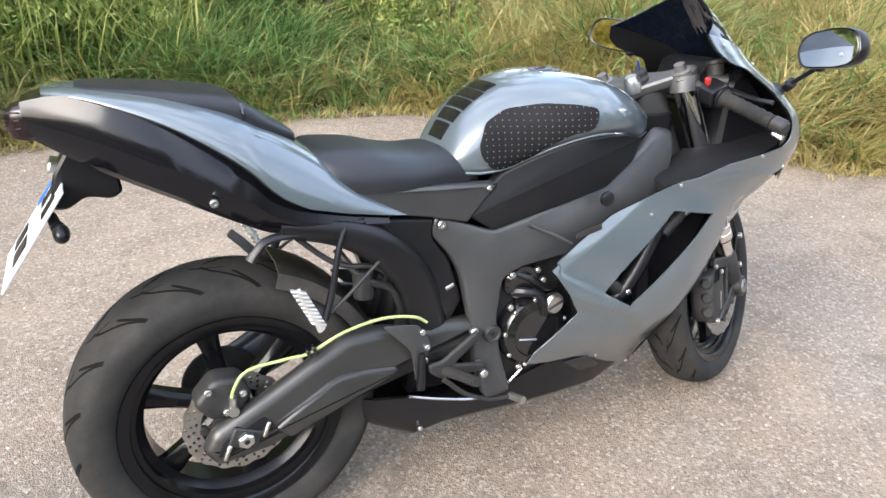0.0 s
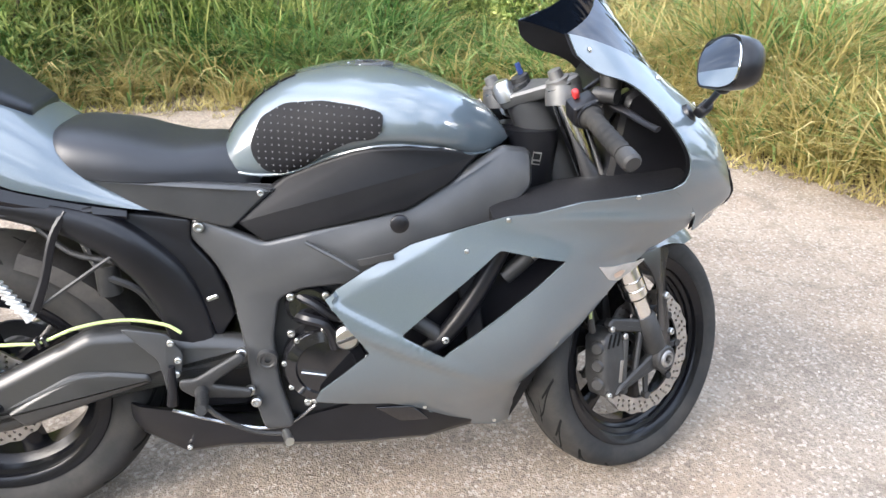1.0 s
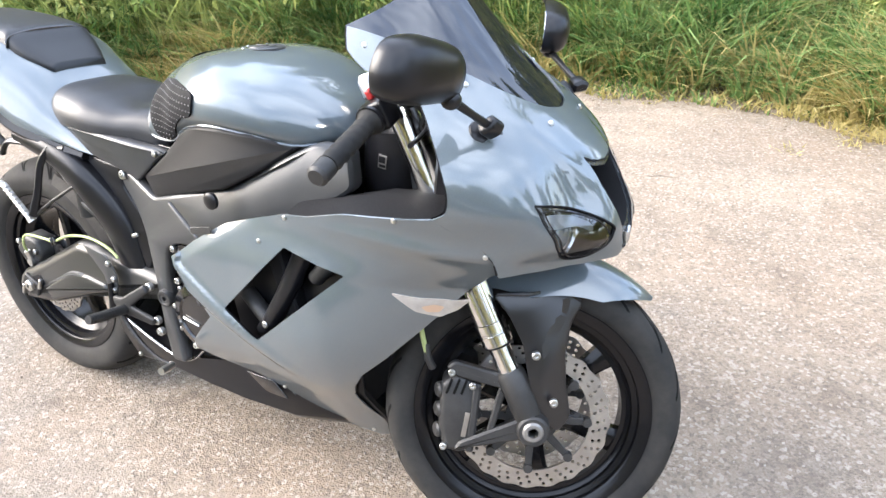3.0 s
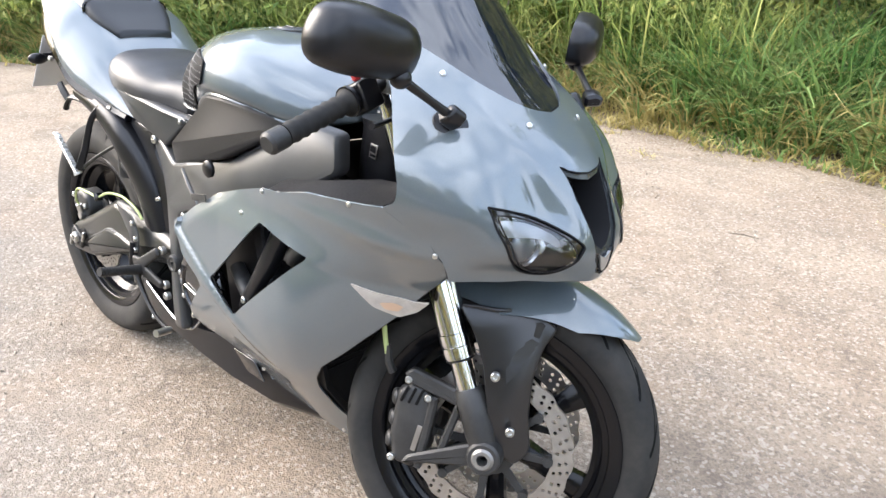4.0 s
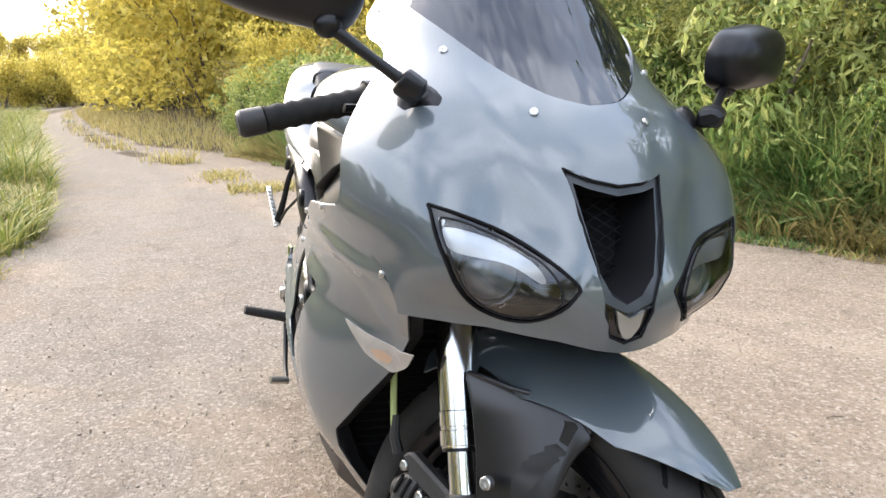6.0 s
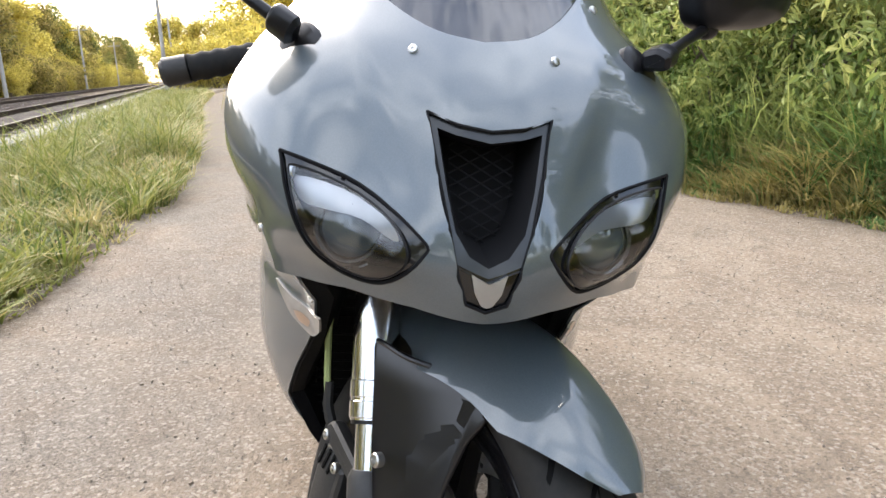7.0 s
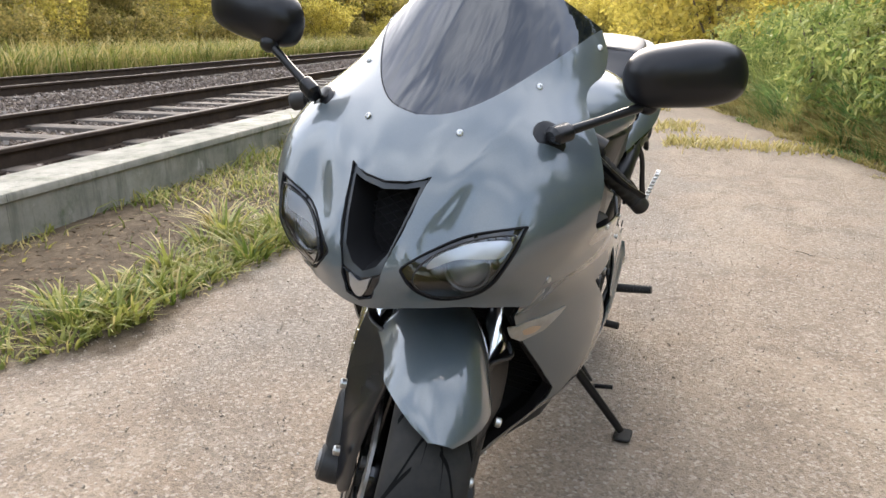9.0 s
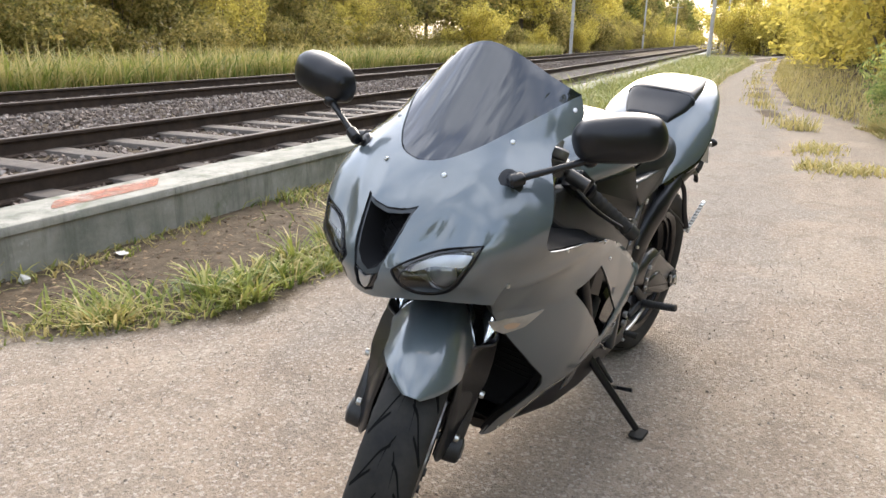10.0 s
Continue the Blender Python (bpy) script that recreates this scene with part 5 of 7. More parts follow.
part("pilot_lamp", solid(sheet(PILOT, [], sunk(-0.001), 0.006), 0.004), M["silver"], duct, "silver pilot lamp lens")
BEZEL = front([(-0.0275, 0.717), (0.0, 0.706), (0.0275, 0.717), (0.0265, 0.708), (0.0175, 0.683), (0.0, 0.676), (-0.0175, 0.683), (-0.0265, 0.708)])
part("pilot_bezel", sheet(BEZEL, [], sunk(0.004), 0.006), M["gloss"], duct)

# turn signals, set flush in the side panels
SIGNAL = [(1.172, 0.602), (1.215, 0.592), (1.27, 0.586), (1.296, 0.590), (1.272, 0.566), (1.240, 0.548), (1.205, 0.563)]
for s in (-1, 1):
    pts = side(SIGNAL, 0.004)
    if s < 0:
        pts = flip(pts)

    def raised(h):
        def at(u, z):
            p = panel_skin(u, z)
            return p + Vector((0.3, math.copysign(1, p.y), -0.3)).normalized() * h
        return at
    ind = part("turn_signal", solid(sheet(pts, [], raised(0.0022), 0.008), 0.003), M["signal"], bike, "clear flush turn signal with amber bulb")
    spot = [(1.215, 0.574), (1.235, 0.578), (1.25, 0.572), (1.24, 0.560), (1.222, 0.562)]
    spot = side(spot, 0.004)
    part("bulb", sheet(spot if s > 0 else flip(spot), [], raised(0.0028), 0.008), M["amber"], ind, "amber bulb glow-through")

# black ledge below the cockpit, air tubes beside the steering head
both("cockpit_ledge", lambda: loft([[(x, -y0, z + 0.002), (x, -(y0 + y1) / 2, z + 0.014), (x, -y1, z + 0.004), (x, -y1, z - 0.02), (x, -y0, z - 0.012)] for x, y0, y1, z in ((0.955, 0.212, 0.13, 0.708), (1.03, 0.229, 0.10, 0.722), (1.113, 0.237, 0.09, 0.742), (1.239, 0.231, 0.09, 0.755), (1.312, 0.210, 0.10, 0.762), (1.345, 0.193, 0.10, 0.766))]), M["matt"], "black plastic cockpit ledge")
both("intake_tube", lambda: loft([[(x - 0.064 + 0.055 * math.cos(a), -0.034 + 0.035 * math.sin(a), z) for a in (2 * math.pi * k / 16 for k in range(16))] for x, z in ((1.125, 0.70), (1.128, 0.76), (1.135, 0.82), (1.13, 0.838))]), M["black"], "black air tube beside the steering head")
part("warning_sticker", box((0.018, 0.001, 0.026), pose(1.072, -0.0705, 0.785, -2, 8, 0), 0.0003), M["disc"], bike, "small white pictogram sticker")
for dx, dz, w, h in ((0, 0.004, 0.014, 0.012), (0, -0.008, 0.014, 0.005)):
    part("sticker_mark", box((w, 0.0006, h), pose(1.072 + dx, -0.0713, 0.785 + dz, -2, 8, 0), 0.0001), M["black"], bike, "dark pictogram bar")

# ---- tank, seat and tail ----
for s in (-1, 1):
    PAD = rounded([(0.520, 0.835), (0.540, 0.880), (0.585, 0.907), (0.652, 0.918), (0.712, 0.915), (0.756, 0.906), (0.750, 0.872), (0.738, 0.860), (0.700, 0.854), (0.655, 0.828), (0.612, 0.793), (0.575, 0.778), (0.545, 0.784), (0.524, 0.810)], 0.012, 3)
    pad = part("knee_pad", solid(sheet([(q.x, q.y) for q in PAD], [], lambda x, z: Vector((x, s * (tank_y(x, z) + 0.0045), z)), 0.012), 0.004), M["matt"], bike, "black studded rubber knee pad")
    studs = bmesh.new()
    gx = 0.535
    while gx < 0.755:
        gz = 0.785
        while gz < 0.915:
            inside = False
            for a, b in zip(PAD, PAD[1:] + PAD[:1]):
                if (a.y > gz) != (b.y > gz) and gx < (b.x - a.x) * (gz - a.y) / (b.y - a.y) + a.x:
                    inside = not inside
            if inside:
                lathe([(0.0002, 0), (0.0017, 0), (0.0014, 0.0010), (0.0002, 0.0013)], 6, ydir((gx, s * (tank_y(gx, gz) + 0.0045), gz), (0, s, 0.2)), studs)
            gz += 0.0125
        gx += 0.0125
    tagged(part("studs", studs, M["clamp_grey"], pad), kind="stuff")


def tank_top_at(x, y):
    zt, zb, w = tank_top(x), tank_low(x), tank_w(x)
    zc = zb + 0.30 * (zt - zb)
    c = min(1.0, abs(y) / w) ** (1 / 0.72)
    return zc + (zt - zc) * max(0.0, 1 - c * c) ** 0.41


for x0, x1, w in ((0.474, 0.496, 0.030), (0.500, 0.520, 0.036), (0.524, 0.545, 0.040), (0.549, 0.572, 0.042), (0.576, 0.605, 0.040)):
    part("spine_pad", solid(sheet([(x0, -w), (x1, -w - 0.002), (x1, w + 0.002), (x0, w)], [], lambda x, y: Vector((x - 0.002, y, tank_top_at(x, y) + 0.003)), 0.01), 0.003), M["gloss"], bike, "black protector strip on the tank spine")
cap = part("filler_cap", lathe([(0.0002, -0.004), (0.046, -0.004), (0.046, 0.0), (0.040, 0.002), (0.036, 0.0), (0.030, 0.0), (0.027, 0.0035), (0.0002, 0.0035)], 32, ydir((0.745, 0, 0.9625), (-0.03, 0, 1))), M["frame"], bike, "round dark filler cap")
for k in range(6):
    a = k * math.pi / 3
    bolt((0.745 + 0.041 * math.cos(a), 0.041 * math.sin(a), 0.9635), (0, 0, 1), 0.5, SCREW, parent=cap)
part("key_flap", box((0.026, 0.010, 0.003), pose(0.745, 0, 0.967), 0.001), M["gloss"], cap)


def arch(x, w, zb, zt, k=0.8, kz=0.9, n=26):
    """A ring with a rounded top and a flat bottom."""
    top = [(x, w * math.copysign(abs(math.cos(a)) ** k, math.cos(a)), zb + (zt - zb) * max(0.0, math.sin(a)) ** kz) for a in (math.pi * j / n for j in range(n + 1))]
    return top + [(x, -w * 0.9, zb - 0.006), (x, 0, zb - 0.01), (x, w * 0.9, zb - 0.006)]


def body(rows, k=0.8, kz=0.9, steps=6, n=26):
    """A smooth body through rows of x, half-width, bottom and top."""
    r = spline([Vector((a, b, c)) for a, b, c, _ in rows], steps)
    t = spline([Vector((a, d, 0)) for a, _, _, d in rows], steps)
    return loft([arch(p.x, p.y, p.z, q.y, k, kz, n) for p, q in zip(r, t)])


part("seat", body([(0.158, 0.085, 0.80, 0.842), (0.175, 0.115, 0.79, 0.856), (0.21, 0.137, 0.783, 0.860), (0.29, 0.146, 0.776, 0.850), (0.35, 0.140, 0.772, 0.834), (0.40, 0.128, 0.768, 0.825), (0.46, 0.112, 0.762, 0.826), (0.505, 0.104, 0.754, 0.818), (0.530, 0.095, 0.756, 0.795)], 0.55, 0.7), M["seat"], bike, "black vinyl rider seat", 60)
part("tail_cowl", body([(-0.262, 0.045, 0.997, 1.004), (-0.23, 0.078, 0.996, 1.006), (-0.18, 0.115, 0.986, 1.004), (-0.08, 0.160, 0.944, 0.988), (0.02, 0.186, 0.874, 0.958), (0.075, 0.191, 0.816, 0.928), (0.125, 0.187, 0.782, 0.897), (0.17, 0.179, 0.766, 0.864), (0.205, 0.171, 0.754, 0.835), (0.25, 0.161, 0.742, 0.800), (0.30, 0.154, 0.730, 0.765), (0.34, 0.146, 0.722, 0.738)], 0.72, 1.0), M["paint"], bike, "grey painted tail cowl", 60)
pill = body([(-0.222, 0.050, 0.985, 1.003), (-0.19, 0.078, 0.980, 1.007), (-0.08, 0.100, 0.960, 0.996), (0.02, 0.108, 0.935, 0.980), (0.050, 0.108, 0.920, 0.967), (0.09, 0.098, 0.902, 0.936), (0.145, 0.070, 0.880, 0.898)], 0.42, 0.38)
part("pillion_pad", pill, M["seat"], bike, "black padded pillion seat", 60)
seam = [(0.046, -0.110, 0.935), (0.046, -0.103, 0.958), (0.046, -0.05, 0.968), (0.046, 0, 0.970), (0.046, 0.05, 0.968), (0.046, 0.103, 0.958), (0.046, 0.110, 0.935)]
part("piping", tube(seam, 0.0035, 6, smooth=4), M["gloss"], bike, "black piping across the pillion pad")
rings = []
TAILSIDE = [(-0.295, 0.050, 0.930, 0.990), (-0.24, 0.088, 0.895, 1.000), (-0.17, 0.130, 0.855, 0.992), (-0.08, 0.164, 0.808, 0.950), (0.02, 0.180, 0.752, 0.886), (0.085, 0.178, 0.722, 0.812), (0.20, 0.164, 0.700, 0.765), (0.30, 0.150, 0.690, 0.735)]
for i, (p, q) in enumerate(zip(spline([Vector(r[:3]) for r in TAILSIDE], 4), spline([Vector((r[0], r[3], 0)) for r in TAILSIDE], 4))):
    x, w, zb, zt = p.x, p.y, p.z, q.y
    zm = zb + 0.42 * (zt - zb)
    half = [(w * 0.84, zt - 0.002), (w * 0.965, zm + 0.5 * (zt - zm)), (w, zm + 0.004), (w * 0.985, zm - 0.004), (w * 0.86, zb + 0.012), (w * 0.74, zb)]
    rings.append([(x, y, z) for y, z in half] + [(x, -y, z) for y, z in reversed(half)])
part("undertail", loft(rings), M["tail_black"], bike, "black creased lower tail panel", 25)
lamp = part("tail_lamp", body([(-0.322, 0.024, 0.945, 0.968), (-0.312, 0.036, 0.934, 0.978), (-0.290, 0.046, 0.930, 0.984), (-0.27, 0.050, 0.932, 0.988)], 0.35, 0.4), M["tail_red"], bike, "dark smoked tail lamp", 30)
for z in (0.945, 0.958, 0.971):
    part("strip", tube([(-0.300, -0.044, z), (-0.324, -0.018, z - 0.002), (-0.324, 0.018, z - 0.002), (-0.300, 0.044, z)], 0.0016, 6, smooth=4), M["cast"], lamp)
pairs([(-0.032, 0.172, 0.811)], scale=1.1)

# plate and its bracket
bracket = part("plate_bracket", slab(rounded([(-0.24, 0.905), (-0.17, 0.875), (-0.165, 0.815), (-0.185, 0.805), (-0.225, 0.815), (-0.26, 0.795), (-0.285, 0.80), (-0.27, 0.86)], 0.008, 2), -0.035, 0.035, 0.005), M["black"], bike, "black plate bracket under the tail")
plate_m = Matrix.Translation((-0.318, 0, 0.765)) @ Matrix.Rotation(radians(37), 4, "Y")
plate = part("number_plate", box((0.004, 0.20, 0.20), plate_m, 0.0012), M["white"], bike, "white number plate with blue band")
part("blue_band", box((0.001, 0.028, 0.075), plate_m @ pose(-0.003, 0.083, 0.055), 0.0003), M["blue"], plate)
for yy, zz, w in ((0.03, 0.055, 0.05), (-0.045, 0.055, 0.05), (0.05, -0.04, 0.06), (-0.03, -0.04, 0.08)):
    part("plate_bar", box((0.001, w * 0.8, 0.045), plate_m @ pose(-0.003, yy, zz), 0.0003), M["black"], plate)
part("plate_lamp", box((0.03, 0.06, 0.022), pose(-0.262, 0, 0.868, 0, 20, 0), 0.004), M["alloy"], bracket, "small chrome plate lamp")
for s in (-1, 1):
    sig = part("rear_signal", tube([(-0.285, s * 0.04, 0.79), (-0.280, s * 0.075, 0.785), (-0.275, s * 0.095, 0.783)], [0.009, 0.010, 0.012], 10), M["black"], bike, "black stalked rear turn signal")
    part("signal_head", ball((-0.272, s * 0.115, 0.780), (0.014, 0.026, 0.016), 10), M["black"], sig)

# ---- frame ----
frame_y = curve1([0.38, 0.45, 0.53, 0.65, 0.78, 0.92, 1.0, 1.06], [0.128, 0.140, 0.160, 0.182, 0.208, 0.200, 0.168, 0.12])
SPAR = rounded([(0.408, 0.705), (0.533, 0.656), (0.622, 0.680), (0.798, 0.726), (0.934, 0.803), (0.985, 0.828), (1.045, 0.815), (1.05, 0.745), (0.985, 0.70), (0.894, 0.66), (0.80, 0.62), (0.715, 0.585), (0.600, 0.566), (0.556, 0.545), (0.540, 0.457), (0.548, 0.36), (0.572, 0.262), (0.512, 0.250), (0.492, 0.33), (0.484, 0.436), (0.465, 0.560), (0.440, 0.612), (0.399, 0.663)], 0.014, 3)
both("frame_spar", lambda: slab(SPAR, 0.03, 0.0, 0.006, shape=lambda x, z: -frame_y(x) - 0.012 * max(0, (0.6 - z)) / 0.3 + 0.45 * max(0.0, min(1.0, (x - 0.62) / 0.12)) * max(0.0, z - 0.66 - (x - 0.78) * 0.5)), M["frame"], "dark satin aluminium frame spar", 50)
both("frame_rib", lambda: tube([(0.612, -0.182, 0.664), (0.66, -0.196, 0.640), (0.707, -0.206, 0.612)], [0.004, 0.005, 0.003], 8), M["frame"])
both("frame_plug", lambda: lathe([(0.0002, -0.004), (0.017, -0.004), (0.017, 0.002), (0.013, 0.005), (0.0002, 0.005)], 20, ydir((0.781, -0.224, 0.709), (0, -1, 0))), M["black"], "round black frame plug")
both("frame_badge", lambda: box((0.066, 0.002, 0.014), pose(0.738, -0.222, 0.641, 0, -13, -6), 0.0006), M["cast"], "small metal badge on the frame")
pairs([(0.419, 0.137, 0.685), (0.500, 0.176, 0.327), (0.479, 0.170, 0.435), (0.489, 0.172, 0.351)], scale=1.5)
both("pivot_nut", lambda: lathe([(0.006, 0.002), (0.012, 0.002), (0.014, 0.004), (0.019, 0.004), (0.021, 0.0), (0.021, -0.01), (0.006, -0.01)], 24, ydir((0.527, -0.172, 0.417), (0, -1, 0))), M["cast"], "swingarm pivot nut")


def cover_y(x, z):
    """The cover's half-width: the frame's below, the tank's above."""
    t = max(0.0, min(1.0, (z - 0.68) / (tank_low(x) - 0.685)))
    return (frame_y(x) - 0.006) * (1 - t) + (tank_y(x, tank_low(x) + 0.02) - 0.004) * t


COVER = rounded([(0.485, 0.692), (0.537, 0.656), (0.625, 0.680), (0.797, 0.728), (0.881, 0.772), (0.940, 0.812), (0.90, 0.828), (0.86, 0.838), (0.80, 0.845), (0.74, 0.842), (0.70, 0.832), (0.645, 0.808), (0.60, 0.784), (0.575, 0.770), (0.53, 0.735)], 0.006, 3)
both("tank_cover", lambda: slab(COVER, 0.03, 0.0, 0.005, shape=lambda x, z: -cover_y(x, z)), M["cover"], "textured black cover below the tank", 50)
SIDE = rounded([(0.225, 0.782), (0.463, 0.764), (0.53, 0.757), (0.562, 0.752), (0.53, 0.728), (0.478, 0.682), (0.40, 0.705), (0.33, 0.722)], 0.006, 3)
both("seat_panel", lambda: slab(SIDE, 0.03, 0.0, 0.005, shape=lambda x, z: -0.142 - 0.006 * math.sin((x - 0.22) * 9) + 0.12 * max(0, x - 0.48) + 0.15 * max(0, z - 0.74)), M["frame"], "dark grey panel below the seat", 50)
pairs([(0.534, 0.137, 0.747)], scale=0.9)
ARCH_OUT = spline([Vector(p) for p in ((0.08, 0.762, 0), (0.188, 0.744, 0), (0.294, 0.700, 0), (0.372, 0.622, 0), (0.412, 0.540, 0), (0.430, 0.440, 0), (0.426, 0.395, 0))], 6)
ARCH_IN = spline([Vector(p) for p in ((0.08, 0.722, 0), (0.198, 0.678, 0), (0.288, 0.602, 0), (0.326, 0.52, 0), (0.343, 0.44, 0), (0.352, 0.405, 0), (0.362, 0.385, 0))], 6)


def arch_ring(o, i):
    """A domed section of the rear frame between its outer and inner edge."""
    y = -0.166 + 0.2 * max(0.0, o.x - 0.3)
    out = []
    for f, d in ((0.0, 0.012), (0.06, 0.002), (0.25, -0.004), (0.5, -0.006), (0.75, -0.003), (0.94, 0.004), (1.0, 0.014), (0.98, 0.048), (0.02, 0.048)):
        p = o.lerp(i, f)
        out.append((p.x, y + d, p.y))
    return out


both("rear_frame", lambda: loft([arch_ring(o, i) for o, i in zip(ARCH_OUT, ARCH_IN)]), M["black"], "sweeping black rear frame cover", 50)
GUSSET = rounded([(0.25, 0.722), (0.405, 0.700), (0.40, 0.655), (0.44, 0.60), (0.47, 0.50), (0.43, 0.44), (0.40, 0.55), (0.34, 0.64)], 0.01, 3)
both("frame_gusset", lambda: slab(GUSSET, 0.03, 0.0, 0.005, shape=lambda x, z: -0.132), M["black"])
both("frame_tab", lambda: box((0.022, 0.006, 0.009), pose(0.432, -0.148, 0.545, 0, -20, 0), 0.002), M["alloy"])

# ---- engine ----
engine = part("engine", slab(rounded([(0.50, 0.30), (0.58, 0.24), (0.80, 0.25), (0.92, 0.33), (0.95, 0.46), (0.92, 0.62), (0.74, 0.66), (0.58, 0.60), (0.50, 0.48)], 0.03, 3), 0.135, -0.135, 0.02), M["cast"], bike, "dark engine block")
cover = part("clutch_cover", lathe([(0.0002, 0.0), (0.088, 0.0), (0.088, 0.028), (0.080, 0.040), (0.060, 0.046), (0.057, 0.042), (0.0002, 0.044)], 36, ydir((0.640, -0.135, 0.395), (0, -1, 0))), M["gloss"], engine, "round black clutch cover")
for k in range(9):
    a = k * 2 * math.pi / 9 + 0.2
    bolt((0.640 + 0.082 * math.cos(a), -0.172, 0.395 + 0.082 * math.sin(a)), scale=0.8, parent=bike)
part("cover_rib", box((0.05, 0.006, 0.005), pose(0.615, -0.181, 0.385, 0, 12, 0), 0.002), M["alloy"], engine)
part("oil_cap", lathe([(0.0002, 0), (0.026, 0), (0.026, 0.012), (0.020, 0.018), (0.0002, 0.018)], 20, ydir((0.682, -0.172, 0.462), (0, -1, 0))), M["alloy"], engine, "silver oil filler cap")
part("cap_slot", box((0.040, 0.004, 0.007), pose(0.682, -0.190, 0.462, 0, -20, 0), 0.001), M["cast"], engine)
part("starter_cover", lathe([(0.0002, 0), (0.045, 0), (0.045, 0.02), (0.036, 0.03), (0.0002, 0.03)], 26, ydir((0.610, -0.135, 0.525), (0, -1, 0))), M["gloss"], engine)
for x, z in ((0.578, 0.548), (0.575, 0.47), (0.645, 0.548), (0.66, 0.52), (0.60, 0.312), (0.70, 0.33)):
    bolt((x, -0.166, z), scale=1.1)
part("breather_hose", tube([(0.58, -0.15, 0.55), (0.62, -0.172, 0.535), (0.66, -0.175, 0.505), (0.70, -0.16, 0.50)], 0.009, 8, smooth=5), M["black"], engine)
part("water_hose", tube([(0.585, -0.15, 0.50), (0.61, -0.178, 0.505), (0.645, -0.182, 0.49), (0.66, -0.178, 0.44)], 0.011, 8, smooth=5), M["black"], engine)
part("side_cover", lathe([(0.0002, 0), (0.095, 0), (0.095, 0.03), (0.08, 0.045), (0.0002, 0.045)], 32, ydir((0.66, 0.135, 0.40), (0, 1, 0))), M["gloss"], engine)
part("radiator", slab(rounded([(-0.10, 0.22), (0.10, 0.22), (0.19, 0.40), (0.205, 0.64), (-0.205, 0.64), (-0.19, 0.40)], 0.015, 2), -0.018, 0.018, 0.004, m=Matrix.Translation((1.035, 0, 0)) @ Matrix.Rotation(radians(90), 4, "Z") @ Matrix.Rotation(radians(-12), 4, "X")), M["matt"], bike, "black finned radiator")
for k in range(18):
    part("fin", box((0.33, 0.004, 0.003), Matrix.Translation((1.058 + 0.0031 * k - 0.026, 0, 0.345 + 0.0155 * k)) @ Matrix.Rotation(radians(90), 4, "Z"), 0.001), M["matt"], bike)
# hoses and the frame tube seen through the fairing vents
both("coolant_pipe", lambda: tube([(0.84, -0.185, 0.43), (0.875, -0.196, 0.465), (0.93, -0.197, 0.55), (0.985, -0.190, 0.66)], [0.016, 0.019, 0.020, 0.020], 12, smooth=5), M["black"], "black coolant pipe behind the vent")
both("vent_hose", lambda: tube([(0.80, -0.178, 0.50), (0.845, -0.19, 0.475), (0.87, -0.192, 0.45)], 0.017, 10, smooth=4), M["cast"])
both("hose_clip", lambda: tube([(1.025, -0.19, 0.615), (1.05, -0.197, 0.635)], 0.012, 12), M["alloy"], "silver hose coupling")
both("hose_body", lambda: tube([(0.99, -0.185, 0.58), (1.03, -0.19, 0.62), (1.07, -0.185, 0.66)], 0.017, 10), M["cast"])
pairs([(0.872, 0.212, 0.462)], scale=1.1)
both("fairing_backing", lambda: slab(rounded([(0.76, 0.36), (1.02, 0.38), (1.16, 0.62), (1.0, 0.72), (0.72, 0.60)], 0.02, 2), -0.168, -0.158, 0.003), M["black"])
# inner shells in front of the radiator, beside the wheel
SHELL = [(1.056, 0.16), (1.066, 0.23), (1.068, 0.33), (1.086, 0.40), (1.137, 0.447), (1.207, 0.519), (1.292, 0.611), (1.34, 0.652)]
both("inner_shell", lambda: loft([[(x, -y, z), (x - 0.10, -y + 0.02, z), (x - 0.10, -y + 0.035, z), (x - 0.012, -y + 0.018, z)] for x, y, z in ((x, abs(panel_skin(by_x(x, z), z).y) - 0.005, z) for x, z in SHELL)]), M["matt"])
part("nose_stay", slab(rounded([(1.20, 0.70), (1.30, 0.665), (1.40, 0.675), (1.405, 0.76), (1.34, 0.87), (1.27, 0.94), (1.225, 0.92), (1.21, 0.80)], 0.02, 2), -0.125, 0.125, 0.01), M["black"], bike, "black instrument carrier inside the nose")
part("dashboard", slab(rounded([(1.16, 0.86), (1.20, 0.84), (1.26, 0.93), (1.245, 0.965), (1.20, 0.955)], 0.012, 3), -0.10, 0.10, 0.012), M["black"], bike, "black instrument panel behind the screen")

# belly pan
BELLY = [(0.205, 0.060, 0.255, 0.285), (0.26, 0.115, 0.22, 0.292), (0.345, 0.138, 0.178, 0.288), (0.42, 0.142, 0.188, 0.262), (0.51, 0.146, 0.186, 0.242), (0.60, 0.150, 0.182, 0.268), (0.72, 0.152, 0.178, 0.296), (0.85, 0.140, 0.172, 0.270), (0.95, 0.098, 0.168, 0.205), (1.02, 0.055, 0.162, 0.175)]


def belly_ring(x, w, zb, zt):
    return [(x, w, zt), (x, w, zb + 0.02), (x, w * 0.86, zb), (x, w * 0.4, zb - 0.022), (x, 0, zb - 0.026), (x, -w * 0.4, zb - 0.022), (x, -w * 0.86, zb), (x, -w, zb + 0.02), (x, -w, zt), (x, -w + 0.01, zt), (x, 0, zb + 0.0), (x, w - 0.01, zt)]


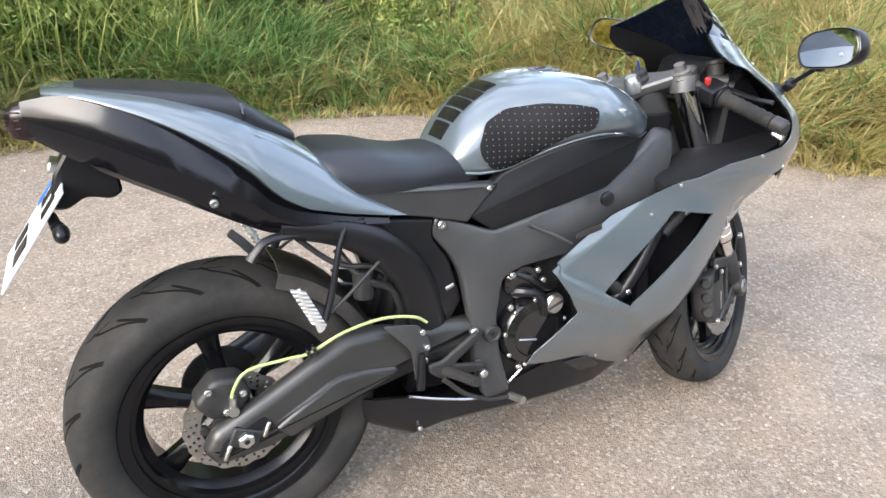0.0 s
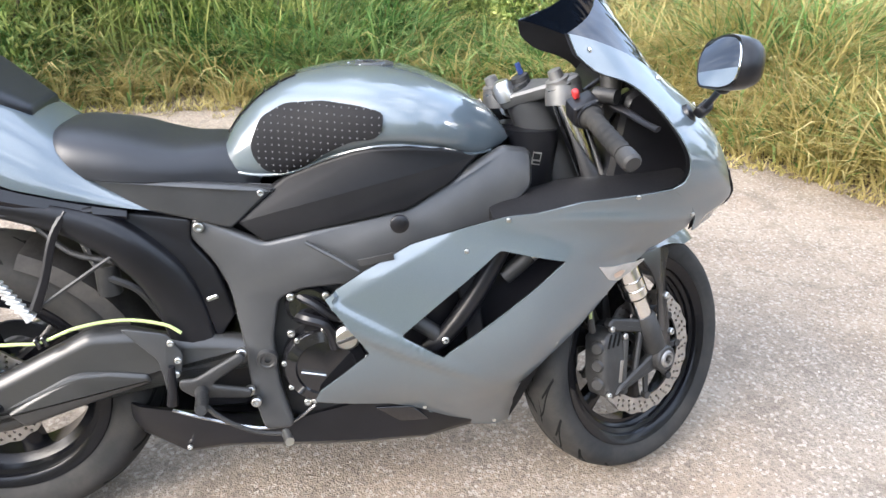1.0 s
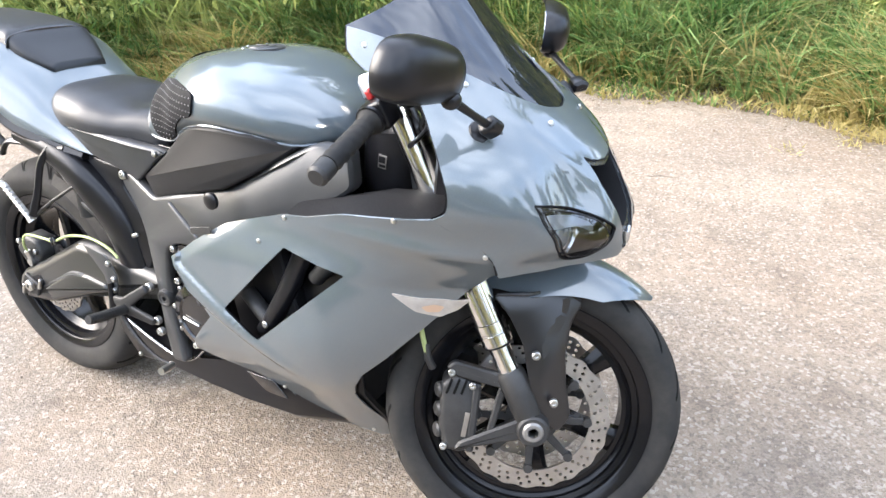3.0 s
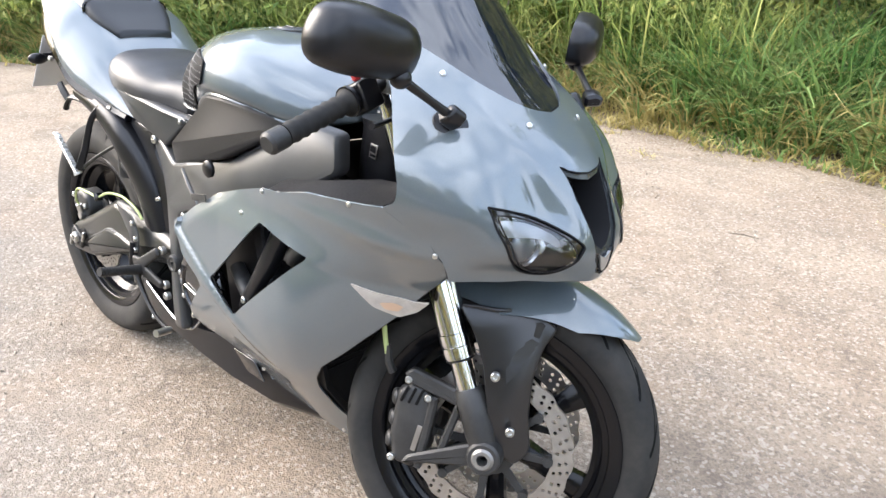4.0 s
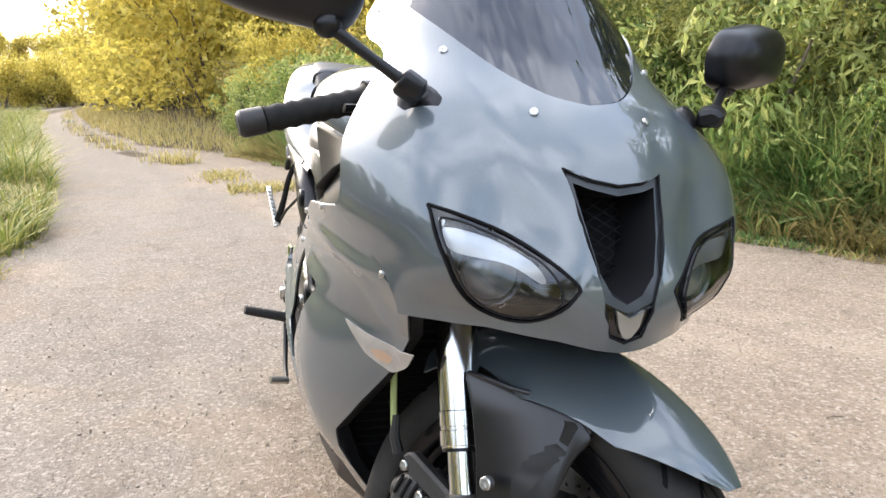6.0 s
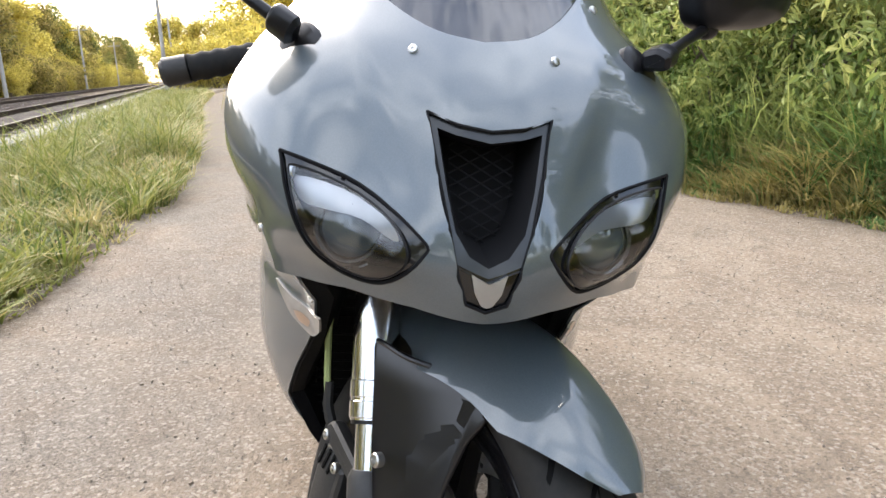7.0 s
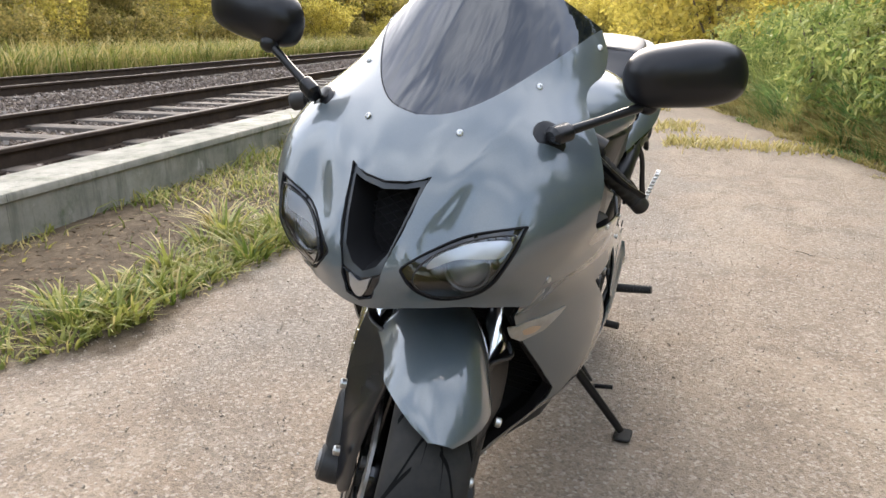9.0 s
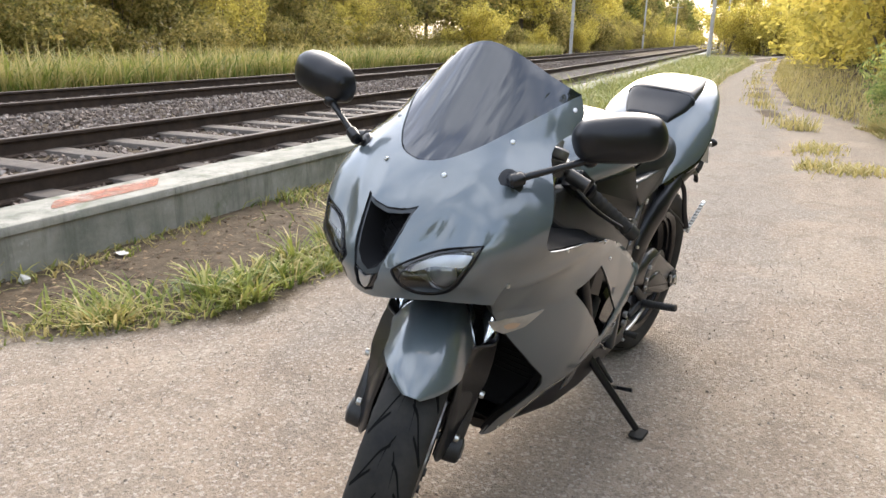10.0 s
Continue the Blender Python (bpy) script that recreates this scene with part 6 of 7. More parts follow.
r1 = [Vector(r[:3]) for r in BELLY]
r2 = [Vector((r[0], r[3], 0)) for r in BELLY]
part("belly_pan", loft([belly_ring(p.x, p.y, p.z, q.y) for p, q in zip(r1, r2)]), M["black"], bike, "black belly pan under the engine", 45)
# no slot is cut: a gloss black plate on the pan paints its shade
both("belly_slot_dark", lambda: slab(rounded([(0.735, 0.278), (0.815, 0.276), (0.852, 0.240), (0.79, 0.240)], 0.006, 2), -0.150, -0.154, 0.001), M["gloss"], "black plate for the shaded slot in the belly pan")
both("belly_edge", lambda: tube([(0.33, -0.140, 0.296), (0.41, -0.145, 0.268), (0.50, -0.149, 0.245), (0.56, -0.152, 0.254), (0.615, -0.160, 0.30)], 0.0035, 6, smooth=5), M["reflector"], "pale rim along the belly pan")
pairs([(0.355, 0.142, 0.205)], scale=0.8)


# ---- wheels ----
def tyre_profile(r, w, rim):
    h = r - rim
    half = [(rim, w * 0.36), (rim + h * 0.18, w * 0.46), (rim + h * 0.45, w * 0.5), (rim + h * 0.66, w * 0.485), (rim + h * 0.82, w * 0.41), (rim + h * 0.93, w * 0.28), (rim + h * 0.985, w * 0.14), (r, 0.0)]
    pts = half + [(a, -b) for a, b in reversed(half[:-1])]
    out = spline([Vector((a, b, 0)) for a, b in pts], 3)
    return [(v.x, v.y) for v in out] + [(rim, -w * 0.3), (rim, w * 0.3)]


def tread_height(r, w, rim, y):
    prof = [(b, a) for a, b in tyre_profile(r, w, rim) if a > rim + (r - rim) * 0.6]
    prof.sort()
    return float(np.interp(y, [p[0] for p in prof], [p[1] for p in prof]))


def wheel(name, label, m, r, w, rim, spokes, rim_w):
    root = new(name)
    root.parent = bike
    root.matrix_local = m
    tagged(root, label)
    part("tyre", lathe(tyre_profile(r, w, rim), 96), M["rubber"], root, "black tyre with directional tread", 60)
    lip = rim + 0.006
    rim_prof = [(rim - 0.012, rim_w), (lip, rim_w + 0.004), (lip + 0.003, rim_w), (lip, rim_w - 0.005), (rim - 0.018, rim_w - 0.014), (rim - 0.034, rim_w * 0.45), (rim - 0.036, -rim_w * 0.45), (rim - 0.018, -rim_w + 0.014), (lip, -rim_w + 0.005), (lip + 0.003, -rim_w), (lip, -rim_w - 0.004), (rim - 0.012, -rim_w), (rim - 0.016, -rim_w + 0.003), (rim - 0.018, -rim_w + 0.012), (rim - 0.028, -rim_w + 0.015), (rim - 0.031, -rim_w + 0.03), (rim - 0.046, -rim_w * 0.4), (rim - 0.046, rim_w * 0.4), (rim - 0.031, rim_w - 0.03), (rim - 0.028, rim_w - 0.015), (rim - 0.018, rim_w - 0.012), (rim - 0.016, rim_w - 0.003)]
    part("rim", lathe(rim_prof, 72), M["wheel"], root, "gloss black alloy rim", 30)
    part("hub", lathe([(0.014, -0.07), (0.040, -0.07), (0.046, -0.04), (0.046, 0.04), (0.040, 0.07), (0.014, 0.07)], 28), M["gloss"], root)
    for k in range(spokes):
        a = 2 * math.pi * k / spokes + 0.35
        rot = Matrix.Rotation(a, 4, "Y")
        rings = []
        for t in np.linspace(0, 1, 8):
            rad = 0.040 + (rim - 0.040 - 0.042) * t
            hw = 0.020 - 0.006 * math.sin(t * math.pi) + 0.006 * t
            hy = 0.026 - 0.010 * t
            rings.append([rot @ Vector((rad, y, z)) for z, y in ((-hw, -hy * 0.6), (-hw * 0.5, -hy), (hw * 0.5, -hy), (hw, -hy * 0.6), (hw, hy * 0.6), (hw * 0.5, hy), (-hw * 0.5, hy), (-hw, hy * 0.6))])
        part("spoke", loft(rings), M["wheel"], root)
    # near-black strips laid across the tread, for the shade in its grooves
    for kind in range(3):
        for s in (-1, 1):
            pts = [(0.05, 0.052), (0.18, 0.034), (0.33, -0.012), (0.455, -0.050)] if kind == 0 else [(0.22, 0.034), (0.34, 0.012), (0.45, -0.016)] if kind == 1 else [(0.02, 0.034), (0.10, 0.006), (0.13, -0.03)]
            curve = spline([Vector((a * w, b, 0)) for a, b in pts], 6)
            rings = []
            n = len(curve)
            for i, c in enumerate(curve):
                wid = 0.0030 * (0.5 + math.sin(math.pi * (0.15 + 0.7 * i / (n - 1))))
                ring = []
                for da, dr in ((-wid, -0.002), (-wid, 0.0004), (wid, 0.0004), (wid, -0.002)):
                    rad = tread_height(r, w, rim, c.x) + dr
                    ang = (c.y + da) / r
                    ring.append((rad * math.cos(ang), s * c.x, rad * math.sin(ang)))
                rings.append(ring)
            me = mesh_of("groove_strip", loft(rings), M["gap_dark"])
            for k in range(17):
                g = new("groove_strip", me)
                g.parent = root
                g.matrix_local = Matrix.Rotation(2 * math.pi * (k + kind * 0.33 + (0.25 if s > 0 else 0)) / 17, 4, "Y")
    return root


M["axle"] = worn("dull_axle_steel", (0.16, 0.155, 0.15), (0.24, 0.235, 0.225), 0.42, 20, 0.7, relief=0)
# the shade of grooves and slots, put into a near-black colour
M["gap_dark"] = Mat("painted_gap_shade", (0.006, 0.006, 0.006), 0.95, Specular_IOR_Level=0.1).m


def brake_disc(radius, inner, m, parent, petals=20, holes=3):
    """A wavy drilled rotor with its carrier."""
    n = petals * 6
    rim = [((radius - 0.004 * (0.5 - 0.5 * math.cos(petals * 2 * math.pi * k / n))) * math.cos(2 * math.pi * k / n), (radius - 0.004 * (0.5 - 0.5 * math.cos(petals * 2 * math.pi * k / n))) * math.sin(2 * math.pi * k / n)) for k in range(n)]
    hole = [(inner * math.cos(2 * math.pi * k / 48), inner * math.sin(2 * math.pi * k / 48)) for k in range(48)][::-1]
    drills = []
    for k in range(petals * 2):
        for j in range(holes if k % 2 else holes - 1):
            rr = inner + (radius - inner) * ((j + 0.8) / (holes + 0.5) if k % 2 else (j + 1.3) / (holes + 0.5))
            a = 2 * math.pi * (k + 0.25 * j) / (petals * 2)
            drills.append([(rr * math.cos(a) + 0.0036 * math.cos(b), rr * math.sin(a) + 0.0036 * math.sin(b)) for b in (2 * math.pi * q / 8 for q in range(8))])
    bm = solid(sheet(rim, [hole] + drills, lambda u, v: m @ Vector((u, 0.0, v)), 0.02), 0.005)
    disc = part("brake_disc", bm, M["disc"], parent, "drilled wavy steel brake disc", 30)
    part("carrier", lathe([(0.036, -0.005), (0.052, -0.005), (0.052, 0.005), (0.036, 0.005)], 30, m), M["cast"], disc)
    for k in range(8):
        a = 2 * math.pi * k / 8
        part("carrier_arm", slab([(0.048, -0.008), (inner - 0.004, -0.006), (inner - 0.004, 0.006), (0.048, 0.008)], -0.003, 0.003, 0.001, m=m @ Matrix.Rotation(a, 4, "Y")), M["cast"], disc)
    for k in range(8):
        a = 2 * math.pi * k / 8
        p = m @ Vector(((inner - 0.006) * math.cos(a), 0, (inner - 0.006) * math.sin(a)))
        part("button", lathe([(0.0002, -0.007), (0.009, -0.007), (0.009, 0.007), (0.0002, 0.007)], 12, Matrix.Translation(p) @ m.to_3x3().to_4x4()), M["cast"], disc)
    return disc


# front end turned to the left about the steering axis
AXIS = Vector((-0.4226, 0, 0.9063))
HEAD = Vector((1.321, 0, 0.305))
STEER = Matrix.Translation(HEAD) @ Matrix.Rotation(radians(27), 4, AXIS) @ Matrix.Translation(-HEAD)
FA = Vector((1.352, 0, 0.297))


def fork_x(z):
    return FA.x - (z - FA.z) * 0.4663


def front_part(name, bm, material, label="", sharp=38, parent=None):
    return part(name, turn(bm, STEER), material, parent or bike, label, sharp)


def front_pair(name, make, material, label="", sharp=38):
    return [front_part(name, make() if s < 0 else mirror_y(make()), material, label, sharp) for s in (-1, 1)]


front_wheel = wheel("front_wheel", "front wheel turned to the left", STEER @ Matrix.Translation(FA), 0.293, 0.120, 0.224, 6, 0.049)
for s in (-1, 1):
    brake_disc(0.150, 0.112, Matrix.Translation((0, s * 0.066, 0)), front_wheel)
rear_wheel = wheel("rear_wheel", "wide rear wheel", Matrix.Translation((-0.03, 0, 0.317)), 0.320, 0.184, 0.222, 6, 0.075)
brake_disc(0.112, 0.075, Matrix.Translation((0, -0.088, 0)), rear_wheel, 16, 3)
part("sprocket", lathe([(0.05, 0.085), (0.085, 0.085), (0.088, 0.088), (0.085, 0.092), (0.05, 0.092)], 40), M["cast"], rear_wheel)

# fork
front_pair("fork_tube", lambda: tube([(fork_x(z), -0.102, z) for z in (0.33, 0.42, 0.52)], 0.0205, 20), M["chrome"], "polished inner fork tube")
front_pair("fork_leg", lambda: tube([(fork_x(z), -0.102, z) for z in (0.458, 0.505, 0.55, 0.552, 0.70, 0.915)], 0.0275, 48), M["chrome"], "bright metal upper fork leg")
for z0, z1 in ((0.460, 0.478), (0.481, 0.499)):
    front_pair("fork_collar", lambda: tube([(fork_x(z), -0.102, z) for z in (z0, z0 + 0.001, z1 - 0.001, z1)], [0.0278, 0.0288, 0.0288, 0.0278], 48), M["chrome"], "machined ring of the fork leg", 12)
front_pair("dust_seal", lambda: tube([(fork_x(z), -0.102, z) for z in (0.454, 0.463)], 0.026, 18), M["black"])
front_pair("fork_foot", lambda: tube([(fork_x(z), -0.102, z) for z in (0.300, 0.33, 0.40, 0.408)], [0.022, 0.027, 0.027, 0.023], 18), M["cast"], "cast fork foot")
front_pair("axle_clamp", lambda: lathe([(0.014, -0.03), (0.030, -0.03), (0.032, 0.0), (0.030, 0.022), (0.026, 0.026), (0.014, 0.026)], 26, ydir((FA.x, -0.104, FA.z), (0, -1, 0))), M["cast"])
front_pair("axle_nut", lambda: lathe([(0.010, 0.004), (0.016, 0.004), (0.020, 0.0), (0.022, -0.02), (0.010, -0.02)], 24, ydir((FA.x, -0.130, FA.z), (0, -1, 0))), M["axle"], "hollow axle end")
# radial calipers
CAL = rounded([(1.176, 0.372), (1.205, 0.392), (1.238, 0.380), (1.247, 0.325), (1.246, 0.258), (1.222, 0.230), (1.186, 0.236), (1.174, 0.285)], 0.010, 3)
front_pair("brake_caliper", lambda: slab(CAL, -0.040, -0.108, 0.010), M["cast"], "grey cast radial brake caliper")
for s in (-1, 1):
    for z in (0.270, 0.312, 0.352):
        front_part("caliper_boss", lathe([(0.0002, -0.02), (0.015, -0.02), (0.015, 0.006), (0.011, 0.010), (0.0002, 0.010)], 16, ydir((1.176, s * 0.088, z), (-1, s * 0.5, 0))), M["cast"])
    front_part("caliper_bridge", box((0.016, 0.02, 0.14), Matrix.Translation((1.240, s * 0.1, 0.305)) @ Matrix.Rotation(radians(4), 4, "Y"), 0.004), M["cast"])
    # near-black bars on the caliper's face, for the shade in its slots
    for k in range(3):
        front_part("caliper_slot_dark", box((0.005, 0.003, 0.032), Matrix.Translation((1.192 + 0.014 * k, s * 0.109, 0.368)) @ Matrix.Rotation(radians(18), 4, "Y"), 0.001), M["gap_dark"])
    front_part("caliper_mark", box((0.009, 0.0015, 0.050), Matrix.Translation((1.226, s * 0.1085, 0.292)) @ Matrix.Rotation(radians(8), 4, "Y"), 0.0003), M["disc"], "pale raised mark on the caliper")
    for x, z in ((1.186, 0.246), (1.196, 0.396), (1.236, 0.372)):
        bolt((x, s * 0.110, z), (0, s, 0), 1.0, m=STEER)
front_pair("caliper_lug_upper", lambda: slab(rounded([(1.185, 0.405), (1.200, 0.418), (1.325, 0.390), (1.335, 0.365), (1.29, 0.370), (1.205, 0.388)], 0.006, 2), -0.112, -0.092, 0.004), M["cast"])
front_pair("caliper_lug_lower", lambda: slab(rounded([(1.205, 0.240), (1.335, 0.272), (1.352, 0.300), (1.325, 0.312), (1.215, 0.258)], 0.006, 2), -0.114, -0.094, 0.004), M["cast"])
front_pair("caliper_strut", lambda: slab(rounded([(1.262, 0.262), (1.276, 0.264), (1.300, 0.375), (1.286, 0.378)], 0.004, 2), -0.110, -0.098, 0.003), M["cast"])
front_pair("caliper_stay", lambda: slab(rounded([(1.286, 0.374), (1.296, 0.366), (1.335, 0.306), (1.325, 0.298)], 0.004, 2), -0.110, -0.098, 0.003), M["cast"])
# hoses to the front calipers
front_pair("front_hose", lambda: tube([(1.146, -0.098, 0.425), (1.136, -0.105, 0.47), (1.126, -0.112, 0.53), (1.121, -0.105, 0.60)], 0.0048, 8, smooth=5), M["wire"], "bright yellow-green brake hose")
front_pair("hose_end", lambda: tube([(1.158, -0.09, 0.395), (1.149, -0.096, 0.415), (1.144, -0.099, 0.445)], [0.008, 0.0075, 0.006], 8), M["cast"])

# fender with its two black fork guards
def fender_ring(a, half, r0, drop, edge=0.0):
    out = []
    for k in range(-8, 9):
        t = k / 8
        rad = r0 - drop * abs(t) ** 2.4
        out.append(Vector((FA.x + rad * math.cos(a), half * math.copysign(abs(t) ** 0.9, t), FA.z + rad * math.sin(a))))
    return out


rings = []
for k in range(25):
    t = k / 24
    a = radians(48 + 84 * t)
    half = 0.080 * min(1.0, (math.sin(min(1.0, (t + 0.012) / 0.26) * math.pi / 2)) ** 0.6)
    if t > 0.3:
        half *= 1 + 0.16 * min(1.0, (t - 0.3) / 0.3)
    if t > 0.56:
        half = half + (0.072 - half) * min(1.0, (t - 0.56) / 0.12)
    rings.append([v - Vector((0, 0.010 * min(1.0, t * 2), 0)) for v in fender_ring(a, half, 0.324 + 0.01 * t, (0.045 + 0.035 * min(1.0, t * 1.8, max(0.0, (0.8 - t) / 0.2))) * min(1, t * 4 + 0.15))])
front_part("front_fender", solid(loft(rings, False, False), 0.003), M["paint"], "grey front fender", 60)
GUARD = rounded([(1.262, 0.552), (1.30, 0.558), (1.36, 0.556), (1.405, 0.548), (1.430, 0.536), (1.412, 0.50), (1.404, 0.44), (1.410, 0.377), (1.424, 0.312), (1.402, 0.283), (1.374, 0.305), (1.345, 0.358), (1.322, 0.466), (1.296, 0.515)], 0.012, 3)
guard_y = curve1([0.28, 0.368, 0.468, 0.55, 0.62], [0.101, 0.111, 0.129, 0.121, 0.092])


M["guard"] = worn("satin_black_guard", (0.006, 0.006, 0.007), (0.010, 0.010, 0.011), 0.30, 8, fine=400, relief=0.05, depth=0.0004, spec=0.6)


def guard_shape(x, z):
    fore = max(0.0, min(1.0, (x - 1.325 + (z - 0.45) * 0.30) / 0.075))
    back = max(0.0, min(1.0, (x - 1.39 + (z - 0.30) * 0.42) / 0.10))
    return -guard_y(z) - 0.012 * math.sin(math.pi * back) ** 2 + 0.054 * fore ** 1.6


front_pair("guard_lip", lambda: tube([(x, guard_shape(x, z) + 0.001, z) for x, z in ((1.270, 0.553), (1.30, 0.557), (1.33, 0.557), (1.36, 0.555), (1.40, 0.548), (1.425, 0.538))], 0.0032, 8, smooth=3), M["guard"])
front_pair("fork_guard", lambda: slab(GUARD, 0.006, 0.0, 0.002, shape=guard_shape), M["guard"], "satin black fork guard", 60)
inv = STEER.inverted()
for x, y, z in ((1.391, 0.076, 0.468), (1.424, 0.062, 0.368)):
    p = inv @ Vector((x, -y, z))
    bolt(p, (0.1, -1, 0), 1.2, m=STEER)
    bolt((p.x, -p.y, p.z), (0.1, 1, 0), 1.2, m=STEER)

# clamps, bars and controls
M["clamp"] = worn("grey_triple_clamp", (0.085, 0.085, 0.084), (0.13, 0.13, 0.128), 0.45, 10, 0.6, relief=0.08, depth=0.0005)
HC = Vector((fork_x(0.912), 0, 0.912))
clamp_rot = Matrix.Translation(HC) @ Matrix.Rotation(radians(-25), 4, "Y") @ Matrix.Rotation(radians(-90), 4, "X")
CL = [(-0.075, 0.0), (-0.055, -0.022), (0.0, -0.128), (0.03, -0.135), (0.04, -0.11), (0.02, -0.06), (0.025, 0.0)]
CL = CL + [(x, -y) for x, y in reversed(CL[1:-1])]
front_part("top_clamp", slab(rounded(CL, 0.012, 3), -0.012, 0.014, 0.005, m=clamp_rot), M["clamp"], "silver upper triple clamp")
front_pair("fork_cap", lambda: tube([Vector((fork_x(0.915), -0.102, 0.915)) + AXIS * d for d in (0.0, 0.012, 0.014, 0.03)], [0.024, 0.024, 0.015, 0.013], 16), M["axle"], "alloy fork cap")
front_part("steering_nut", tube([HC + Vector((-0.048, 0, -0.02)) + AXIS * d for d in (0.0, 0.03, 0.04)], [0.020, 0.020, 0.014], 18), M["alloy"], "steering stem nut")
front_part("ignition_lock", tube([HC + Vector((-0.005, 0, 0.0)) + AXIS * d for d in (0.0, 0.028)], 0.019, 18), M["cast"])
front_part("ignition_key", box((0.013, 0.003, 0.026), Matrix.Translation(HC + Vector((-0.016, 0.0, 0.040))) @ Matrix.Rotation(radians(-25), 4, "Y"), 0.002), M["key"], "dark blue ignition key")
front_part("steering_stem", tube([Vector((1.321 - (z - 0.305) * 0.4663, 0, z)) for z in (0.68, 0.92)], 0.028, 16), M["cast"])
low = Vector((fork_x(0.70), 0, 0.70))
front_part("lower_clamp", slab(rounded(CL, 0.012, 3), -0.02, 0.02, 0.006, m=Matrix.Translation(low) @ Matrix.Rotation(radians(-25), 4, "Y") @ Matrix.Rotation(radians(-90), 4, "X")), M["cast"])
part("steering_head", tube([(1.152, 0, 0.70), (1.06, 0, 0.90)], 0.045, 18), M["frame"], bike)
GR0, GR1 = Vector((1.075, -0.125, 0.893)), STEER.inverted() @ Vector((1.149, -0.340, 0.850))
front_pair("clip_on", lambda: tube([Vector((fork_x(0.89), -0.102, 0.875)), Vector((fork_x(0.89), -0.102, 0.912))], 0.036, 18), M["clamp"], "silver clip-on clamp")
front_pair("handlebar", lambda: tube([GR0 + Vector((0.005, 0.02, 0.005)), GR0, GR1], 0.011, 12), M["cast"])


def grip_bm():
    n = 30
    pts = [GR0.lerp(GR1, 0.38 + 0.54 * k / n) for k in range(n + 1)]
    rad = [0.0165 + 0.0011 * math.sin(k * 1.5) + (0.006 if k == 0 else 0) for k in range(n + 1)]
    return tube(pts, rad, 14)


front_pair("grip", grip_bm, M["rubber"], "worn ribbed rubber grip", 60)
front_pair("grip_flange", lambda: tube([GR0.lerp(GR1, 0.35), GR0.lerp(GR1, 0.375)], 0.025, 18), M["black"])
front_pair("bar_end", lambda: tube([GR0.lerp(GR1, t) for t in (0.92, 0.93, 1.04, 1.06)], [0.013, 0.0175, 0.0175, 0.013], 14), M["cast"], "scuffed metal bar end")
front_pair("switch_box", lambda: slab(rounded([(-0.024, -0.024), (0.026, -0.024), (0.030, 0.015), (0.015, 0.030), (-0.02, 0.026)], 0.006, 2), -0.022, 0.024, 0.005, m=ydir(GR0.lerp(GR1, 0.23), GR1 - GR0)), M["black"], "black switch housing")
front_part("kill_switch", box((0.018, 0.014, 0.012), ydir(GR0.lerp(GR1, 0.22) + Vector((-0.018, 0, 0.026)), GR1 - GR0), 0.003), M["red"], "red kill switch")
front_part("brake_reservoir", lathe([(0.0002, -0.022), (0.020, -0.022), (0.022, 0.014), (0.024, 0.016), (0.024, 0.024), (0.0002, 0.026)], 20, ydir((1.150, -0.155, 0.915), (0, 0, 1))), M["cast"], "small dark brake fluid reservoir")
front_pair("master_cylinder", lambda: tube([(1.118, -0.145, 0.893), (1.130, -0.19, 0.885)], 0.015, 12), M["cast"])
front_pair("lever", lambda: tube([(1.136, -0.17, 0.872), (1.144, -0.21, 0.852), (1.136, -0.25, 0.836), (1.126, -0.29, 0.824)], [0.010, 0.008, 0.0065, 0.007], 8, smooth=5, flat=0.6), M["black"], "slim black hand lever")
front_part("cable", tube([(1.11, -0.12, 0.90), (1.18, -0.13, 0.93), (1.24, -0.08, 0.88), (1.22, -0.03, 0.78)], 0.005, 8, smooth=6), M["black"])
front_part("cable", tube([(1.11, 0.12, 0.90), (1.19, 0.12, 0.92), (1.24, 0.06, 0.86), (1.20, 0.02, 0.76)], 0.005, 8, smooth=6), M["black"])
front_part("bright_hose", tube([(1.135, -0.17, 0.885), (1.195, -0.165, 0.90), (1.235, -0.11, 0.86), (1.225, -0.06, 0.75)], 0.005, 8, smooth=6), M["wire"], "bright green brake line")


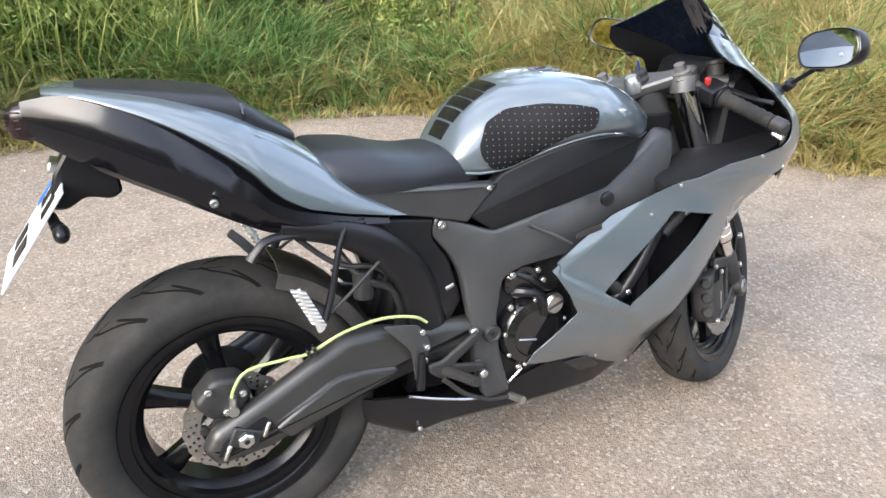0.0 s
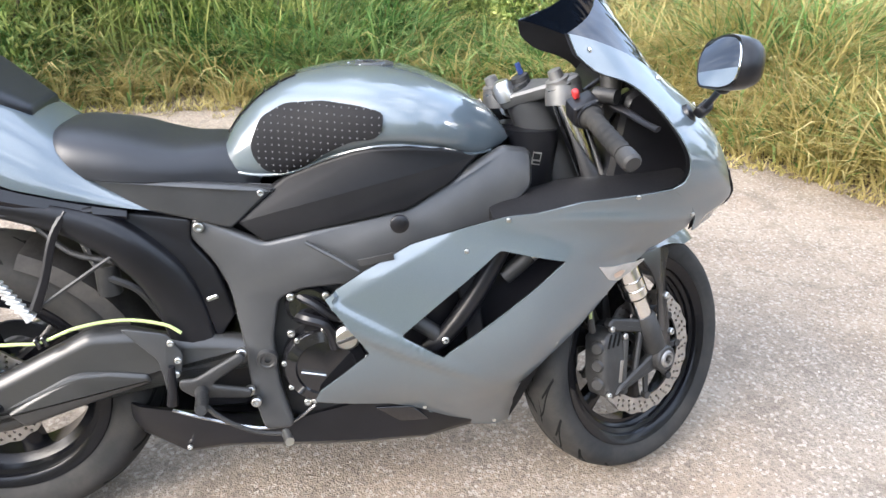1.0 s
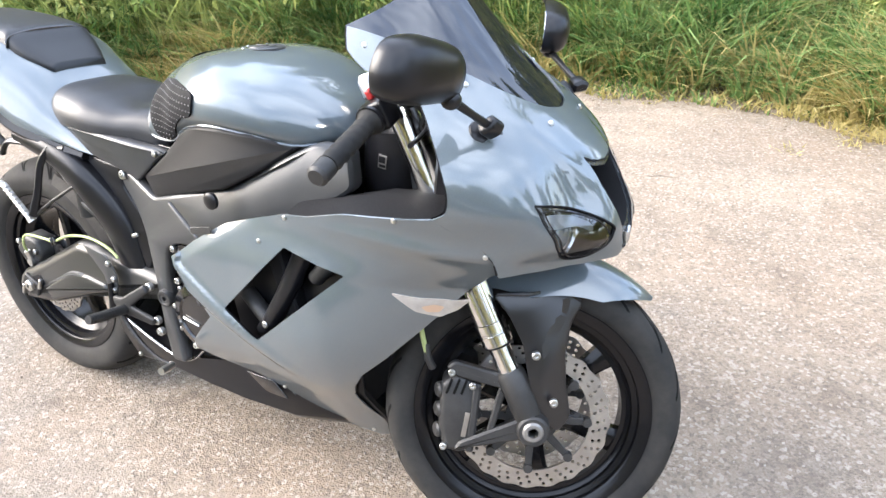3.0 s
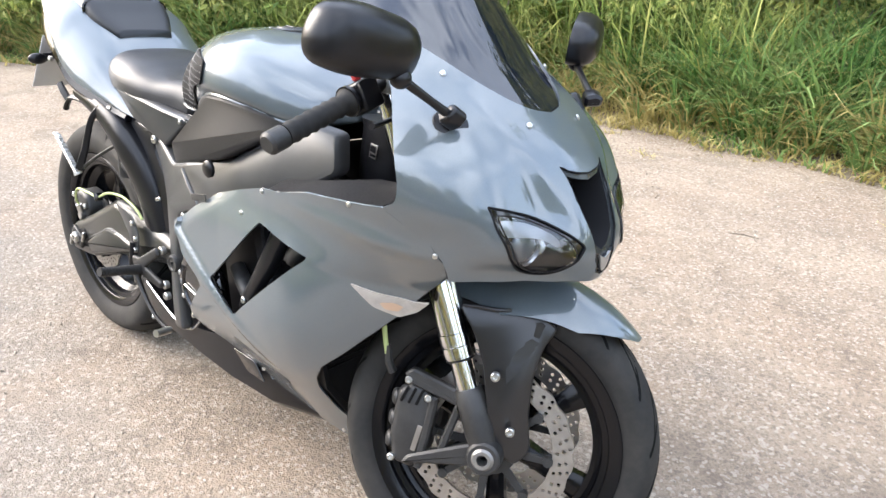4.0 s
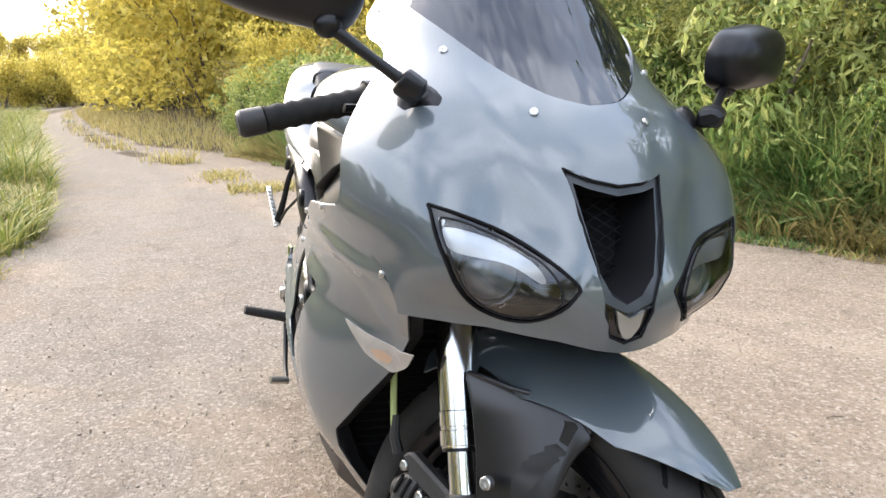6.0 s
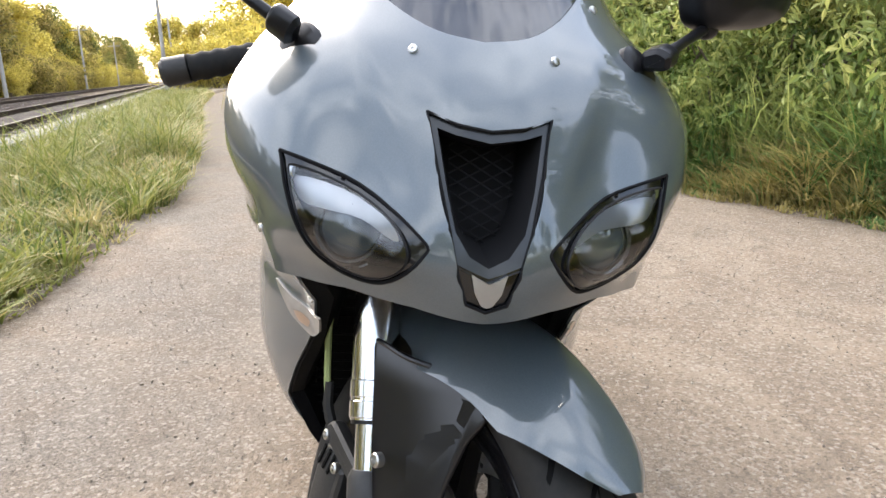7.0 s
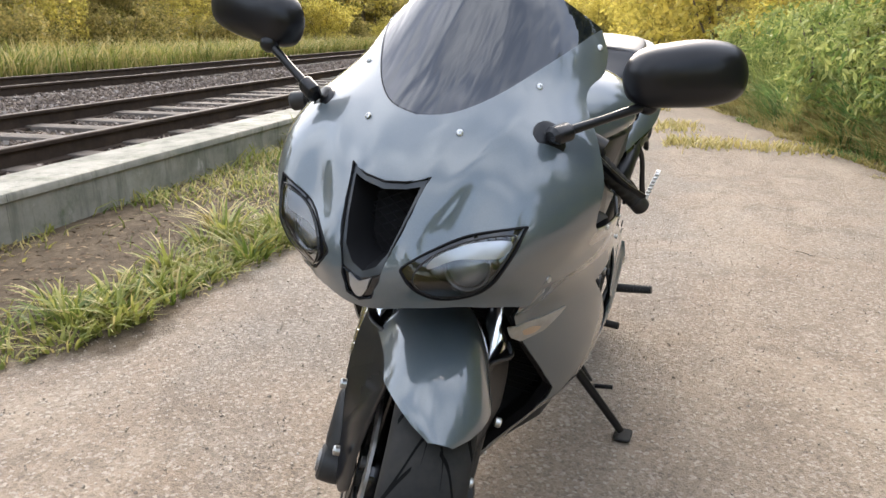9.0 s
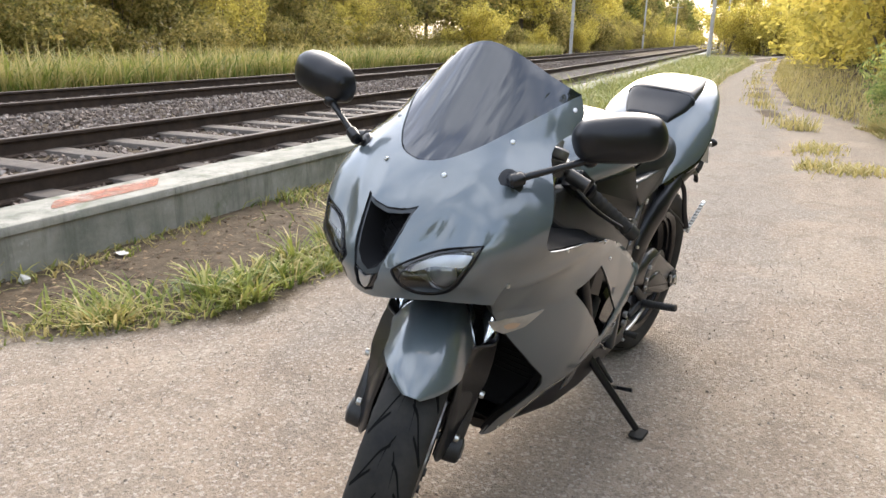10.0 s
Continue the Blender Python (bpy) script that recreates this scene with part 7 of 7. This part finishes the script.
# mirrors on stalks from the cowl
def mirror_unit(s):
    base = Vector((1.334, s * 0.172, 0.886))
    c = Vector((1.318, -0.319, 1.0)) if s < 0 else Vector((1.243, 0.324, 0.990))
    lie = ydir(base, (0.72, s * 0.50, 0.48))
    foot = part("mirror", lathe([(0.0002, -0.004), (0.024, -0.004), (0.023, 0.006), (0.018, 0.010), (0.0002, 0.010)], 20, lie @ Matrix.Diagonal((1.0, 1.0, 1.35, 1))), M["black"], bike, "black wing mirror on a slim stalk")
    end = c + Vector((0.014, -s * 0.048, -0.044))
    root = base + Vector((0.016, s * 0.016, 0.018))
    rod = (end - root).normalized()
    part("knuckle", slab(rounded([(-0.017, -0.010), (0.012, -0.012), (0.018, 0.003), (0.005, 0.013), (-0.015, 0.010)], 0.006, 4), -0.012, 0.018, 0.005, m=ydir(root, rod)), M["black"], foot)
    part("stalk", tube([root, root.lerp(end, 0.5), end], [0.0072, 0.0058, 0.0068], 10), M["black"], foot)
    part("swivel", ball(tuple(end + rod * 0.008), (0.015, 0.015, 0.014), 10), M["black"], foot)
    turn_m = Matrix.Translation(c) @ Matrix.Rotation(radians(-5 if s < 0 else 25), 4, "Z") @ Matrix.Rotation(radians(s * 11), 4, "X") @ Matrix.Rotation(radians(6), 4, "Y")
    # outline of the head in (y, z), inner end low and outer end tall
    out = rounded([(-0.074, -0.036), (0.030, -0.044), (0.078, -0.036), (0.088, -0.002), (0.074, 0.036), (0.020, 0.047), (-0.060, 0.042), (-0.086, 0.012)], 0.026, 5)
    rings = []
    for x, k in ((-0.024, 0.93), (-0.026, 0.975), (-0.020, 1.0), (-0.006, 0.985), (0.008, 0.92), (0.019, 0.78), (0.026, 0.55), (0.030, 0.25)):
        rings.append([turn_m @ Vector((x, s * q.x * k, q.y * k)) for q in out])
    part("housing", loft(rings), M["black"], foot, "rounded satin black mirror housing", 60)
    part("glass", loft([[turn_m @ Vector((-0.0245, s * q.x * 0.90, q.y * 0.90)) for q in out], [turn_m @ Vector((-0.0265, s * q.x * 0.89, q.y * 0.89)) for q in out]]), M["mirror"], foot, "mirror glass")


mirror_unit(-1)
mirror_unit(1)

# ---- swingarm and rear end ----
ARM = rounded([(-0.112, 0.300), (-0.088, 0.340), (0.03, 0.396), (0.11, 0.438), (0.195, 0.482), (0.272, 0.482), (0.33, 0.465), (0.42, 0.46), (0.52, 0.45), (0.52, 0.385), (0.40, 0.372), (0.31, 0.364), (0.188, 0.325), (0.02, 0.268), (-0.085, 0.258)], 0.012, 3)
both("swingarm", lambda: slab(ARM, -0.100, -0.152, 0.020), M["arm"], "dark satin swingarm", 50)
both("swingarm_facet", lambda: slab(rounded([(0.030, 0.322), (0.090, 0.357), (0.165, 0.398), (0.225, 0.402), (0.298, 0.392), (0.305, 0.374), (0.188, 0.336), (0.06, 0.290)], 0.008, 3), -0.148, -0.161, 0.0075), M["arm"], "raised facet of the swingarm", 50)
# the axle recess is not cut: a matt black plate paints its shade
both("axle_slot_dark", lambda: slab(rounded([(-0.088, 0.286), (-0.072, 0.322), (0.012, 0.356), (0.030, 0.330), (-0.050, 0.292)], 0.01, 3), -0.150, -0.1535, 0.001), M["matt"], "flat dark plate for the shaded recess round the axle block")
both("swingarm_rib", lambda: tube([(0.033, -0.149, 0.330), (0.10, -0.152, 0.360), (0.168, -0.153, 0.392), (0.23, -0.152, 0.392), (0.293, -0.146, 0.382)], [0.003, 0.006, 0.008, 0.007, 0.004], 8, smooth=4), M["frame"])
part("swingarm_bridge", slab(rounded([(0.335, 0.37), (0.42, 0.37), (0.44, 0.49), (0.36, 0.50)], 0.015, 2), -0.105, 0.105, 0.008), M["frame"], bike)
both("axle_block", lambda: box((0.060, 0.012, 0.042), pose(-0.030, -0.153, 0.317, 0, 25, 0), 0.003), M["cast"], "axle adjuster block")
both("axle_end", lambda: lathe([(0.006, 0.003), (0.013, 0.003), (0.017, 0.0), (0.017, -0.02), (0.006, -0.02)], 6, ydir((-0.030, -0.166, 0.317), (0, -1, 0))), M["alloy"], "rear axle nut")
both("adjuster", lambda: box((0.008, 0.010, 0.034), pose(0.012, -0.158, 0.328, 0, 25, 0), 0.002), M["alloy"], "bright chain adjuster plate")
both("adjuster_rear", lambda: box((0.008, 0.010, 0.034), pose(-0.068, -0.158, 0.298, 0, 25, 0), 0.002), M["alloy"])
part("rear_caliper", slab(rounded([(-0.115, 0.40), (-0.07, 0.445), (-0.015, 0.435), (0.0, 0.395), (-0.03, 0.355), (-0.085, 0.355)], 0.014, 3), -0.065, -0.128, 0.010), M["cast"], bike, "cast rear brake caliper")
part("caliper_arm", slab(rounded([(-0.09, 0.37), (-0.04, 0.38), (0.0, 0.33), (-0.03, 0.29), (-0.06, 0.30)], 0.01, 3), -0.098, -0.112, 0.004), M["cast"], bike)
for x, z in ((-0.085, 0.425), (-0.02, 0.405), (-0.055, 0.372)):
    bolt((x, -0.130, z), scale=1.1)
HOSE = [(-0.042, -0.132, 0.392), (-0.040, -0.145, 0.425), (-0.010, -0.150, 0.463), (0.068, -0.150, 0.468), (0.114, -0.152, 0.470), (0.187, -0.156, 0.500), (0.27, -0.158, 0.512), (0.34, -0.160, 0.500), (0.37, -0.160, 0.480)]
part("rear_hose", tube(HOSE, 0.0034, 8, smooth=5), M["wire"], bike, "bright yellow-green rear brake hose")
part("hose_ferrule", tube([(-0.043, -0.132, 0.378), (-0.0415, -0.140, 0.408)], 0.008, 10), M["alloy"], bike)
part("banjo", lathe([(0.0002, -0.006), (0.011, -0.006), (0.011, 0.006), (0.0002, 0.006)], 14, ydir((-0.043, -0.134, 0.373), (0, -1, 0))), M["alloy"], bike)
for x, z in ((0.112, 0.470), (0.125, 0.474)):
    part("hose_clamp", box((0.008, 0.016, 0.022), pose(x, -0.152, z, 0, -20, 0), 0.002), M["gloss"], bike)
rings = []
for k in range(11):
    a = radians(8 + 62 * k / 10)
    rings.append([(-0.03 + rr * math.cos(a), y, 0.317 + rr * math.sin(a)) for y, rr in ((-0.100, 0.300), (-0.092, 0.330), (-0.05, 0.341), (0, 0.344), (0.05, 0.341), (0.092, 0.330), (0.100, 0.300))])
part("hugger", solid(loft(rings, False, False), 0.003), M["dusty"], bike, "black rear hugger")
part("shock", tube([(0.34, 0, 0.40), (0.42, 0, 0.66)], 0.035, 16), M["black"], bike, "rear shock absorber")
part("linkage", slab(rounded([(0.36, 0.24), (0.48, 0.24), (0.50, 0.40), (0.40, 0.42)], 0.02, 2), -0.06, 0.06, 0.01), M["black"], bike)
part("reservoir_hose", tube([(0.20, -0.10, 0.66), (0.24, -0.135, 0.60), (0.30, -0.14, 0.565), (0.33, -0.12, 0.50), (0.36, -0.10, 0.44)], 0.008, 8, smooth=5), M["cast"], bike)
part("wiring_loom", tube([(0.12, -0.11, 0.70), (0.19, -0.13, 0.64), (0.27, -0.14, 0.62), (0.32, -0.145, 0.57), (0.36, -0.14, 0.54)], 0.006, 8, smooth=5), M["cast"], bike)
part("reservoir", tube([(0.245, -0.125, 0.555), (0.245, -0.125, 0.615)], 0.022, 14), M["cast"], bike, "small dark fluid reservoir")
part("battery_tray", slab(rounded([(0.34, 0.63), (0.40, 0.56), (0.46, 0.53), (0.52, 0.60), (0.50, 0.74), (0.30, 0.74)], 0.02, 2), -0.10, 0.10, 0.012), M["black"], bike, "black tray under the seat")

# foot controls
HEEL = rounded([(0.262, 0.502), (0.345, 0.486), (0.372, 0.440), (0.362, 0.392), (0.336, 0.345), (0.325, 0.43)], 0.012, 3)
both("heel_guard", lambda: slab(HEEL, -0.170, -0.174, 0.0015), M["frame"], "dark heel guard plate")
both("rearset", lambda: slab(rounded([(0.36, 0.372), (0.385, 0.352), (0.49, 0.343), (0.497, 0.362), (0.42, 0.378), (0.489, 0.428), (0.478, 0.446), (0.39, 0.392), (0.36, 0.392)], 0.008, 2), -0.178, -0.190, 0.004), M["cast"], "cast foot control bracket")
both("footpeg", lambda: tube([(0.40, -0.188, 0.366), (0.405, -0.21, 0.372), (0.418, -0.295, 0.392)], [0.013, 0.012, 0.010], 10), M["cast"], "ribbed metal footpeg")
for s in (-1, 1):
    for k in range(9):
        part("peg_rib", tube([Vector((0.408 + 0.0012 * k, s * (0.225 + 0.008 * k), 0.3755 + 0.0019 * k)) + Vector((0, s * d, 0)) for d in (-0.0014, 0.0014)], 0.0125, 8), M["cast"], bike)
part("brake_pedal", tube([(0.392, -0.195, 0.352), (0.44, -0.200, 0.305), (0.50, -0.205, 0.275), (0.56, -0.208, 0.268)], [0.006, 0.005, 0.0045, 0.0045], 8, smooth=4, flat=1.3), M["cast"], bike, "slim dark brake pedal")
part("pedal_tip", tube([(0.555, -0.205, 0.268), (0.565, -0.245, 0.275)], 0.009, 10), M["alloy"], bike)
part("shift_lever", tube([(0.40, 0.195, 0.352), (0.48, 0.200, 0.335), (0.57, 0.205, 0.330)], 0.006, 8), M["alloy"], bike)
part("shift_tip", tube([(0.565, 0.205, 0.330), (0.570, 0.245, 0.333)], 0.009, 10), M["rubber"], bike)
for x, z in ((0.352, 0.468), (0.356, 0.40), (0.362, 0.43)):
    bolt((x, -0.176, z), scale=1.0)
    bolt((x, 0.176, z), (0, 1, 0))
part("rear_master", tube([(0.342, -0.180, 0.335), (0.347, -0.180, 0.375), (0.349, -0.180, 0.42)], [0.011, 0.009, 0.006], 10), M["black"], bike, "rear brake master cylinder")
# pillion peg hangers
both("peg_hanger", lambda: tube([(0.245, -0.150, 0.728), (0.15, -0.160, 0.727), (0.060, -0.165, 0.727), (0.030, -0.167, 0.708), (0.018, -0.167, 0.692)], [0.010, 0.009, 0.009, 0.010, 0.011], 8, smooth=4, flat=0.7), M["black"], "black pillion peg hanger")
both("hanger_leg", lambda: tube([(0.205, -0.160, 0.726), (0.182, -0.178, 0.690), (0.160, -0.190, 0.615), (0.138, -0.200, 0.560)], [0.010, 0.008, 0.009, 0.011], 8, smooth=4, flat=0.7), M["black"])
both("strap_hook", lambda: tube([(0.022, -0.160, 0.712), (0.004, -0.165, 0.735), (-0.012, -0.165, 0.752)], [0.010, 0.010, 0.009], 8, flat=0.6), M["cast"])
both("hanger_stay", lambda: tube([(0.140, -0.195, 0.56), (0.20, -0.185, 0.60), (0.28, -0.16, 0.65)], 0.004, 6), M["cast"])
both("pillion_peg", lambda: tube([(0.130, -0.200, 0.545), (0.122, -0.204, 0.560), (0.085, -0.222, 0.640)], [0.012, 0.008, 0.007], 10, flat=0.7), M["peg"], "folded bright pillion peg")
for s in (-1, 1):
    for k in range(9):
        p = Vector((0.123, s * 0.2045, 0.558)).lerp(Vector((0.086, s * 0.222, 0.638)), k / 8)
        part("peg_tooth", box((0.030, 0.012, 0.0048), Matrix.Translation(p) @ Matrix.Rotation(radians(20), 4, "Y"), 0.0012), M["peg"], bike)
# side stand on the left
stand = part("side_stand", tube([(0.640, 0.125, 0.268), (0.630, 0.170, 0.215), (0.582, 0.305, 0.056)], [0.014, 0.012, 0.010], 10), M["black"], bike, "black side stand on the gravel")
part("stand_foot", slab(rounded([(-0.03, -0.022), (0.03, -0.022), (0.034, 0.0), (0.03, 0.022), (-0.03, 0.022)], 0.01, 3), -0.004, 0.004, 0.002, m=Matrix.Translation((0.578, 0.313, 0.043)) @ Matrix.Rotation(radians(-84), 4, "X")), M["rubber"], stand)
part("stand_spur", tube([(0.605, 0.205, 0.168), (0.565, 0.215, 0.150), (0.560, 0.262, 0.158)], 0.006, 8), M["black"], stand)
part("stand_spring", tube([(0.615, 0.158, 0.245), (0.590, 0.205, 0.175)], 0.007, 8), M["cast"], stand)
